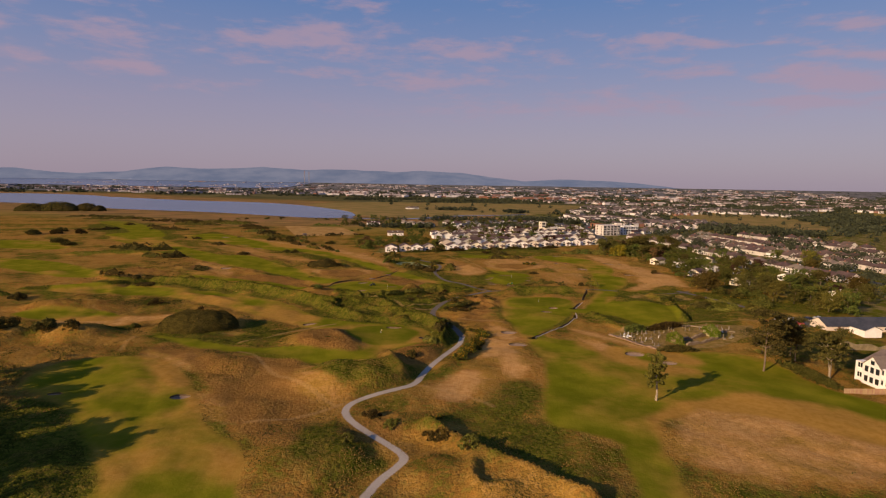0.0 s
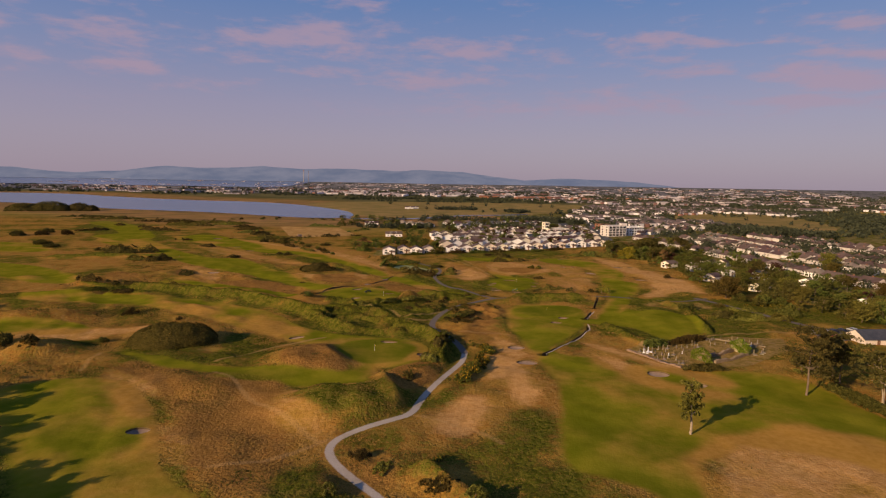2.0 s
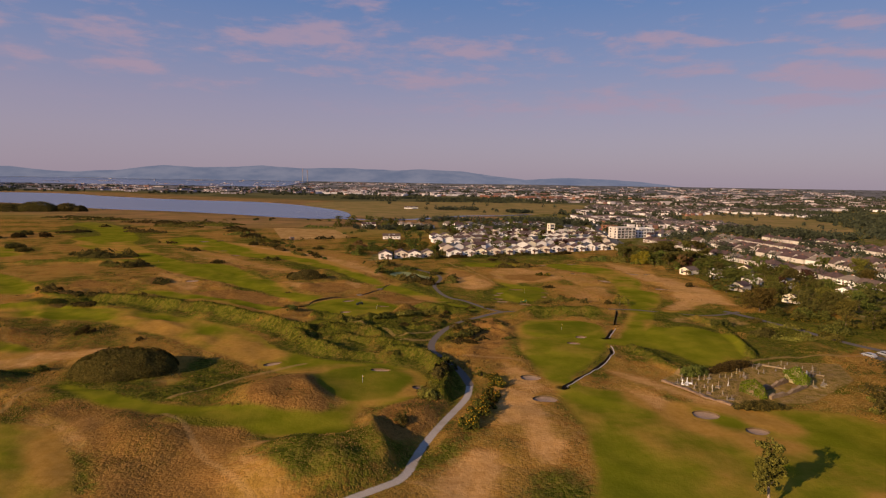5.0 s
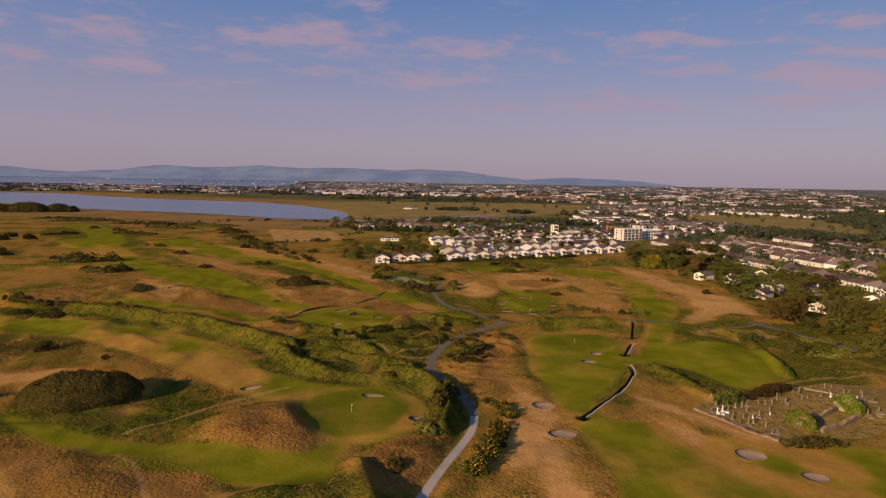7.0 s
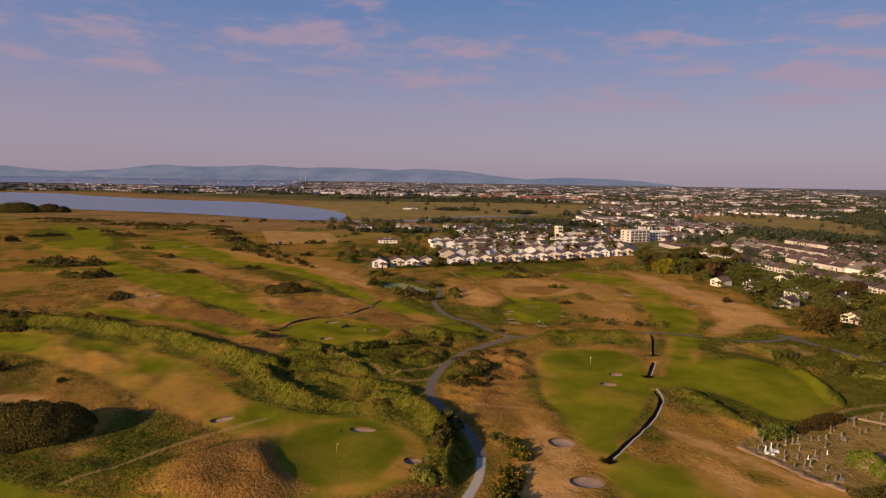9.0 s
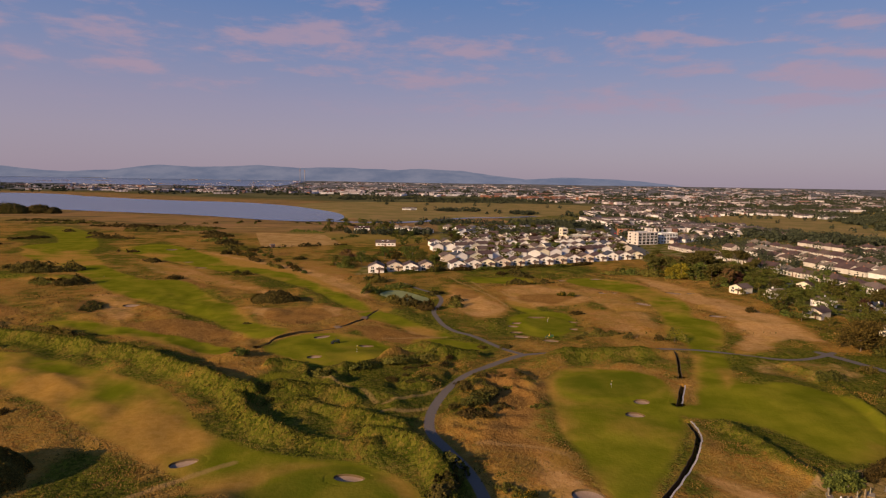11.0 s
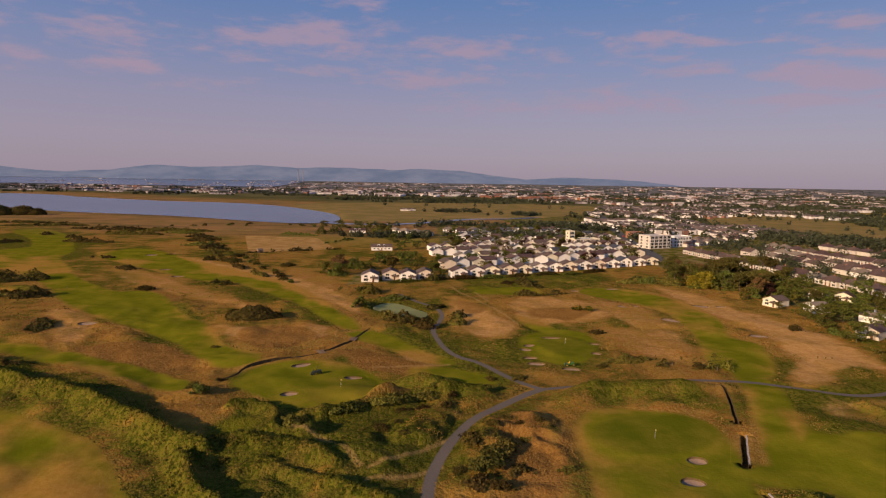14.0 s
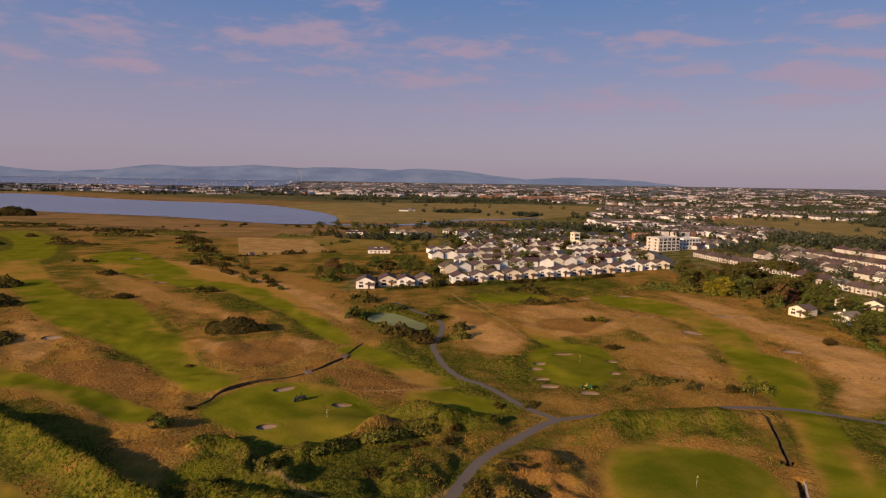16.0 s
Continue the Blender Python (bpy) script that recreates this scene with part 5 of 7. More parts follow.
thickets((-190, 660, 14, 9, 3.0, 30, 2), (-174, 636, 12, 8, 3.2, -40, 0), (-163, 612, 9, 5, 2.6, -50, 2), (-202, 694, 16, 8, 3, 20, 2), (-216, 724, 14, 6, 3, 0, 0), (-105, 620, 36, 1.8, 2.0, 27, 0))
thickets((-109, 774, 6, 5, 8, 0, 1), (-97, 788, 6, 5, 8, 0, 1), (-52, 797, 6, 5, 7, 0, 1), (-43, 813, 6, 5, 8, 0, 1), (-130, 760, 18, 3, 3, -20, 1), (-20, 600, 10, 3, 3, 10, 1), (-80, 700, 20, 2.4, 2.4, 60, 1))
thickets((-176, 336, 11, 2.6, 2.4, -15, 0), (-158, 333, 8, 2.4, 2.2, 4, 0), (-128, 331, 9, 2.2, 1.8, -20, 2), (-148, 312, 5, 2, 1.8, 0, 0), (-144, 377, 11, 4.0, 0.6, -65, 0))
thickets((-56, 545, 10, 6, 4.4, 20, 3), (-42, 534, 9, 4, 4, 0, 1), (-30, 566, 10, 4, 5, 10, 2), (-16, 567, 7, 4, 5, 0, 1), (-52, 506, 6, 4, 3.4, 0, 1), (-27, 450, 5, 4, 3.4, 0, 2), (-36, 458, 7, 4, 3, 20, 1))
thickets((-8, 390, 7, 3.4, 3.0, -10, 0), (0, 381, 5, 3, 2.4, -20, 0), (13, 399, 5, 2.6, 2.4, 0, 0), (13, 387, 4, 3, 2.6, 0, 2), (-15, 398, 5, 2.4, 2.2, -10, 2), (4, 416, 4, 2.5, 2, 30, 0), (-28, 416, 4, 6, 2.4, 10, 1), (-15, 434, 8, 3, 2, 10, 1))
thickets((56, 478, 7, 4.5, 3.4, -60, 0), (52, 446, 7, 2.6, 2.4, -6, 0), (68, 452, 6, 2.4, 2, -6, 0), (5, 488, 3.0, 2.6, 4, 0, 1), (66, 339, 9, 2.6, 2, 8, 2), (78, 334, 5, 2.4, 2, 0, 0), (91, 331, 4, 3, 3.6, 0, 2))
thickets((-9, 299, 5, 2.4, 1.5, 20, 2), (-19, 293, 4, 2, 1.3, 30, 1), (1, 304, 4, 2, 1.3, 14, 2), (-30, 286, 4, 2.4, 1.6, 0, 2), (13, 268, 3.4, 6, 0.6, -20, 1), (17, 275, 3, 4, 0.6, 0, 2), (12, 260, 3, 3, 0.6, 0, 0), (20, 266, 2.4, 3, 0.7, 0, 0), (11, 277, 2.6, 3, 0.8, 0, 2))
thickets((139, 270, 9, 4, 2.6, 4, 2), (126, 272, 4, 3, 2.8, 0, 0), (150, 270, 6, 3, 2.6, 10, 2), (142, 286, 6, 2.4, 2.0, -20, 2), (118, 286, 2.4, 2.4, 2.4, 0, 1), (130, 278, 3, 2.4, 1.8, 0, 2), (160, 280, 6, 3, 2.6, -20, 1))
thickets((128, 492, 9, 4, 3.0, -25, 1), (140, 484, 7, 4, 3.2, -25, 2), (150, 472, 4, 3, 3, 0, 1), (162, 466, 7, 3.4, 3.4, -30, 1), (172, 458, 6, 3, 3, -40, 2), (118, 490, 7, 3, 2.6, -20, 2), (168, 446, 4, 2.4, 2.6, 60, 1), (160, 376, 6, 2.0, 1.8, 70, 1), (157, 348, 5, 2.2, 1.6, 70, 2))
thickets((4, 222, 2.8, 5, 2.4, -10, 0), (1, 208, 3, 4, 2.0, 10, 2), (6, 234, 2.6, 4, 2.2, 20, 1))
def bushes(*places):
    """Scrub: place, kind and size of each bush."""
    for x, y, kind, size in places:
        plant(SHRUBS[kind], x, y, None, size, sink=0.15)


bushes((-136, 213, 1, 1.3), (-150, 212, 1, 1.5), (-126, 212, 0, 1), (-190, 278, 1, 1.2), (-206, 282, 0, 1.2), (-100, 262, 0, 0.5), (-100, 232, 0, 0.6), (-112, 228, 2, 0.8))
bushes((-388, 590, 1, 2.1), (-372, 600, 1, 1.9), (-382, 626, 1, 1.8), (-352, 606, 0, 1.9))
bushes((-320, 520, 1, 1.8), (-300, 500, 1, 1.4), (-106, 470, 0, 1), (-114, 476, 1, 0.8), (-90, 540, 1, 1.1), (-130, 556, 1, 1.4), (-150, 566, 1, 1.3))
bushes((86, 333, 0, 0.7), (56, 334, 4, 0.64), (46, 478, 1, 0.8), (62, 470, 1, 0.64))
bushes((66, 374, 1, 0.72), (8, 420, 0, 0.6), (-70, 352, 4, 0.48))
bushes((146, 379, 0, 0.9))
bushes((-57, 304, 2, 0.9), (-14, 143, 0, 0.7), (-18, 128, 4, 0.6))
bushes((2, 130, 4, 1), (8, 124, 4, 0.9), (-9, 138, 4, 0.7), (-6, 190, 0, 0.7), (16, 226, 4, 0.7), (-60, 308, 0, 0.7))
bushes((20, 322, 4, 0.6), (28, 322, 4, 0.7))
bushes((160, 304, 2, 1.5), (155, 312, 2, 1.5), (166, 310, 2, 1.7), (172, 306, 2, 1.6))
for x, y, s in [(20, 217, 1.0), (17, 209, 1.1), (14, 202, 1.2), (13, 196, 1.3), (10, 189, 1.2), (16, 205, 0.9), (68, 411, 1.0), (73, 410, 0.9), (152, 301, 0.5), (156, 301.5, 0.55), (160, 301, 0.5), (164, 301.5, 0.55), (168, 301, 0.5), (2, 141, 0.45), (60, 448, 0.6)]:
    plant(SHRUBS[3], x, y, None, s, group="gorse along the track" if y < 300 else "")
for k in range(46):
    x, y = (RNG.uniform(-20, 24), RNG.uniform(279, 312)) if k < 20 else (RNG.uniform(6, 32), RNG.uniform(246, 294)) if k < 34 else (RNG.uniform(-40, -4), RNG.uniform(260, 292))
    if max(plan_at("lane", x, y), plan_at("fair", x, y), plan_at("green", x, y), plan_at("foot", x, y)) < -3.0:
        plant(SHRUBS[int(RNG.choice([0, 1, 4, 4]))], x, y, None, RNG.uniform(0.3, 0.6), sink=0.3, group="scrub in the broken dunes")
# the wood at the estate's corner
for k in range(60):
    s, t = RNG.uniform(0.12, 1.2), RNG.uniform(0, 1) ** 1.2
    x, y = 137 + s * 32 + t * 26, 503 - s * 44 + t * (60 - 30 * s)
    k2 = int(RNG.choice([0, 1, 1, 2, 3, 4, 4, 9, 8]))
    plant(BROAD[k2], x, y, None, RNG.uniform(0.55, 0.85), group="wood beside the estate")
# garden trees and belts to the east
def field_trees(*places):
    """Single trees: place, kind and size of each."""
    for x, y, kind, size in places:
        plant(BROAD[kind], x, y, None, size)


field_trees((183, 318, 6, 0.76), (163, 399, 0, 0.70), (160, 385, 1, 0.80), (173, 399, 0, 0.72), (158, 362, 1, 0.70), (174, 391, 1, 0.62), (214, 413, 1, 0.8), (222, 414, 0, 0.9), (165, 355, 2, 0.45), (266, 404, 5, 0.64), (284, 433, 5, 0.80), (186, 312, 5, 0.56), (217, 428, 1, 0.75))
field_trees((200, 457, 1, 0.90), (196, 340, 5, 0.56), (206, 328, 6, 0.72), (178, 490, 9, 1.00), (170, 490, 9, 0.95), (166, 482, 9, 0.85), (182, 496, 9, 1.00), (205, 500, 9, 0.95), (199, 506, 9, 0.90))
field_trees((210, 504, 9, 0.85), (162, 468, 1, 0.80), (150, 478, 7, 0.70), (166, 504, 8, 0.90), (188, 470, 1, 1.00), (214, 480, 1, 0.70), (228, 404, 1, 0.64), (232, 350, 1, 0.72), (216, 342, 1, 0.88), (236, 320, 5, 0.64), (226, 300, 6, 0.64), (200, 300, 5, 0.56))
field_trees((262, 440, 1, 1.00), (178, 459, 0, 0.7), (198, 470, 1, 0.8), (200, 443, 1, 0.7), (186, 440, 0, 0.7), (178, 440, 1, 0.6), (192, 430, 1, 0.7), (182, 405, 0, 0.75), (187, 398, 1, 0.7), (180, 378, 1, 0.7))
field_trees((176, 354, 0, 0.6), (184, 364, 1, 0.75), (198, 378, 3, 0.8), (206, 372, 1, 0.8), (214, 366, 0, 0.9), (200, 352, 1, 0.8), (163, 418, 2, 0.45), (158, 440, 2, 0.5), (166, 446, 0, 0.55), (208, 398, 1, 0.7), (196, 412, 1, 0.7), (230, 430, 0, 0.8))
for x0, y0, x1, y1, count, low, high in [(178, 262, 226, 330, 14, 0.55, 0.9), (190, 330, 226, 380, 7, 0.5, 0.75), (176, 432, 210, 500, 8, 0.4, 0.6),
                                         (180, 500, 204, 560, 6, 0.4, 0.6), (184, 400, 200, 460, 5, 0.5, 0.7)]:
    for _ in range(count):
        plant(BROAD[int(RNG.choice([0, 0, 1, 1, 2, 2, 3, 4]))], RNG.uniform(x0, x1), RNG.uniform(y0, y1), None, RNG.uniform(low, high))
# trees and scrub round the fields west of the estate
field_trees((184, 268, 5, 0.62), (193, 268, 1, 0.9), (191, 292, 1, 0.8), (181, 289, 0, 0.8), (172, 292, 2, 0.8), (200, 280, 5, 0.6), (112, 197, 2, 0.6))
field_trees((-52, 505, 0, 0.8), (-60, 512, 2, 0.9), (-44, 520, 0, 0.9), (-30, 545, 1, 0.8), (-22, 530, 2, 0.8), (-10, 548, 1, 0.9), (-4, 540, 0, 0.8), (-58, 560, 2, 0.7), (8, 556, 0, 0.8), (-20, 640, 1, 0.7), (-8, 650, 0, 0.7), (-30, 690, 1, 0.8))
field_trees((-16, 700, 0, 0.8), (0, 690, 2, 0.7), (-62, 800, 1, 1), (-50, 812, 0, 1), (-75, 815, 1, 1.1), (-40, 770, 0, 0.8), (-140, 560, 2, 0.6), (-118, 566, 2, 0.6), (-100, 850, 1, 0.9), (-120, 858, 0, 0.9), (-10, 505, 0, 0.6), (10, 503, 0, 0.5))
field_trees((-26, 497, 2, 0.5))
for x, y in [(-74 - (y - 481) * 0.58 + RNG.uniform(-3, 3), y) for y in np.linspace(478, 700, 24)] + [(RNG.uniform(-330, -90), 872 + RNG.uniform(-26, 30)) for _ in range(16)]:
    plant(SHRUBS[int(RNG.choice([0, 1, 2, 4]))], x, y, None, RNG.uniform(0.6, 1.1))
for x, y, a, h in [(-648, 986, 26, 12), (-612, 996, 30, 15), (-578, 1014, 20, 12), (-560, 1018, 12, 9)]:
    thicket(x, y, a, 13, h, 20, SCRUB, int(-x), 0.9, "dense dark wood on the estuary's shore", 0.12, 3.2)
# tall trees just outside the western edge, whose shadows fall across the fairway
for x, y, s in [(-134, 150, 1.0), (-126, 136, 1.1), (-130, 144, 0.9), (-115, 119, 1.1), (-119, 124, 1.0), (-99, 105, 1.1), (-106, 110, 1.2), (-112, 116, 0.9), (-122, 130, 1.2), (-138, 158, 1.2), (-129, 148, 1.2), (-110, 104, 1.3), (-101, 101, 1.3), (-104, 98, 1.1), (-96, 92, 1.0)]:
    plant(BROAD[4] if s > 1 else BROAD[1], x, y, None, s, group="trees along the links' western edge")


def hedge(name, a, b, wide, high, mat, seed, label):
    a, b = Vector((*a, 0)), Vector((*b, 0))
    m, half = (a + b) / 2, (b - a).length / 2
    ob = shrub(name, half, wide, high, mat, seed, 0.24, 34, 0.9, label, category="hedge")
    stand(ob, m.x, m.y, math.degrees(math.atan2(b.y - a.y, b.x - a.x)))
    return ob


hedge("hedge", (113, 191), (116, 164), 1.9, 2.8, LEAF, 61, "clipped green hedge between fairway and pines")
hedge("hedge", (78, 202.5), (93, 203), 1.5, 2.4, SCRUB, 62, "dark hedge along the graveyard's edge")
hedge("hedge", (75, 226), (84, 229.5), 2.2, 3.2, LEAF, 63, "thick green hedge behind the graves")
hedge("hedge", (85, 230), (103, 238), 1.7, 2.8, SCRUB, 64, "dark hedge behind the graves")
FRONT = [(-20, 480), (-3, 487), (14, 494), (31, 497), (48, 501), (65, 507), (82, 513), (100, 522), (118, 532)]
for k, (a, b) in enumerate(zip(FRONT[:-1], FRONT[1:])):
    hedge("hedge", a, b, 1.7, RNG.uniform(1.9, 2.8), SCRUB if k % 3 else LEAF, 70 + k, "dark garden hedge before the estate's front row")

# ---- houses ----
def gable_roof(bm, w, d, eave, ridge, over=0.35, thick=0.18, along="y"):
    """Two pitched slabs with their ridge along y, or along x."""
    hw, hd = w / 2 + over, d / 2 + over
    if along == "x":
        hw, hd = d / 2 + over, w / 2 + over
    drop = over * (ridge - eave) / ((w if along == "y" else d) / 2)
    pts = []
    for s in (-1, 1):
        for y in (-hd, hd):
            for z in (0, thick):
                pts += [(s * hw, y, eave - drop + z), (0, y, ridge + z)]
    if along == "x":
        pts = [(y, -x, z) for x, y, z in pts]
    v = [bm.verts.new(p) for p in pts]
    for k in (0, 8):
        a = v[k: k + 8]
        for f in ((0, 1, 5, 4), (2, 6, 7, 3), (0, 2, 3, 1), (4, 5, 7, 6), (0, 4, 6, 2)):
            bm.faces.new([a[i] for i in f])
    bmesh.ops.recalc_face_normals(bm, faces=bm.faces[:])
    return bm


def gable_walls(bm, w, d, eave, ridge, along="y"):
    a, b = (w / 2, d / 2) if along == "y" else (d / 2, w / 2)
    low, top = [], []
    for y in (-b, b):
        ring = [(-a, y, -0.5), (a, y, -0.5), (a, y, eave), (0, y, ridge), (-a, y, eave)]
        if along == "x":
            ring = [(q, -p, z) for p, q, z in ring]
        (low if y < 0 else top).extend(bm.verts.new(p) for p in ring)
    bm.faces.new(low)
    bm.faces.new(top[::-1])
    for i in (0, 1, 2, 3, 4):
        j = (i + 1) % 5
        bm.faces.new((low[j], low[i], top[i], top[j]))
    bmesh.ops.recalc_face_normals(bm, faces=bm.faces[:])
    return bm


def hip_roof(bm, w, d, eave, ridge, over=0.45):
    a, b, r = w / 2 + over, d / 2 + over, max(0.2, w / 2 - d / 2)
    e = eave - 0.1
    v = [bm.verts.new(p) for p in ((-a, -b, e), (a, -b, e), (a, b, e), (-a, b, e), (-r, 0, ridge), (r, 0, ridge),
                                   (-a, -b, e - 0.15), (a, -b, e - 0.15), (a, b, e - 0.15), (-a, b, e - 0.15))]
    for f in ((0, 1, 5, 4), (2, 3, 4, 5), (1, 2, 5), (3, 0, 4), (6, 7, 1, 0), (7, 8, 2, 1), (8, 9, 3, 2), (9, 6, 0, 3), (9, 8, 7, 6)):
        bm.faces.new([v[i] for i in f])
    return bm


def window(root, x, y, z, w, h, face="s", name="window"):
    """A framed window in a wall that faces s, n, w or e; its pane sits in the frame."""
    bm, pm = bmesh.new(), bmesh.new()
    t = 0.09
    gx, gz = (-w / 2, -w / 2 + t, -0.04, 0.04, w / 2 - t, w / 2), (0, t, h - t, h)
    front = [[bm.verts.new((a, -0.07, c)) for a in gx] for c in gz]
    cells = [(j, i) for j in range(3) for i in range(5) if not (j == 1 and i in (1, 3))]
    faces = [bm.faces.new((front[j][i], front[j][i + 1], front[j + 1][i + 1], front[j + 1][i])) for j, i in cells]
    grown = bmesh.ops.extrude_face_region(bm, geom=faces)
    bmesh.ops.translate(bm, verts=[g for g in grown["geom"] if isinstance(g, bmesh.types.BMVert)], vec=(0, 0.11, 0))
    bmesh.ops.recalc_face_normals(bm, faces=bm.faces[:])
    box(pm, -w / 2 + t, -0.025, t, w / 2 - t, 0.03, h - t)
    m = pose(x, y, z, 0, 0, {"s": 0, "n": 180, "w": -90, "e": 90}[face])
    f = part(name, bm, PAINT_WHITE, root)
    p = part("pane", pm, GLASS_M, f)
    f.matrix_basis = m
    return f


def gable_house(wall_mat, roof_mat, label, w=9.6, d=10.5, eave=3.9, ridge=6.0, porch=True, stack=True):
    """A two-storey house with its gable to the front."""
    root = tagged(new("house"), label, "house")
    part("wall", gable_walls(bmesh.new(), w, d, eave, ridge), wall_mat, root)
    part("roof", gable_roof(bmesh.new(), w, d, eave + 0.02, ridge + 0.02), roof_mat, root)
    if stack:
        bm = boxed((w * 0.16, 0.6, eave + 0.6, w * 0.16 + 0.7, 1.4, ridge + 0.9))
        c = part("chimney", bm, wall_mat, root)
        pot = bmesh.new()
        tube(pot, (w * 0.16 + 0.35, 1.0, ridge + 0.85), (w * 0.16 + 0.35, 1.0, ridge + 1.25), 0.14, 0.11, 8)
        part("pot", pot, BRICK_RED, c)
    f = -d / 2
    for x, z, ww, hh in ((-w * 0.22, 2.55, 2.0, 1.3), (w * 0.22, 2.55, 1.7, 1.3), (-w * 0.22, 0.6, 2.6, 1.6)):
        window(root, x, f, z, ww, hh)
    window(root, -w / 2, -1.5, 2.4, 1.0, 1.0, "w")
    part("door", boxed((w * 0.2 - 0.5, f - 0.05, 0, w * 0.2 + 0.5, f + 0.03, 2.1)), DOOR_PAINT, root, "painted front door")
    if porch:
        bm = bmesh.new()
        v = [bm.verts.new(p) for p in ((0.2, f - 1.5, 2.25), (w / 2, f - 1.5, 2.25), (w / 2, f, 3.0), (0.2, f, 3.0), (0.2, f - 1.5, 2.4), (w / 2, f - 1.5, 2.4), (w / 2, f, 3.15), (0.2, f, 3.15))]
        for q4 in ((0, 3, 2, 1), (4, 5, 6, 7), (0, 1, 5, 4), (1, 2, 6, 5), (2, 3, 7, 6), (3, 0, 4, 7)):
            bm.faces.new([v[i] for i in q4])
        part("porch_roof", bm, roof_mat, root)
    return root


def semi_pair(wall_mat, roof_mat, label, w=12.4, d=8.4, eave=3.5, ridge=6.1, hipped=True):
    """A pair of semi-detached houses under one roof, their long side to the street."""
    root = tagged(new("house"), label, "house")
    if hipped:
        part("wall", boxed((-w / 2, -d / 2, -0.5, w / 2, d / 2, eave)), wall_mat, root)
        part("roof", hip_roof(bmesh.new(), w, d, eave, ridge), roof_mat, root)
    else:
        part("wall", gable_walls(bmesh.new(), w, d, eave, ridge, "x"), wall_mat, root)
        part("roof", gable_roof(bmesh.new(), w, d, eave + 0.02, ridge + 0.02, along="x"), roof_mat, root)
    c = part("chimney", boxed((-0.35, -0.3, ridge - 1.0, 0.35, 0.3, ridge + 0.7)), BRICK_RED, root)
    part("pot", tube(bmesh.new(), (0, 0, ridge + 0.68), (0, 0, ridge + 1.0), 0.13, 0.1, 8), BRICK_RED, c)
    for s in (-1, 1):
        for x, z, ww, hh in ((s * w * 0.36, 2.3, 1.8, 0.9), (s * w * 0.14, 2.3, 1.2, 0.9), (s * w * 0.34, 0.6, 2.2, 1.3)):
            window(root, x, -d / 2, z, ww, hh)
        part("door", boxed((s * w * 0.12 - 0.5, -d / 2 - 0.05, 0, s * w * 0.12 + 0.5, -d / 2 + 0.03, 2.1)), DOOR_PAINT, root, "painted front door")
    return root


def set_house(src, x, y, turn, group=""):
    ob = copy_thing(src, pose(x, y, ground_at(x, y), 0, 0, turn))
    return tagged(ob, group=group)


ROW_TURN = math.degrees(math.atan2(0.437, 0.899))
ESTATE = [gable_house(RENDER_WHITE, TILES_BROWN, "white-rendered gable-fronted house with a brown tiled roof", stack=False),
          gable_house(RENDER_CREAM, TILES_BROWN, "cream-rendered gable-fronted house with a brown tiled roof", stack=False),
          gable_house(RENDER_WHITE, TILES_GREY, "white house with a weathered grey tiled roof", 9.8, 9.6, 3.9, 5.8),
          gable_house(RENDER_WHITE, SLATE, "white house with a dark slate roof", 8.8, 10.6, 4.0, 6.3, False)]
far_estate = [gable_house(RENDER_WHITE, TILES_BROWN, "small white house with a brown roof in the estate's back rows", 8.8, 10.5, 3.8, 5.9, False, False),
              gable_house(RENDER_WHITE, SLATE, "small white house with a slate roof in the estate's back rows", 8.8, 10.5, 3.8, 5.9, False, False)]
placed = {}


def first_or_copy(src, x, y, turn, group):
    """The model itself stands at its first place; copies take the rest."""
    if src.name in placed:
        return set_house(src, x, y, turn, group)
    placed[src.name] = True
    src.matrix_basis = pose(x, y, ground_at(x, y), 0, 0, turn)
    return tagged(src, group=group)


LONG = (0.899, 0.437)
for x, y, pick in [(-31, 488, 0), (-20, 495, 1), (-10, 493, 0), (0, 498, 1), (20, 506, 0), (31, 511, 0), (41, 517, 1), (52, 521, 1), (62, 525, 1), (73, 530, 2), (84, 535, 0), (95, 541, 1), (106, 546, 0), (117, 551, 1), (128, 556, 0), (139, 562, 3), (150, 567, 0), (161, 572, 1)]:
    first_or_copy(ESTATE[pick], x, y, ROW_TURN - 20 + RNG.uniform(-4, 4), "estate of gable-fronted houses")
for k, off in enumerate([0, 32, 60, 92, 120, 152, 182, 214, 246]):
    if k == 0:
        continue
    s = 0.0 if k == 0 else ((44 + RNG.uniform(0, 8) if k < 5 else 74 + RNG.uniform(0, 10)) + LONG[1] * off) / LONG[0]
    while s < 330:
        x, y = -37 + LONG[0] * s - LONG[1] * off, 481 + 3 + LONG[1] * s + LONG[0] * off
        edge_x = 186 + (y - 617) * 0.2
        gap = (k == 0 and 36 < s < 52) or RNG.uniform() < (0.05 if k < 6 else 0.14)
        if x < edge_x - 14 and not gap:
            turn = ROW_TURN - 12 + RNG.uniform(-9, 9) + (180 if k % 2 else 0) + (90 if RNG.uniform() < 0.22 and k else 0)
            pick = int(RNG.choice([0, 0, 0, 1, 1, 2, 3]))
            src = ESTATE[pick] if k < 6 else far_estate[int(RNG.uniform() < 0.6)]
            jit = RNG.uniform(-2.5, 2.5)
            first_or_copy(src, x - LONG[1] * jit, y + LONG[0] * jit, turn, "estate of gable-fronted houses")
        s += RNG.uniform(9.8, 11.4)
PAIRS = [semi_pair(RENDER_GREY, TILES_BROWN, "pair of pebbledashed semi-detached houses with a hipped brown roof"),
         semi_pair(RENDER_WHITE, TILES_GREY, "pair of white semi-detached houses with a hipped grey roof"),
         semi_pair(RENDER_GREY, TILES_BROWN, "pair of grey semi-detached houses with a brown gabled roof", hipped=False)]


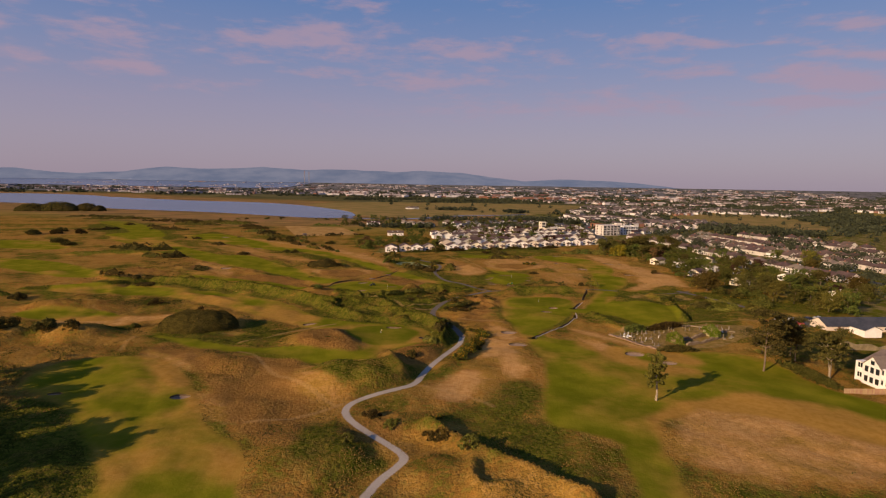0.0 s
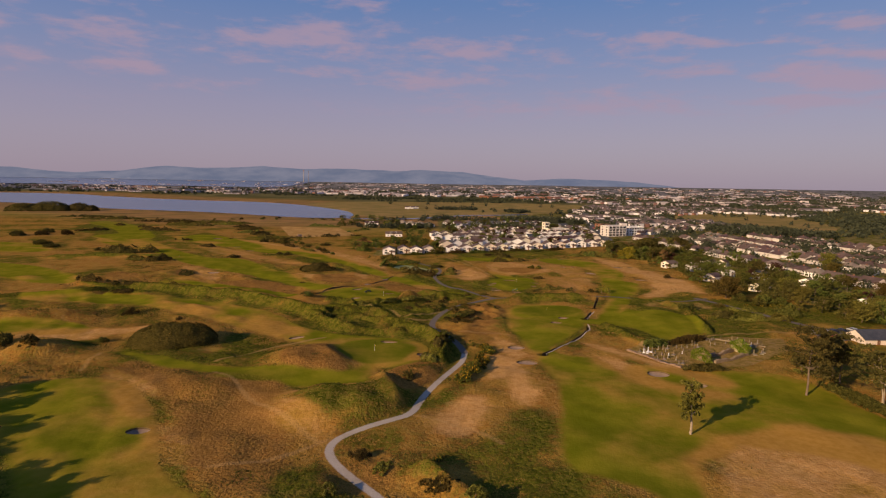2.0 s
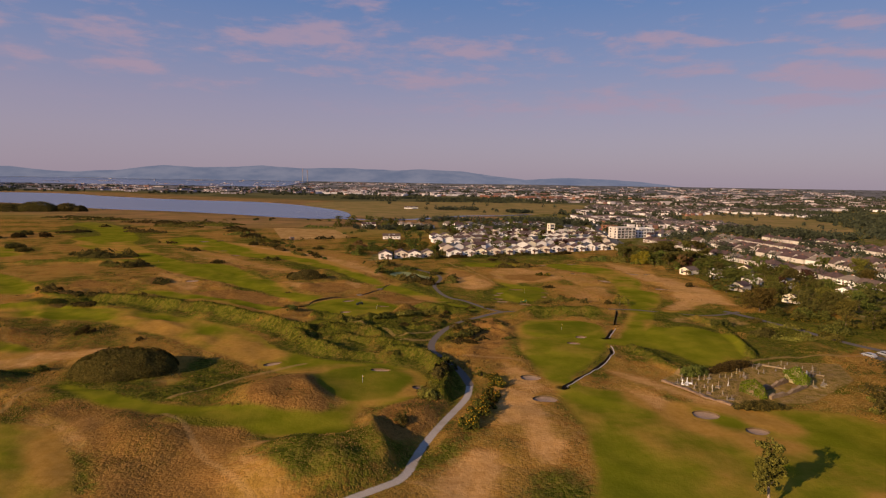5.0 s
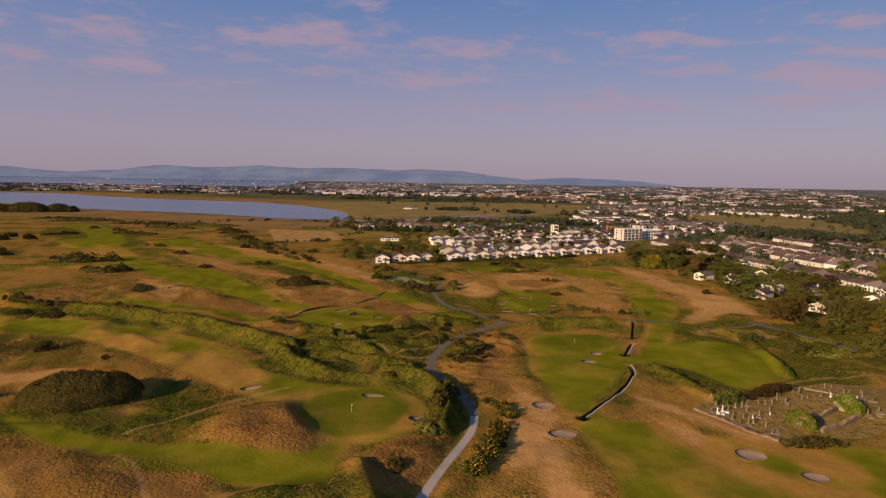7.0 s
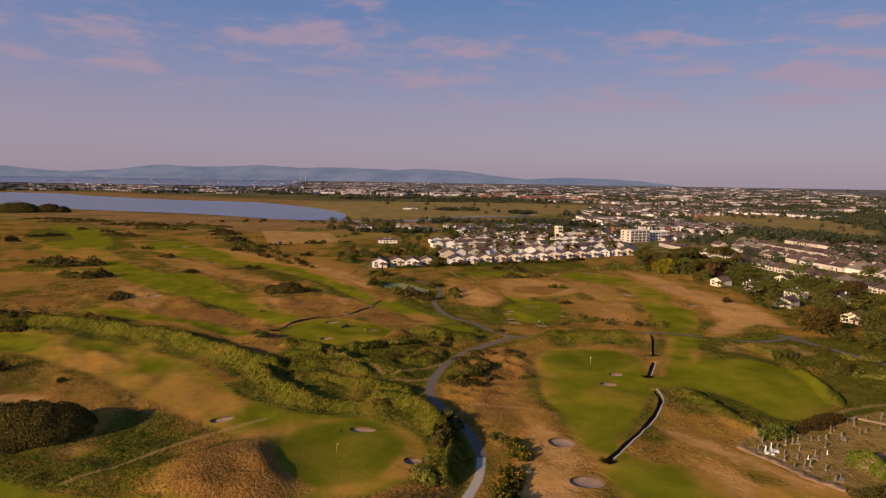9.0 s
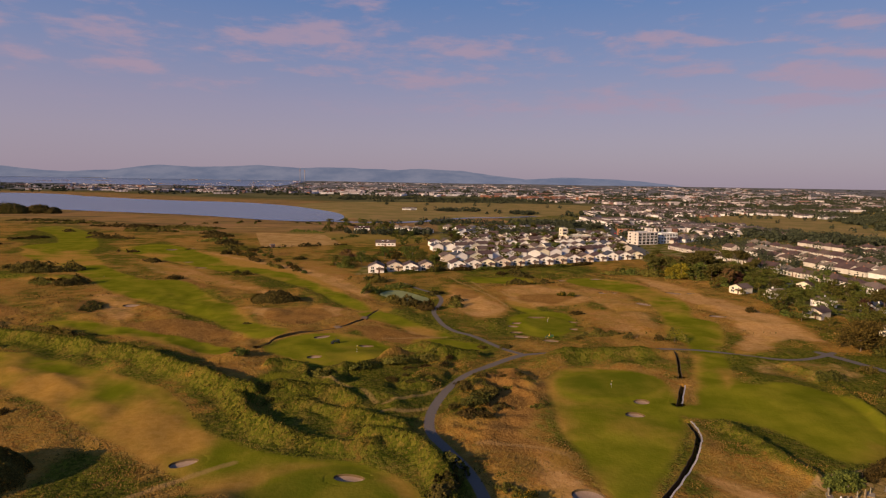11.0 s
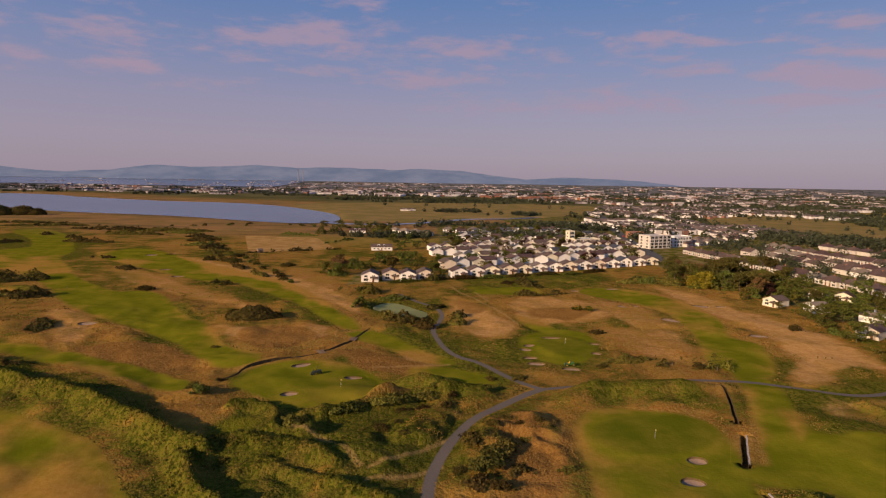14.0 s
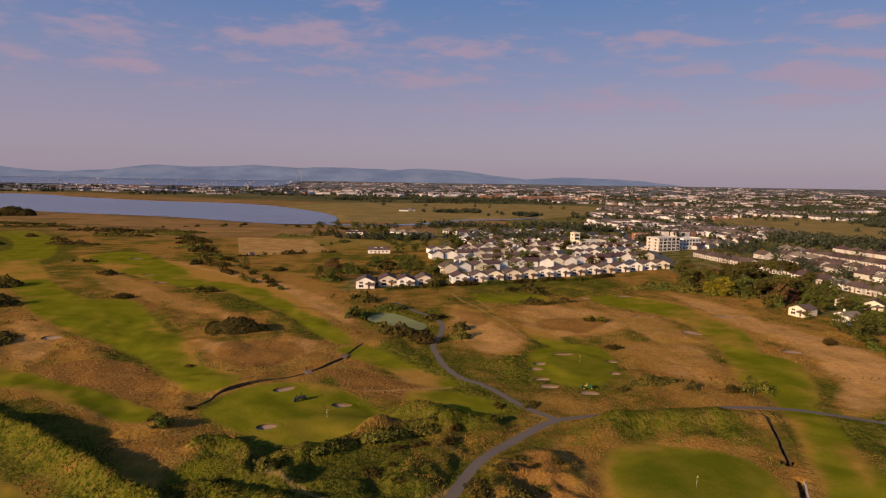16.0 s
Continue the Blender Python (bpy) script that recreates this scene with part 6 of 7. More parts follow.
def street(a, b, gap, turn_extra, group, mix=(0, 0, 1, 2)):
    """A row of semi-detached pairs from a to b."""
    a, b = np.array(a, float), np.array(b, float)
    n = int(np.linalg.norm(b - a) / gap)
    turn = math.degrees(math.atan2(*(b - a)[::-1])) + turn_extra
    for i in range(n):
        if RNG.uniform() < 0.04:
            continue
        p = a + (b - a) * (i + 0.5) / n + RNG.uniform(-0.6, 0.6, 2)
        first_or_copy(PAIRS[int(RNG.choice(mix))], p[0], p[1], turn + RNG.uniform(-1.5, 1.5), group)


street((221, 642), (257, 350), 12.8, 0, "long terrace of semi-detached pairs")
street((268, 640), (297, 392), 13.6, 180, "inner terrace of semi-detached pairs", (0, 2, 1))
street((292, 650), (318, 400), 13.4, 180, "second terrace of semi-detached pairs")
street((318, 690), (346, 430), 13.8, 0, "third terrace of semi-detached pairs")
street((368, 690), (388, 480), 14.5, 180, "fourth terrace of semi-detached pairs")
street((236, 690), (330, 760), 18.0, 0, "crossing row of semi-detached pairs")
street((250, 720), (345, 792), 18.0, 180, "crossing row of semi-detached pairs")
street((400, 700), (416, 540), 18.0, 0, "eastern row of semi-detached pairs")
street((-40, 806), (6, 771), 13.0, 0, "row of pale houses by the creek", (1, 1, 0))
street((18, 822), (120, 824), 13.4, 0, "row of pale houses by the creek", (1, 1, 0))
# detached houses between the trees on the links' eastern edge
for k, x, y, turn in [(1, 167, 427, -64), (2, 178, 414, 100), (1, 169, 369, -58), (1, 207, 455, -50), (1, 214, 445, -50), (2, 189, 484, 30), (3, 206, 384, -70), (1, 182, 342, -60),
                      (2, 190, 395, 20), (2, 222, 361, -60), (2, 256, 405, -60), (2, 210, 300, -60)]:
    home = first_or_copy(ESTATE[k], x, y, turn, "detached houses along the links")
    home.scale = (0.8, 0.8, 0.8)


def bungalow(label):
    root = tagged(new("bungalow"), label, "house")
    part("wall", gable_walls(bmesh.new(), 17, 8, 2.9, 5.0, "x"), RENDER_WHITE, root)
    part("roof", gable_roof(bmesh.new(), 17, 8, 2.92, 5.02, along="x"), TILES_BROWN, root)
    for x in (-6, -3, 3, 6):
        window(root, x, -4, 0.9, 1.6, 1.2)
    door = part("door", boxed((-0.5, -4.05, 0, 0.5, -3.97, 2.1)), DOOR_PAINT, root)
    part("door_handle", boxed((0.34, -4.1, 1.0, 0.4, -4.05, 1.12)), PAINT_WHITE, door)
    for x in (-2.5, 2.0):
        dm = part("dormer", boxed((x - 0.9, -2.9, 3.4, x + 0.9, -0.6, 4.7)), RENDER_WHITE, root)
        part("pane", boxed((x - 0.7, -2.93, 3.7, x + 0.7, -2.88, 4.5)), GLASS_M, dm)
    return root


bw = bungalow("white bungalow with two dormers standing alone in a field")
bw.matrix_basis = pose(-36, 638, ground_at(-36, 638), 0, 0, 6)
for x, y, t in [(-74, 794, 10), (-41, 1290, 0), (-30, 1300, 10)]:
    copy_thing(bw, pose(x, y, ground_at(x, y), 0, 0, t))


def block(name, label, w, d, storeys, wall_mat, cols, gap=3.1, parapet=0.8, base=0.0):
    """A flat-roofed block with a grid of windows on its front and west side."""
    root = tagged(new(name), label, "building")
    top = storeys * gap
    part("wall", boxed((-w / 2, -d / 2, -0.5, w / 2, d / 2, top)), wall_mat, root)
    part("roof", boxed((-w / 2 + 0.3, -d / 2 + 0.3, top + 0.004, w / 2 - 0.3, d / 2 - 0.3, top + 0.15)), TIN, root)
    part("parapet", boxed((-w / 2 - 0.1, -d / 2 - 0.1, top + 0.004, w / 2 + 0.1, -d / 2 + 0.25, top + parapet), (-w / 2 - 0.1, d / 2 - 0.25, top + 0.004, w / 2 + 0.1, d / 2 + 0.1, top + parapet),
                          (-w / 2 - 0.1, -d / 2 + 0.25, top + 0.004, -w / 2 + 0.25, d / 2 - 0.25, top + parapet), (w / 2 - 0.25, -d / 2 + 0.25, top + 0.004, w / 2 + 0.1, d / 2 - 0.25, top + parapet)), wall_mat, root)
    for r in range(storeys):
        for c in range(cols):
            window(root, -w / 2 + w * (c + 0.5) / cols, -d / 2, r * gap + 0.55, w / cols * 0.74, 2.2)
        for c in range(max(1, int(d / 6))):
            window(root, -w / 2, -d / 2 + d * (c + 0.5) / max(1, int(d / 6)), r * gap + 0.8, 2.2, 1.7, "w")
    return root


def put_at(ob, x, y, turn):
    ob.matrix_basis = pose(x, y, ground_at(x, y), 0, 0, turn)
    return ob


put_at(block("apartment_block", "pale four-storey apartment block above the shops", 25, 14, 4, RENDER_GREY, 5, 2.8), 208, 682, 24)
put_at(block("apartment_block", "lower three-storey wing of pale apartments", 22, 12, 3, RENDER_WHITE, 6), 236, 698, 24)
put_at(block("shop_building", "cream flat-roofed building with a stair tower", 26, 14, 2, RENDER_CREAM, 5), 146, 694, 20)
put_at(block("tower", "square cream stair tower", 6, 6, 4, RENDER_CREAM, 1), 135, 700, 20)
put_at(block("shop_building", "red-brick shop building with a flat roof", 16, 10, 2, BRICK_RED, 4), 224, 778, 20)
put_at(block("shop_building", "white flat-roofed shop building beside the road", 22, 10, 2, RENDER_GREY, 6), 216, 922, 12)
put_at(block("shop_building", "white flat-roofed shop building beside the road", 24, 14, 2, RENDER_WHITE, 5), 176, 900, 12)


def strip_road(name, pts, half, lift, mat, label):
    p = smooth_line(pts, 2)
    g = np.gradient(p, axis=0)
    nrm = np.stack([-g[:, 1], g[:, 0]], 1) / np.linalg.norm(g, axis=1)[:, None] * half
    v = [(x, y, ground_at(x, y) + lift) for s in (1, -1) for x, y in p + s * nrm]
    n = len(p)
    f = [(i + n, i + 1 + n, i + 1, i) for i in range(n - 1)]
    return tagged(new(name, mesh_from(name, v, f, mat)), label, "road", kind="structure")


strip_road("road", [(172, 590), (185, 617), (196, 695), (219, 806), (258, 976), (311, 1181), (345, 1320)], 5.5, 0.12, ASPHALT, "straight tarred main road through the suburb")
for k, off in enumerate([16, 72, 128, 184, 242]):
    strip_road("road", [(16, 484 + LONG[1] * (53 + LONG[1] * off) / LONG[0] + LONG[0] * off), (90 - LONG[1] * off * 0.6, 559 + LONG[0] * off * 0.95), (170 - LONG[1] * off + 20, 598 + LONG[0] * off)], 2.8, 0.1, ASPHALT, "narrow estate street between the house rows")
strip_road("road", [(247, 640), (262, 500), (279, 350)], 3.2, 0.1, ASPHALT, "residential street between two terraces")
strip_road("road", [(304, 660), (331, 420)], 3.2, 0.1, ASPHALT, "residential street between two terraces")
strip_road("pavement_car_park", [(150, 246), (168, 248), (180, 243)], 8.0, 0.08, ASPHALT, "tarred car park beside the clubhouse")


# ---- the distant suburb, its trees and stacks ----
def far_houses(name, count, zone, seed, label, big=0.03, scale=1.0, walls=None):
    """Many small far houses in one mesh: walls and pitched roofs."""
    rng = np.random.default_rng(seed)
    verts, faces, mats = [], [], []
    made = 0
    while made < count:
        x0, y0 = zone(rng)
        turn = rng.choice([0.2, 0.45, 1.4, 1.75]) + rng.uniform(-0.1, 0.1)
        for i in range(rng.integers(3, 11)):
            x, y = x0 + math.cos(turn) * 11 * i, y0 + math.sin(turn) * 11 * i
            if plan_at("tide", x, y) > -25 or plan_at("meadow", x, y) > -6:
                continue
            w, d, e, r = rng.uniform(7, 11), rng.uniform(7, 9), rng.uniform(4.6, 5.6), rng.uniform(6.8, 7.8)
            if rng.uniform() < big:
                w, d, e, r = rng.uniform(18, 40), rng.uniform(10, 16), rng.uniform(6, 10), 0
            w, d, e, r = w * scale, d * scale, e * scale, r * scale
            c, s = math.cos(turn), math.sin(turn)
            z = ground_at(x, y)
            ring = [(-w / 2, -d / 2), (w / 2, -d / 2), (w / 2, d / 2), (-w / 2, d / 2)]
            k = len(verts)
            for h in (z - 1, z + e):
                verts += [(x + a * c - b * s, y + a * s + b * c, h) for a, b in ring]
            faces += [(k, k + 1, k + 5, k + 4), (k + 1, k + 2, k + 6, k + 5), (k + 2, k + 3, k + 7, k + 6), (k + 3, k, k + 4, k + 7)]
            mats += [0] * 4
            if r:
                verts += [(x + a * c - b * s, y + a * s + b * c, z + r) for a, b in ((-w * 0.42, 0), (w * 0.42, 0))]
                verts += [verts[k + 4 + q] for q in range(4)]
                t = k + 10
                faces += [(t, t + 1, k + 9, k + 8), (t + 2, t + 3, k + 8, k + 9), (t + 1, t + 2, k + 9), (t + 3, t, k + 8)]
                mats += [1] * 4
            else:
                faces += [(k + 4, k + 5, k + 6, k + 7)]
                mats += [0]
            made += 1
    me = mesh_from(name, verts, faces, [walls or (CITY_WALL if name.startswith("city") else FAR_WALL), FAR_ROOF])
    me.polygons.foreach_set("material_index", mats)
    return tagged(new(name, me), label, "houses", kind="stuff")


FAR_WALL, _k = material("far_house_walls")
_i = _k.put("ShaderNodeNewGeometry").outputs["Random Per Island"]
finish(_k, _k.mix(_k.step(_i, 0.84, 0.88), _k.mix(_i, (0.52, 0.47, 0.47), (0.84, 0.79, 0.79)), (0.26, 0.13, 0.09)), 0.9)
# the far walls again, dimmed to mauve so the colour carries haze
CITY_WALL, _k = material("hazed_city_walls")
_i = _k.put("ShaderNodeNewGeometry").outputs["Random Per Island"]
finish(_k, _k.mix(_k.step(_i, 0.74, 0.8), _k.mix(_i, (0.30, 0.26, 0.27), (0.70, 0.63, 0.63)), (0.22, 0.12, 0.10)), 0.9)
FAR_ROOF, _k = material("far_house_roofs")
_i = _k.put("ShaderNodeNewGeometry").outputs["Random Per Island"]
finish(_k, _k.mix(_i, (0.060, 0.052, 0.055), (0.15, 0.105, 0.095)), 0.9)
far_houses("suburb_houses", 1150, lambda r: (r.uniform(290, 760), r.uniform(1150, 1560)), 5, "white-walled terraces of a further suburb", 0.0, 0.78)
far_houses("suburb_houses", 150, lambda r: (r.uniform(235, 440), r.uniform(740, 1020)), 6, "mixed houses beyond the shops", 0.0)
far_houses("city_houses", 1500, lambda r: (r.uniform(350, 2100), r.uniform(1700, 2500)), 7, "hazy spread of distant city housing")
far_houses("city_blocks", 330, lambda r: (r.uniform(-500, 1300), r.uniform(2350, 2900)), 17, "pale and red-brick apartment blocks in the distance", 0.4)
far_houses("city_houses", 700, lambda r: (r.uniform(-2600, 0), r.uniform(2250, 3300)), 8, "distant houses along the far shore")
far_houses("city_houses", 1500, lambda r: (r.uniform(-2400, 2600), r.uniform(2700, 4280)), 9, "faint city blocks under the hills", 0.15, 0.6)
far_houses("city_houses", 1500, lambda r: (r.uniform(-1200, 2600), r.uniform(2700, 4280)), 19, "faint city blocks under the hills", 0.15, 0.6)
far_houses("city_blocks", 110, lambda r: (r.uniform(200, 860), r.uniform(2230, 2400)), 20, "long red-brick apartment blocks in the distance", 0.8, 0.8, BRICK_RED)
far_houses("city_blocks", 70, lambda r: (r.uniform(-500, 200), r.uniform(2350, 2520)), 21, "pale apartment blocks in the distance", 0.7, 0.8, FAR_WALL)
far_houses("suburb_houses", 50, lambda r: (r.uniform(900, 1150), r.uniform(1430, 1560)), 10, "long pale buildings among far trees")


def far_trees(name, count, zone, seed, label, size=2.6, per=16, low=2.6, high=5.0):
    rng = np.random.default_rng(seed)
    c, rad = [], []
    while len(c) < count:
        x, y = zone(rng)
        for _ in range(rng.integers(2, 9)):
            a, b = x + rng.normal() * 16, y + rng.normal() * 9
            if plan_at("tide", a, b) < -12 and (plan_at("meadow", a, b) < -3 or rng.uniform() < 0.05):
                r = rng.uniform(low, high)
                c.append((a, b, ground_at(a, b) + r * 0.8))
                rad.append(r)
    me = quads_mesh(name, leaf_faces(c, rad, int(per * 1.5), size * 0.9, rng, 0.95), FAR_LEAF, 3)
    return tagged(new(name, me), label, "trees", kind="stuff")


# leaf green dulled by a slight haze tint put into the colour
FAR_LEAF = leafy("hazed_far_leaves", (0.028, 0.034, 0.022), (0.064, 0.070, 0.040), 0.0, 0.02)
far_trees("distant_trees", 1300, lambda r: (r.uniform(240, 900), r.uniform(700, 1600)), 11, "trees among the further suburb's houses", 1.9)
far_trees("distant_trees", 3200, lambda r: (r.uniform(600, 2300), r.uniform(1500, 2700)), 12, "dark woods on the flat country")
far_trees("distant_trees", 2600, lambda r: (r.uniform(-2900, 2600), r.uniform(2150, 3300)), 13, "belts of trees through the distant city", 2.6)
far_trees("distant_trees", 2600, lambda r: (r.uniform(-800, 3600), r.uniform(2500, 4250)), 23, "belts of trees through the distant city", 2.2, 10, 2.0, 3.6)
far_trees("distant_trees", 110, lambda r: (r.uniform(90, 140), r.uniform(742, 758)), 24, "dark tree belt behind the estate", 1.2, 40, 2.6, 5.0)
far_trees("distant_trees", 130, lambda r: (r.uniform(140, 205), r.uniform(862, 900)), 25, "tall trees behind the estate", 1.3, 40, 3.0, 6.0)
far_trees("distant_trees", 60, lambda r: (r.uniform(-70, 20), r.uniform(742, 764)), 22, "dark trees before the houses by the creek", 1.2, 36, 2.0, 4.0)
far_trees("distant_trees", 40, lambda r: (r.uniform(30, 95), r.uniform(1248, 1290)), 26, "trees on the marsh", 1.5, 30, 2.6, 5.0)
far_trees("distant_trees", 30, lambda r: (r.uniform(146, 190), r.uniform(1180, 1210)), 27, "trees on the marsh", 1.5, 30, 2.6, 5.0)
far_trees("distant_trees", 260, lambda r: (r.uniform(388, 460), r.uniform(680, 820)), 28, "tree belt beside the eastern meadow", 1.3, 34, 3.0, 6.0)
far_trees("distant_trees", 700, lambda r: (r.uniform(640, 1500), r.uniform(1000, 1700)), 29, "woodland beyond the eastern meadow", 2.0)
far_trees("distant_trees", 700, lambda r: (r.uniform(300, 1300), r.uniform(480, 1250)), 14, "tree belts round the eastern fields", 1.8)
far_trees("distant_trees", 700, lambda r: (r.uniform(-260, 900), r.uniform(1830, 2060)), 18, "dark belt of trees beyond the flats", 2.4)
far_trees("distant_trees", 60, lambda r: (r.uniform(-120, 330), 1500 + r.uniform(-40, 260)), 15, "scattered trees on the marsh's far side", 2.2)
far_trees("distant_trees", 130, lambda r: (r.uniform(-60, 260), r.uniform(860, 960)), 16, "trees behind the estate", 1.6)


for k, (x0, y0, x1, y1, count) in enumerate([(258, 280, 284, 420, 70), (246, 420, 262, 620, 60), (330, 430, 366, 660, 70), (300, 330, 430, 470, 80), (130, 700, 190, 860, 70), (250, 640, 330, 720, 50),
                                             (60, 760, 140, 900, 36), (330, 460, 440, 640, 60)]):
    far_trees("garden_trees", count, lambda r: (r.uniform(x0, x1), r.uniform(y0, y1)), 30 + k, "green garden trees between suburban houses", 0.7, 60, 2.2, 5.2)


def stack(x, y, high, low=4.6):
    root = tagged(new("chimney_stack"), "tall striped power-station chimney on the skyline", "chimney", "power-station chimneys")
    part("shaft", tube(bmesh.new(), (0, 0, -4), (0, 0, high), low / 2, low / 2.6, 16), FAR_STACK, root)
    for k in (0.80, 0.92):
        part("band", tube(bmesh.new(), (0, 0, high * k), (0, 0, high * (k + 0.05)), low / 2.15, low / 2.2, 16), BRICK_RED, root, "red painted band")
    return put_at(root, x, y, 0)


FAR_STACK = plain("pale_concrete", (0.22, 0.20, 0.21), (0.28, 0.25, 0.26), 0.1, 0.9)
stack(-904, 4335, 90)
stack(-871, 4335, 82)

# ---- estate trees between the rows ----
for k, off in enumerate([12, 46, 74, 106, 134, 166, 198, 230, 262]):
    for _ in range(22):
        s = RNG.uniform((60 + LONG[1] * off) / LONG[0] if k else 30, 300)
        x, y = -37 + LONG[0] * s - LONG[1] * off, 484 + LONG[1] * s + LONG[0] * off
        if x < 180 + (y - 617) * 0.2 - 14:
            plant(BROAD[int(RNG.choice([0, 2, 2, 3, 1]))], x, y, None, RNG.uniform(0.5, 0.9), group="garden trees in the estate")


# ---- ditches with upright sides ----
def ditch_side(pts, side, rim, mat, name, label, lift=0.05, half=0.55):
    """One upright side of a ditch: its face, a rim of that width, and turf sloping away behind."""
    p = smooth_line(pts, 2)
    p = np.array([p[i] + (p[i + 1] - p[i]) * t for i in range(len(p) - 1) for t in (0, 0.5)] + [p[-1]])
    g = np.gradient(p, axis=0)
    nrm = np.stack([-g[:, 1], g[:, 0]], 1) / np.linalg.norm(g, axis=1)[:, None] * side
    n = len(p)

    def strip(what, rows, surface, parent=None):
        v, f = [], []
        for off, low in rows:
            for k, ((x, y), (c, d)) in enumerate(zip(p, nrm)):
                o = off + (0.06 * math.sin(k * 1.9) + 0.05 * math.sin(k * 0.83 + side) if 0 < off < 2 else 0)
                v.append((x + c * o, y + d * o, ground_at(x + c * 2.4, y + d * 2.4, BASE) + low))
        for r in range(len(rows) - 1):
            for k in range(n - 1):
                q = (r * n + k, r * n + k + 1, (r + 1) * n + k + 1, (r + 1) * n + k)
                f.append(q if side < 0 else q[::-1])
        me = mesh_from(what, v, f, surface)
        if surface is TURF:
            for key in LAYERS:
                me.attributes.new(key, "FLOAT", "POINT").data.foreach_set("value", [-14.0 if key == "ditch" else ground_at(q[0], q[1], PLAN[key]) for q in v])
        ob = new(what, me)
        if parent:
            ob.parent = parent
        return ob

    root = tagged(strip(name, [(half + 0.04, lift - 0.22), (half, lift), (half + 0.02 + rim, lift + 0.01), (half + 0.04 + rim, -0.35)], mat), label, "ditch", kind="structure")
    # dark turf colour on the face deepens the ditch's shade, below stone too
    strip("ditch_face", [(half + 0.06, -2.3), (half + 0.05, lift - 0.2)], FACE_TURF, root)
    strip("turf_edge", [(half + rim, lift - 0.03), (1.6, lift), (2.6, 0.03), (3.3, -0.12)], TURF, root)
    return root


for pts in DITCHES[:2]:
    ditch_side(pts, -1, 0.30, CONCRETE, "ditch_wall", "pale stone wall along a deep ditch", 0.18)
    ditch_side(pts, 1, 0.05, FACE_TURF, "ditch_bank", "dark upright turf bank of a deep ditch")
for pts in DITCHES[2:]:
    ditch_side(pts, -1, 0.08, FACE_TURF, "ditch_bank", "dark upright turf bank of a narrow ditch", 0.05, 0.42)
    ditch_side(pts, 1, 0.08, FACE_TURF, "ditch_bank", "dark upright turf bank of a narrow ditch", 0.05, 0.42)


# ---- bunkers: a turf lip, a steep built face and a bowl of sand ----
def make_bunker(x, y, rx, ry, turn, seed):
    rng = np.random.default_rng(seed)
    root = tagged(new("bunker"), "sand bunker with a steep dark turf face", "bunker", "bunkers on the links", "structure")
    n = 40
    ang = np.arange(n) * 2 * math.pi / n
    wob = 1 + 0.05 * np.sin(2 * ang + rng.uniform(0, 6)) + 0.035 * np.sin(3 * ang + rng.uniform(0, 6))
    c, s = math.cos(turn), math.sin(turn)

    def ring(grow, low):
        out = []
        for a, k in zip(ang, wob):
            px, py = (rx * k + grow) * math.cos(a), (ry * k + grow) * math.sin(a)
            wx, wy = x + px * c - py * s, y + px * s + py * c
            out.append((wx, wy, ground_at(wx, wy, BASE) + low))
        return out

    def band(name, rings, mat, close=False):
        v = [p for r in rings for p in r]
        f = [(k * n + i, k * n + (i + 1) % n, (k + 1) * n + (i + 1) % n, (k + 1) * n + i) for k in range(len(rings) - 1) for i in range(n)]
        if close:
            v.append((x, y, min(p[2] for p in rings[-1]) - 0.05))
            f += [((len(rings) - 1) * n + i, (len(rings) - 1) * n + (i + 1) % n, len(v) - 1) for i in range(n)]
        me = mesh_from(name, v, f, mat, True)
        if mat is TURF:
            for key in LAYERS:
                put = me.attributes.new(key, "FLOAT", "POINT").data
                put.foreach_set("value", [-14.0 if key == "sand" else ground_at(p[0], p[1], PLAN[key]) for p in v])
        part(name, me, None, root)

    band("turf_lip", [ring(2.1, -0.015), ring(1.6, 0.004), ring(0.9, 0.010), ring(0.25, 0.012), ring(0.0, 0.0)], TURF)
    band("turf_face", [ring(0.0, 0.0), ring(-0.10, -0.35), ring(-0.18, -0.75)], FACE_TURF)
    band("sand", [ring(-0.14, -0.38), ring(-0.45 * min(rx, ry) * 0.8, -0.62)], SAND, True)
    return root


SAND = plain("bunker_sand", (0.20, 0.135, 0.095), (0.29, 0.205, 0.150), 2.0, 0.95, 0.3, 0.04)
for k, b in enumerate(BUNKERS):
    make_bunker(b[0], b[1], b[2] * 0.9, b[3] * 0.92, b[4], k)


# ---- flags stand on the greens ----
def flag(x, y, turn):
    root = tagged(new("flagstick"), "golf flagstick with a small yellow flag", "flag", "flags on the greens")
    part("pole", tube(bmesh.new(), (0, 0, -0.2), (0, 0, 2.2), 0.018, 0.012, 8), PAINT_WHITE, root)
    bm = bmesh.new()
    n = 7
    lo = [bm.verts.new((0.02 + 0.5 * i / n, 0.05 * math.sin(i * 1.1), 1.78 - 0.02 * i)) for i in range(n)]
    hi = [bm.verts.new((0.02 + 0.5 * i / n, 0.05 * math.sin(i * 1.1 + 0.4), 2.14 - 0.03 * i)) for i in range(n)]
    for i in range(n - 1):
        bm.faces.new((lo[i], lo[i + 1], hi[i + 1], hi[i]))
    part("cloth", bm, MACHINE_YELLOW, root, "yellow cloth flag")
    return stand(root, x, y, turn)


for x, y in [(52, 281), (-18, 219), (-22, 311), (50, 358)]:
    flag(x, y, 30)


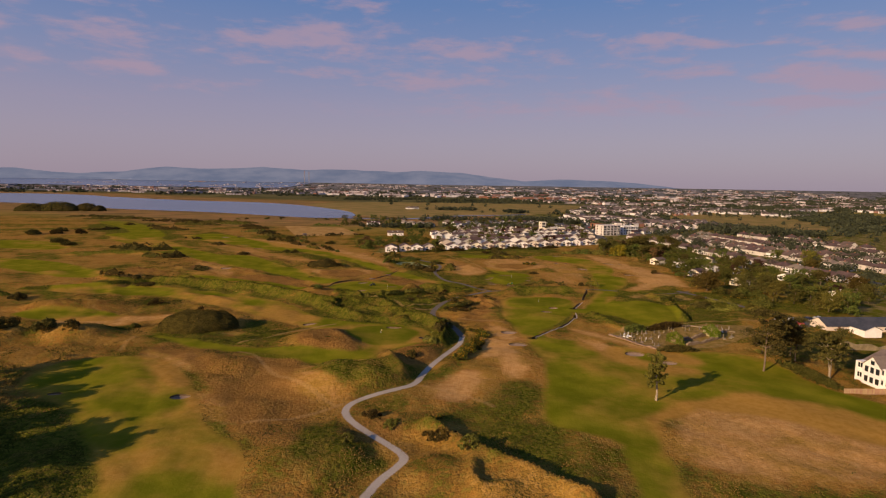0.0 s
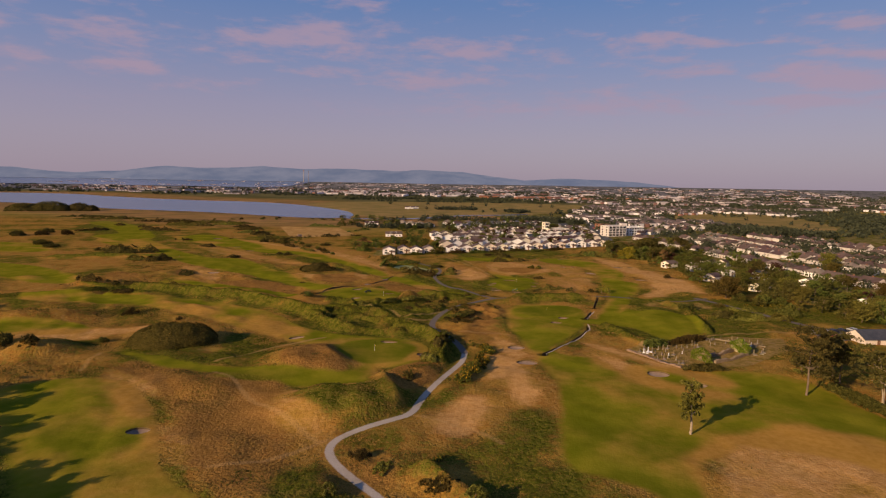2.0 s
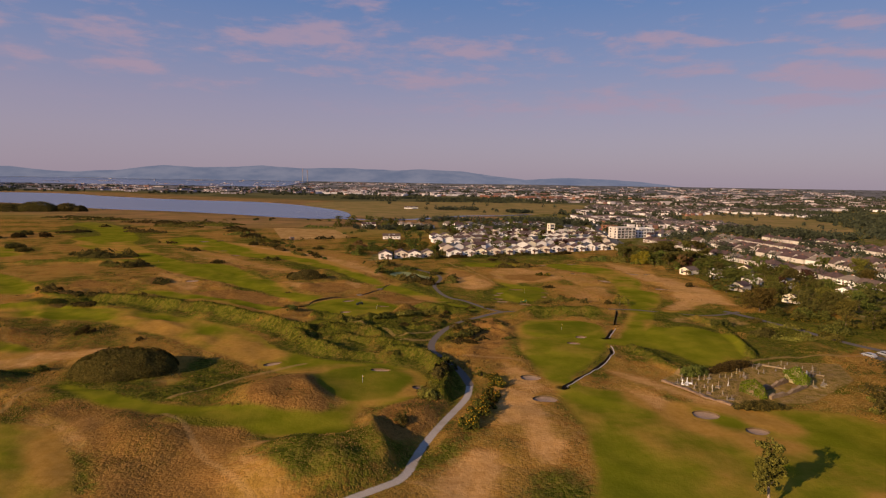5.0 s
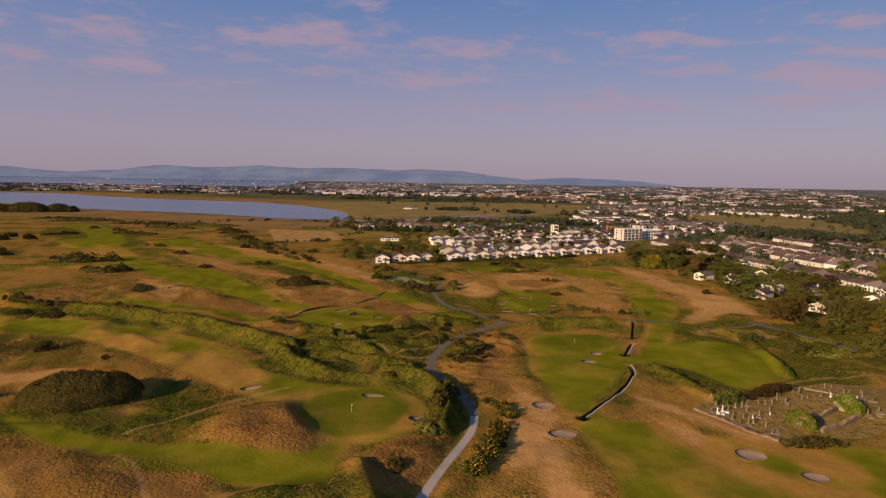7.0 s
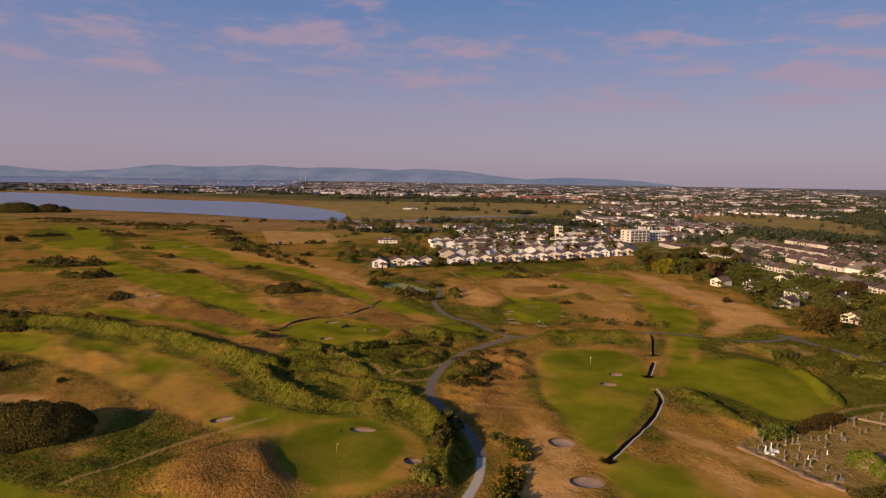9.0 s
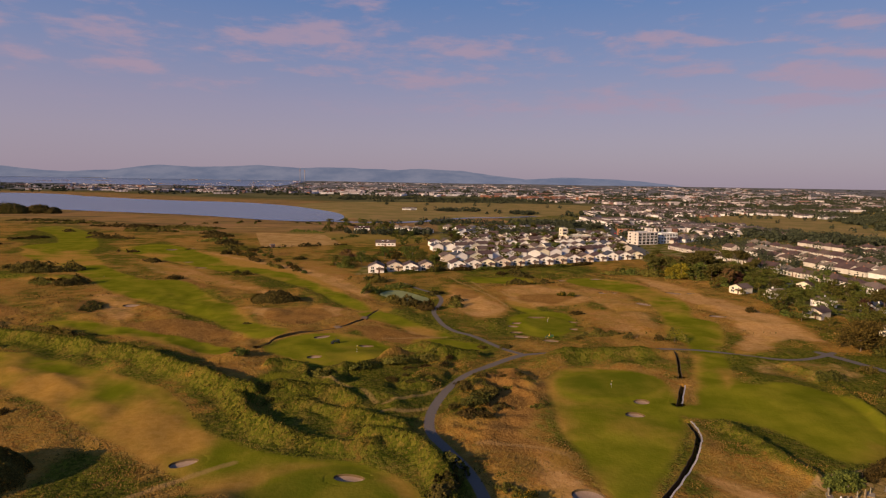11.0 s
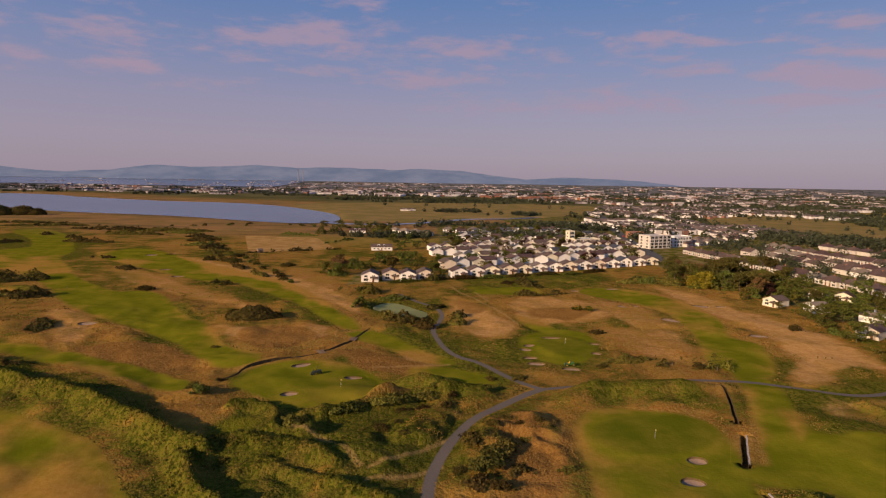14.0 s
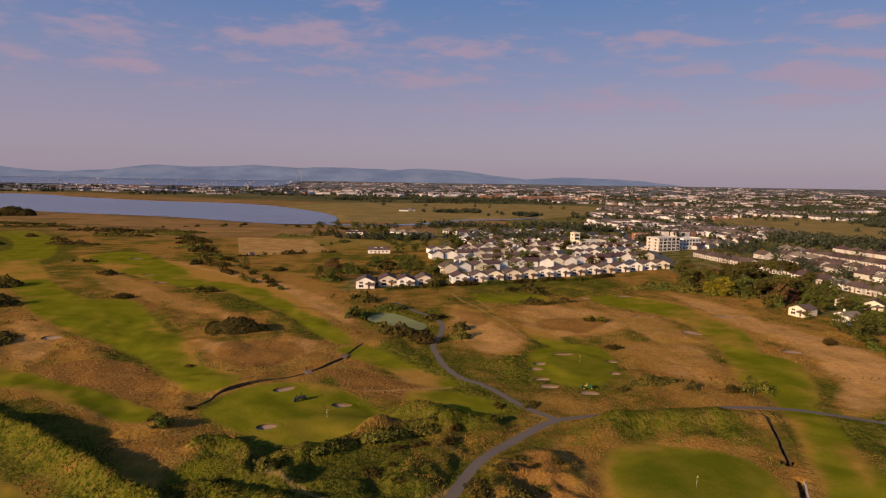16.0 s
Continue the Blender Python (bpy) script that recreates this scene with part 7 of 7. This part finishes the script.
def mower(x, y, turn, label, paint, padding):
    """A ride-on greens mower: chassis, hood, seat, wheels and cutting reels."""
    root = tagged(new("ride_on_mower"), label, "mower", "greens mowers")
    b = boxed((-0.55, -0.9, 0.45, 0.55, 0.9, 0.75))
    bmesh.ops.bevel(b, geom=b.edges[:], offset=0.06, segments=2, affect="EDGES")
    part("chassis", b, paint, root)
    b = boxed((-0.45, -1.35, 0.6, 0.45, -0.4, 1.15))
    bmesh.ops.bevel(b, geom=b.edges[:], offset=0.12, segments=2, affect="EDGES")
    part("hood", b, paint, root)
    b = boxed((-0.28, 0.0, 0.78, 0.28, 0.5, 0.92), (-0.28, -0.12, 0.78, 0.28, 0.02, 1.4))
    part("seat", b, padding, root)
    part("roll_bar", tube(tube(tube(bmesh.new(), (-0.45, -0.3, 0.7), (-0.45, -0.3, 1.9), 0.04, 0.04), (0.45, -0.3, 0.7), (0.45, -0.3, 1.9), 0.04, 0.04), (-0.47, -0.3, 1.9), (0.47, -0.3, 1.9), 0.04, 0.04), RUBBER, root)
    part("steering_wheel", tube(bmesh.new(), (0, 0.75, 1.15), (0, 0.71, 1.19), 0.2, 0.2, 14), RUBBER, root)
    for wx, wy, r in ((-0.75, 0.7, 0.32), (0.75, 0.7, 0.32), (0.0, -1.25, 0.28)):
        wheel = part("wheel", tube(tube(bmesh.new(), (wx - 0.14, wy, r), (wx + 0.14, wy, r), r, r, 14), (wx + 0.14, wy, r), (wx - 0.14, wy, r), r, r, 14), RUBBER, root, "black turf tyre")
        part("rim", tube(tube(bmesh.new(), (wx - 0.15, wy, r), (wx + 0.16, wy, r), r * 0.5, r * 0.5, 10), (wx + 0.16, wy, r), (wx - 0.16, wy, r), r * 0.5, r * 0.5, 10), padding, wheel)
    for cx in (-0.75, 0, 0.75):
        part("cutting_reel", tube(bmesh.new(), (cx - 0.34, 1.25, 0.22), (cx + 0.34, 1.25, 0.22), 0.17, 0.17, 12), paint, root)
    return stand(root, x, y, turn, 1.1)


mower(-31, 324, 100, "dark ride-on mower working beside a green", MACHINE_DARK, RUBBER)
mower(46, 335, 80, "green and yellow ride-on mower near a bunker", MACHINE_GREEN, MACHINE_YELLOW)


def footbridge(x, y, turn):
    root = tagged(new("footbridge"), "short plank footbridge across the ditch", "bridge", "footbridges")
    for i in range(9):
        part("plank", boxed((-1.2 + i * 0.27, -1.9, 0.0, -0.96 + i * 0.27, 1.9, 0.09)), OLD_BOARDS, root)
    for s in (-1.15, 1.1):
        part("beam", boxed((s, -2.0, -0.2, s + 0.12, 2.0, -0.004)), OLD_BOARDS, root)
    ob = stand(root, x, y, turn)
    ob.location.z = 0.35
    return ob


footbridge(-33.5, 346, 30)
footbridge(-25, 362, -10)


# ---- the graveyard ----
def headstone(kind):
    names = {0: "rounded grey granite headstone on a plinth", 1: "weathered stone cross on a stepped base", 2: "white marble headstone on a plinth", 3: "tall narrow stone pillar on a grave", 4: "square-topped dark granite headstone"}
    mat = {0: GRANITE, 1: STONE, 2: MARBLE, 3: STONE, 4: GRANITE}[kind]
    root = tagged(new("headstone"), names[kind], "gravestone", "headstones in the graveyard")
    part("plinth", boxed((-0.55, -0.25, -0.3, 0.55, 0.25, 0.22)), mat, root)
    bm = bmesh.new()
    if kind in (0, 2):
        n, w, h = 9, 0.42, 1.05
        ring = [(-w, 0.2), (w, 0.2)] + [(w * math.cos(math.pi * i / n), h + 0.35 * math.sin(math.pi * i / n)) for i in range(n + 1)]
        a = [bm.verts.new((x, -0.09, z)) for x, z in ring]
        b = [bm.verts.new((x, 0.09, z)) for x, z in ring]
        bm.faces.new(a)
        bm.faces.new(b[::-1])
        for i in range(len(ring)):
            j = (i + 1) % len(ring)
            bm.faces.new((a[j], a[i], b[i], b[j]))
    elif kind == 1:
        pts = [(-0.12, 0.2), (0.12, 0.2), (0.12, 1.1), (0.42, 1.1), (0.42, 1.36), (0.12, 1.36), (0.12, 1.8), (-0.12, 1.8), (-0.12, 1.36), (-0.42, 1.36), (-0.42, 1.1), (-0.12, 1.1)]
        a = [bm.verts.new((x, -0.09, z)) for x, z in pts]
        b = [bm.verts.new((x, 0.09, z)) for x, z in pts]
        bm.faces.new(a)
        bm.faces.new(b[::-1])
        for i in range(len(pts)):
            j = (i + 1) % len(pts)
            bm.faces.new((a[j], a[i], b[i], b[j]))
    elif kind == 3:
        tube(bm, (0, 0, 0.2), (0, 0, 1.7), 0.24, 0.14, 4)
        tube(bm, (0, 0, 1.68), (0, 0, 1.95), 0.2, 0.01, 4)
    else:
        box(bm, -0.42, -0.1, 0.21, 0.42, 0.1, 1.15)
        bmesh.ops.bevel(bm, geom=bm.edges[:], offset=0.03, segments=1, affect="EDGES")
    part("cross" if kind == 1 else "slab", bm, mat, root)
    return root


STONES = [headstone(k) for k in range(5)]
kerb = tagged(new("grave_kerb"), "low stone kerb round a gravelled grave", "grave", "grave plots")
part("surround", boxed((-0.6, 0, -0.2, -0.48, 2.1, 0.16), (0.48, 0, -0.2, 0.6, 2.1, 0.16), (-0.48, 1.98, -0.2, 0.48, 2.1, 0.16)), STONE, kerb)
part("gravel_bed", boxed((-0.476, 0.004, -0.2, 0.476, 1.976, 0.07)), GRANITE, kerb)
seen = set()
spots = []
for r in range(11):
    for c in range(22):
        a, b = 68 + c * 2.3 + RNG.uniform(-0.8, 0.8) + r * 0.8, 206 + r * 3.1 + c * 0.7 + RNG.uniform(-0.6, 0.6)
        if plan_at("graves", a, b) > 1.2 and RNG.uniform() < 0.55 and not (85 < a < 109 and abs(b - 215.5 - (a - 96) * 0.45) < 4.5):
            spots.append((a, b))
for a, b in spots:
    kind = int(RNG.choice([0, 0, 4, 4, 1, 3, 2], p=[0.24, 0.2, 0.16, 0.12, 0.14, 0.1, 0.04]))
    turn = 62 + RNG.uniform(-10, 10)
    s = RNG.uniform(0.6, 1.0)
    if kind in seen:
        plant(STONES[kind], a, b, turn, s)
    else:
        seen.add(kind)
        stand(STONES[kind], a, b, turn, s)
    if RNG.uniform() < 0.3:
        if "kerb" in seen:
            plant(kerb, a + 0.2, b + 0.1, turn - 90 + 180, 1.0)
        else:
            seen.add("kerb")
            stand(kerb, a + 0.2, b + 0.1, turn + 90)
for a, b in [(109, 231), (114, 228), (73, 220.6), (75, 222.0)]:
    plant(STONES[2], a, b, 62, 0.95)
for a, b in [(73.2, 219.4), (74.9, 220.6)]:
    root = tagged(new("grave_slab"), "low white stone slab over a grave plot", "grave", "grave plots")
    part("slab", boxed((-0.5, -0.9, -0.3, 0.5, 0.9, 0.3)), MARBLE, root)
    part("border", boxed((-0.7, -1.1, -0.3, 0.7, 1.1, 0.12)), GRANITE, root)
    stand(root, a, b, 62)


def ivy_gable(x, y, turn, w, h, label):
    """A roofless church gable, wrapped in ivy."""
    root = tagged(new("ruined_gable"), label, "ruin", "ruined chapel")
    bm = bmesh.new()
    pts = [(-w / 2, -0.4), (w / 2, -0.4), (w / 2, h * 0.55), (w * 0.2, h * 0.85), (0, h), (-w * 0.2, h * 0.84), (-w / 2, h * 0.5)]
    a = [bm.verts.new((p, -0.4, z)) for p, z in pts]
    b = [bm.verts.new((p, 0.4, z)) for p, z in pts]
    bm.faces.new(a)
    bm.faces.new(b[::-1])
    for i in range(len(pts)):
        j = (i + 1) % len(pts)
        bm.faces.new((a[j], a[i], b[i], b[j]))
    part("wall", bm, STONE, root)
    rng = np.random.default_rng(int(x))
    c = [(rng.uniform(-w / 2, w / 2), rng.uniform(-0.5, 0.5), rng.uniform(0.2, h * 0.95)) for _ in range(120)]
    c = [p for p in c if p[2] < h - abs(p[0]) * h * 0.8 / w]
    part("ivy", quads_mesh("ivy", leaf_faces(c, np.full(len(c), 0.75), 70, 0.18, rng, 1.0), IVY, 3), None, root, "bright green ivy covering the wall")
    return stand(root, x, y, turn)


IVY = leafy("ivy_leaves", (0.05, 0.075, 0.008), (0.15, 0.18, 0.018), 0.2)
ivy_gable(89, 212.5, 115, 6.5, 4.2, "ivy-covered gable of a ruined chapel")
ivy_gable(106, 220.5, 115, 6.5, 4.6, "tall ivy-covered gable of a ruined chapel")


def stone_wall(pts, high, thick, label, name="boundary_wall"):
    p = np.array([np.array(a) + (np.array(b) - np.array(a)) * t for a, b in zip(pts[:-1], pts[1:]) for t in np.linspace(0, 1, 7)[:-1]] + [np.array(pts[-1])], float)
    g = np.gradient(p, axis=0)
    nrm = np.stack([-g[:, 1], g[:, 0]], 1) / np.linalg.norm(g, axis=1)[:, None] * thick / 2
    v, f = [], []
    for k, ((x, y), (a, b)) in enumerate(zip(p, nrm)):
        z, h = ground_at(x, y), high * (1 + 0.3 * math.sin(k * 2.1) + 0.25 * math.sin(k * 0.9))
        v += [(x - a, y - b, z - 0.4), (x - a, y - b, z + h), (x + a, y + b, z + h), (x + a, y + b, z - 0.4)]
    n = len(p)
    for k in range(n - 1):
        f += [(k * 4 + q4, k * 4 + (q4 + 1) % 4, k * 4 + 4 + (q4 + 1) % 4, k * 4 + 4 + q4) for q4 in range(4)]
    f += [(0, 1, 2, 3), (n * 4 - 1, n * 4 - 2, n * 4 - 3, n * 4 - 4)]
    return tagged(new(name, mesh_from(name, v, f, STONE)), label, "wall", kind="structure")


stone_wall([(68, 222.5), (70.5, 218), (73, 213.5), (74.5, 209), (79, 204.5)], 0.5, 0.9, "low tumbled stone wall round the graveyard")
stone_wall([(100, 238.5), (106, 239), (112, 233), (118, 226)], 0.4, 0.6, "low stone wall behind the graves")
stone_wall([(90, 214.5), (99, 219), (105, 222.5)], 1.1, 0.8, "ruined chapel side wall")
stone_wall([(92, 209.5), (100, 213.5), (107, 217.5)], 0.9, 0.8, "ruined chapel side wall")
stone_wall([(146, 207), (165, 209.5), (186, 210)], 2.0, 0.4, "rubble wall beside the clubhouse yard")


# ---- clubhouse, hall, fence and cars on the eastern edge ----
def clubhouse():
    """A white two-storey clubhouse with an arcaded front facing west."""
    root = tagged(new("clubhouse"), "white two-storey clubhouse with an open arcaded front", "building")
    w, d, e, r = 30.0, 13.0, 5.6, 8.6
    part("wall", gable_walls(bmesh.new(), w, d, e, r, "x"), RENDER_WHITE, root)
    part("roof", gable_roof(bmesh.new(), w, d, e + 0.02, r + 0.02, along="x"), TILES_GREY, root)
    f = -d / 2
    for lvl in (0, 1):
        z = lvl * 2.9
        part("balcony_floor", boxed((-w / 2, f - 2.6, z + 2.6, w / 2, f, z + 2.85)), RENDER_WHITE, root)
        for i in range(13):
            x = -w / 2 + 0.3 + i * (w - 0.6) / 12
            part("pillar", boxed((x - 0.28, f - 2.6, z - (0.5 if not lvl else 0.05), x + 0.28, f - 2.05, z + 2.596)), RENDER_WHITE, root, "square white pillar")
            if i < 12:
                part("parapet", boxed((x + 0.284, f - 2.5, z, x + (w - 0.6) / 12 - 0.284, f - 2.3, z + 0.95)), RENDER_WHITE, root)
                window(root, x + 1.225, f - 2.36, z + 0.96, 1.84, 1.6)
    for gx in (-9.0, 6.0):
        g = part("gable", gable_walls(bmesh.new(), 6, 5, 5.7, 8.4), RENDER_WHITE, root)
        g.location = (gx, f - 0.2, 0.0)
        part("roof", gable_roof(bmesh.new(), 6, 5, 5.72, 8.42), TILES_GREY, g)
        for wx, wz in ((-1.9, 0.6), (0, 0.6), (1.9, 0.6), (-1.9, 3.5), (0, 3.5), (1.9, 3.5), (0, 6.0)):
            part("pane", boxed((wx - 0.6, -2.56, wz, wx + 0.6, -2.49, wz + (1.7 if wz < 5 else 1.2))), GLASS_M, g)
    return root


put_at(clubhouse(), 139, 162, -84)


def hall():
    root = tagged(new("club_hall"), "long low cream hall with a dark slate roof", "building")
    part("wall", gable_walls(bmesh.new(), 42, 10, 2.1, 4.6, "x"), RENDER_CREAM, root)
    part("roof", gable_roof(bmesh.new(), 42, 10, 2.12, 4.62, along="x"), SLATE, root)
    wing = part("wing", gable_walls(bmesh.new(), 7, 9, 2.4, 4.0), RENDER_WHITE, root)
    wing.location = (-8, -8.5, 0)
    part("roof", gable_roof(bmesh.new(), 7, 9, 2.42, 4.02), SLATE, wing)
    for x in (-14, -10, -6, -2, 2):
        window(root, x + 6, -5, 0.6, 1.6, 1.1)
    door = part("door", boxed((-16.4, -5.05, 0, -15.2, -4.97, 2.0)), DOOR_PAINT, root)
    part("door_handle", boxed((-15.4, -5.1, 1.0, -15.34, -5.05, 1.12)), PAINT_WHITE, door)
    return root


put_at(hall(), 180, 239, 2)

fence = tagged(new("board_fence"), "close-boarded timber fence beside the fairway", "fence")
for i in range(44):
    part("board", boxed((i * 0.28, 0, -0.3, i * 0.28 + 0.255, 0.03, 1.35)), TIMBER, fence)
for i in range(5):
    part("post", boxed((i * 3.05 - 0.06, 0.034, -0.4, i * 3.05 + 0.06, 0.16, 1.45)), TIMBER, fence)
for z in (0.3, 1.0):
    part("rail", boxed((0, 0.034, z, 12.3, 0.09, z + 0.1)), TIMBER, fence)
stand(fence, 116, 163, 0)


def car(paint, label):
    root = tagged(new("car"), label, "car", "parked cars")
    bm = bmesh.new()
    side_pts = [(-2.1, 0.35), (2.1, 0.35), (2.12, 0.72), (1.35, 0.86), (0.7, 1.38), (-1.2, 1.42), (-1.85, 0.95), (-2.12, 0.85)]
    a = [bm.verts.new((x, -0.84 + (0.14 if z > 1.2 else 0), z)) for x, z in side_pts]
    b = [bm.verts.new((x, 0.84 - (0.14 if z > 1.2 else 0), z)) for x, z in side_pts]
    bm.faces.new(a)
    bm.faces.new(b[::-1])
    for i in range(8):
        j = (i + 1) % 8
        bm.faces.new((a[j], a[i], b[i], b[j]))
    part("body", bm, paint, root)
    gm2 = bmesh.new()
    for s in (-1, 1):
        v = [gm2.verts.new((x, s * y, z)) for x, y, z in ((1.1, 0.835, 0.98), (-1.6, 0.835, 1.0), (-1.1, 0.735, 1.34), (0.62, 0.735, 1.32))]
        gm2.faces.new(v)
    part("side_windows", gm2, GLASS_M, root)
    v4 = bmesh.new()
    v4.faces.new([v4.verts.new(p) for p in ((1.3, -0.7, 0.92), (1.3, 0.7, 0.92), (0.75, 0.62, 1.36), (0.75, -0.62, 1.36))])
    part("windscreen", v4, GLASS_M, root)
    for x in (-1.3, 1.3):
        for y in (-0.78, 0.78):
            wh = part("wheel", tube(tube(bmesh.new(), (x, y - 0.1, 0.32), (x, y + 0.1, 0.32), 0.32, 0.32, 12), (x, y + 0.1, 0.32), (x, y - 0.1, 0.32), 0.32, 0.32, 12), RUBBER, root)
            part("rim", tube(tube(bmesh.new(), (x, y - 0.11, 0.32), (x, y + 0.12, 0.32), 0.18, 0.18, 10), (x, y + 0.12, 0.32), (x, y - 0.12, 0.32), 0.18, 0.18, 10), TIN, wh)
    return root


CARS = [car(plain("silver_car_paint", (0.42, 0.42, 0.43), (0.48, 0.48, 0.49), 1.0, 0.3, 0.0, 0.0, 0.4), "silver hatchback parked on tarmac"),
        car(plain("red_car_paint", (0.35, 0.03, 0.025), (0.4, 0.04, 0.03), 1.0, 0.3, 0.0, 0.0, 0.2), "red hatchback parked on tarmac"),
        car(plain("black_car_paint", (0.02, 0.02, 0.025), (0.03, 0.03, 0.035), 1.0, 0.25, 0.0, 0.0, 0.2), "black hatchback parked on tarmac"),
        car(plain("white_car_paint", (0.75, 0.75, 0.75), (0.8, 0.8, 0.8), 1.0, 0.3), "white hatchback parked on tarmac")]
spots = [(156, 251), (160, 252), (164, 252.5), (169, 253), (173, 250), (154, 243), (163, 244), (176, 243), (150, 250)]
for x, y in [(193, 650), (191, 672), (204, 730), (208, 745), (216, 790), (199, 700), (232, 860), (247, 925), (262, 990), (180, 640), (205, 700)]:
    spots.append((x, y))
for k in range(34):
    off = float(RNG.choice([16, 72, 128]))
    s = RNG.uniform((66 + LONG[1] * off) / LONG[0], 235)
    spots.append((-37 + LONG[0] * s - LONG[1] * off + 1, 486 + LONG[1] * s + LONG[0] * off))
for k, (x, y) in enumerate(spots):
    kind = int(RNG.integers(0, 4))
    turn = 100 + RNG.uniform(-8, 8) if k < 9 else (78 if k < 20 else ROW_TURN)
    ob = CARS[kind] if kind not in placed else copy_thing(CARS[kind], Matrix())
    placed[kind] = True
    ob.matrix_basis = pose(x, y, ground_at(x, y) + 0.13, 0, 0, turn)


def field_shed(x, y, turn):
    root = tagged(new("shed"), "small timber shed at the field's edge", "shed", "sheds by the fields")
    part("wall", gable_walls(bmesh.new(), 4, 3, 2.0, 2.9, "x"), TIMBER, root)
    part("roof", gable_roof(bmesh.new(), 4, 3, 2.02, 2.92, 0.2, 0.08, "x"), TILES_GREY, root)
    part("door", boxed((-0.4, -1.55, 0, 0.4, -1.5, 1.9)), DOOR_PAINT, root)
    return put_at(root, x, y, turn)


for x, y, t in [(-128, 612, 40)]:
    field_shed(x, y, t)

# ---- long grass on the dunes and rough ----
def grass(name, count, x0, x1, y0, y1, tall, wide, blades, mat, want, seed, label, crest=False):
    rng = np.random.default_rng(seed)
    x, y = rng.uniform(x0, x1, count), rng.uniform(y0, y1, count)
    i, j = np.searchsorted(XS, x).clip(1, len(XS) - 1), np.searchsorted(YS, y).clip(1, len(YS) - 1)
    bare = np.maximum.reduce([PLAN[k][j, i] + o for k, o in (("fair", 0.7), ("green", 1.0), ("sand", 0.8), ("track", 0.6), ("lane", 0.6), ("pool", 0.3), ("ditch", 0.3), ("graves", 0.6), ("foot", 0.3))])
    thin = 0.22 + 0.5 * value_noise(x, y, 5.0, 2) + 0.35 * value_noise(x, y, 17.0, 6)
    green = PLAN["lush"][j, i] * 0.9 - PLAN["dry"][j, i] * 0.3 + 0.9 * value_noise(x, y, 13.0, 8) + 0.5 * value_noise(x, y, 3.0, 3)
    keep = (bare < 0) & (rng.uniform(size=count) < thin + 0.45 - 1.1 * PLAN["dry"][j, i] - 0.5 * PLAN["heath"][j, i]) & ((green > 0.18) == want)
    if crest:
        green = PLAN["lush"][j, i] + 0.4 * value_noise(x, y, 13.0, 8)
        keep = (bare < 0) & (rng.uniform(size=count) < PLAN["crest"][j, i]) & ((green > 0.25) == want)
    x, y, i, j = x[keep], y[keep], i[keep], j[keep]
    fx, fy = (x - XS[i - 1]) / (XS[i] - XS[i - 1]), (y - YS[j - 1]) / (YS[j] - YS[j - 1])
    z = (HEIGHT[j - 1, i - 1] * (1 - fx) + HEIGHT[j - 1, i] * fx) * (1 - fy) + (HEIGHT[j, i - 1] * (1 - fx) + HEIGHT[j, i] * fx) * fy - 0.05
    n = len(x)
    size = tall * rng.uniform(0.5, 1.2, n) * (0.7 + 0.4 * value_noise(x, y, 9.0, 14))
    root = np.stack([x, y, z], 1)
    out = []
    for _ in range(blades):
        a, lean = rng.uniform(0, 6.283, n), rng.uniform(0.3, 0.9, n)
        d = np.stack([np.cos(a), np.sin(a), 0 * a], 1)
        s = np.stack([-np.sin(a), np.cos(a), 0 * a], 1) * wide * rng.uniform(0.6, 1.4, n)[:, None]
        foot = root + d * (0.12 * size)[:, None]
        tip = foot + d * (lean * size)[:, None] + np.stack([0 * a + 0.12 * size, 0.1 * size, size], 1)
        out.append(np.stack([foot - s, foot + s, tip], 1))
    tris = np.stack(out, 1).reshape(-1, 3)
    return tagged(new(name, quads_mesh(name, tris, mat, 3)), label, "grass", kind="stuff")


grass("dune_grass", 210000, -150, 150, 100, 215, 0.36, 0.075, 3, STRAW, False, 3, "straw-coloured marram grass on the dunes")
grass("rough_grass", 210000, -150, 150, 100, 215, 0.36, 0.075, 3, GREEN_GRASS, True, 4, "green tussocky grass in the rough")
grass("dune_grass", 210000, -170, 160, 215, 335, 0.40, 0.080, 3, STRAW, False, 5, "straw-coloured marram grass on the dunes")
grass("rough_grass", 210000, -170, 160, 215, 335, 0.40, 0.080, 3, GREEN_GRASS, True, 6, "green tussocky grass in the rough")
grass("dune_grass", 26000, -200, 180, 335, 480, 0.6, 0.18, 3, STRAW, False, 7, "straw-coloured rough grass")
grass("rough_grass", 26000, -200, 180, 335, 480, 0.6, 0.18, 3, GREEN_GRASS, True, 8, "green rough grass")
grass("dune_tussocks", 170000, -200, 130, 200, 345, 0.55, 0.06, 5, STRAW, False, 13, "straw-coloured tussocks along the dune crests", True)
grass("dune_tussocks", 170000, -200, 130, 200, 345, 0.55, 0.06, 5, GREEN_GRASS, True, 14, "green tussocks along the dune crests", True)
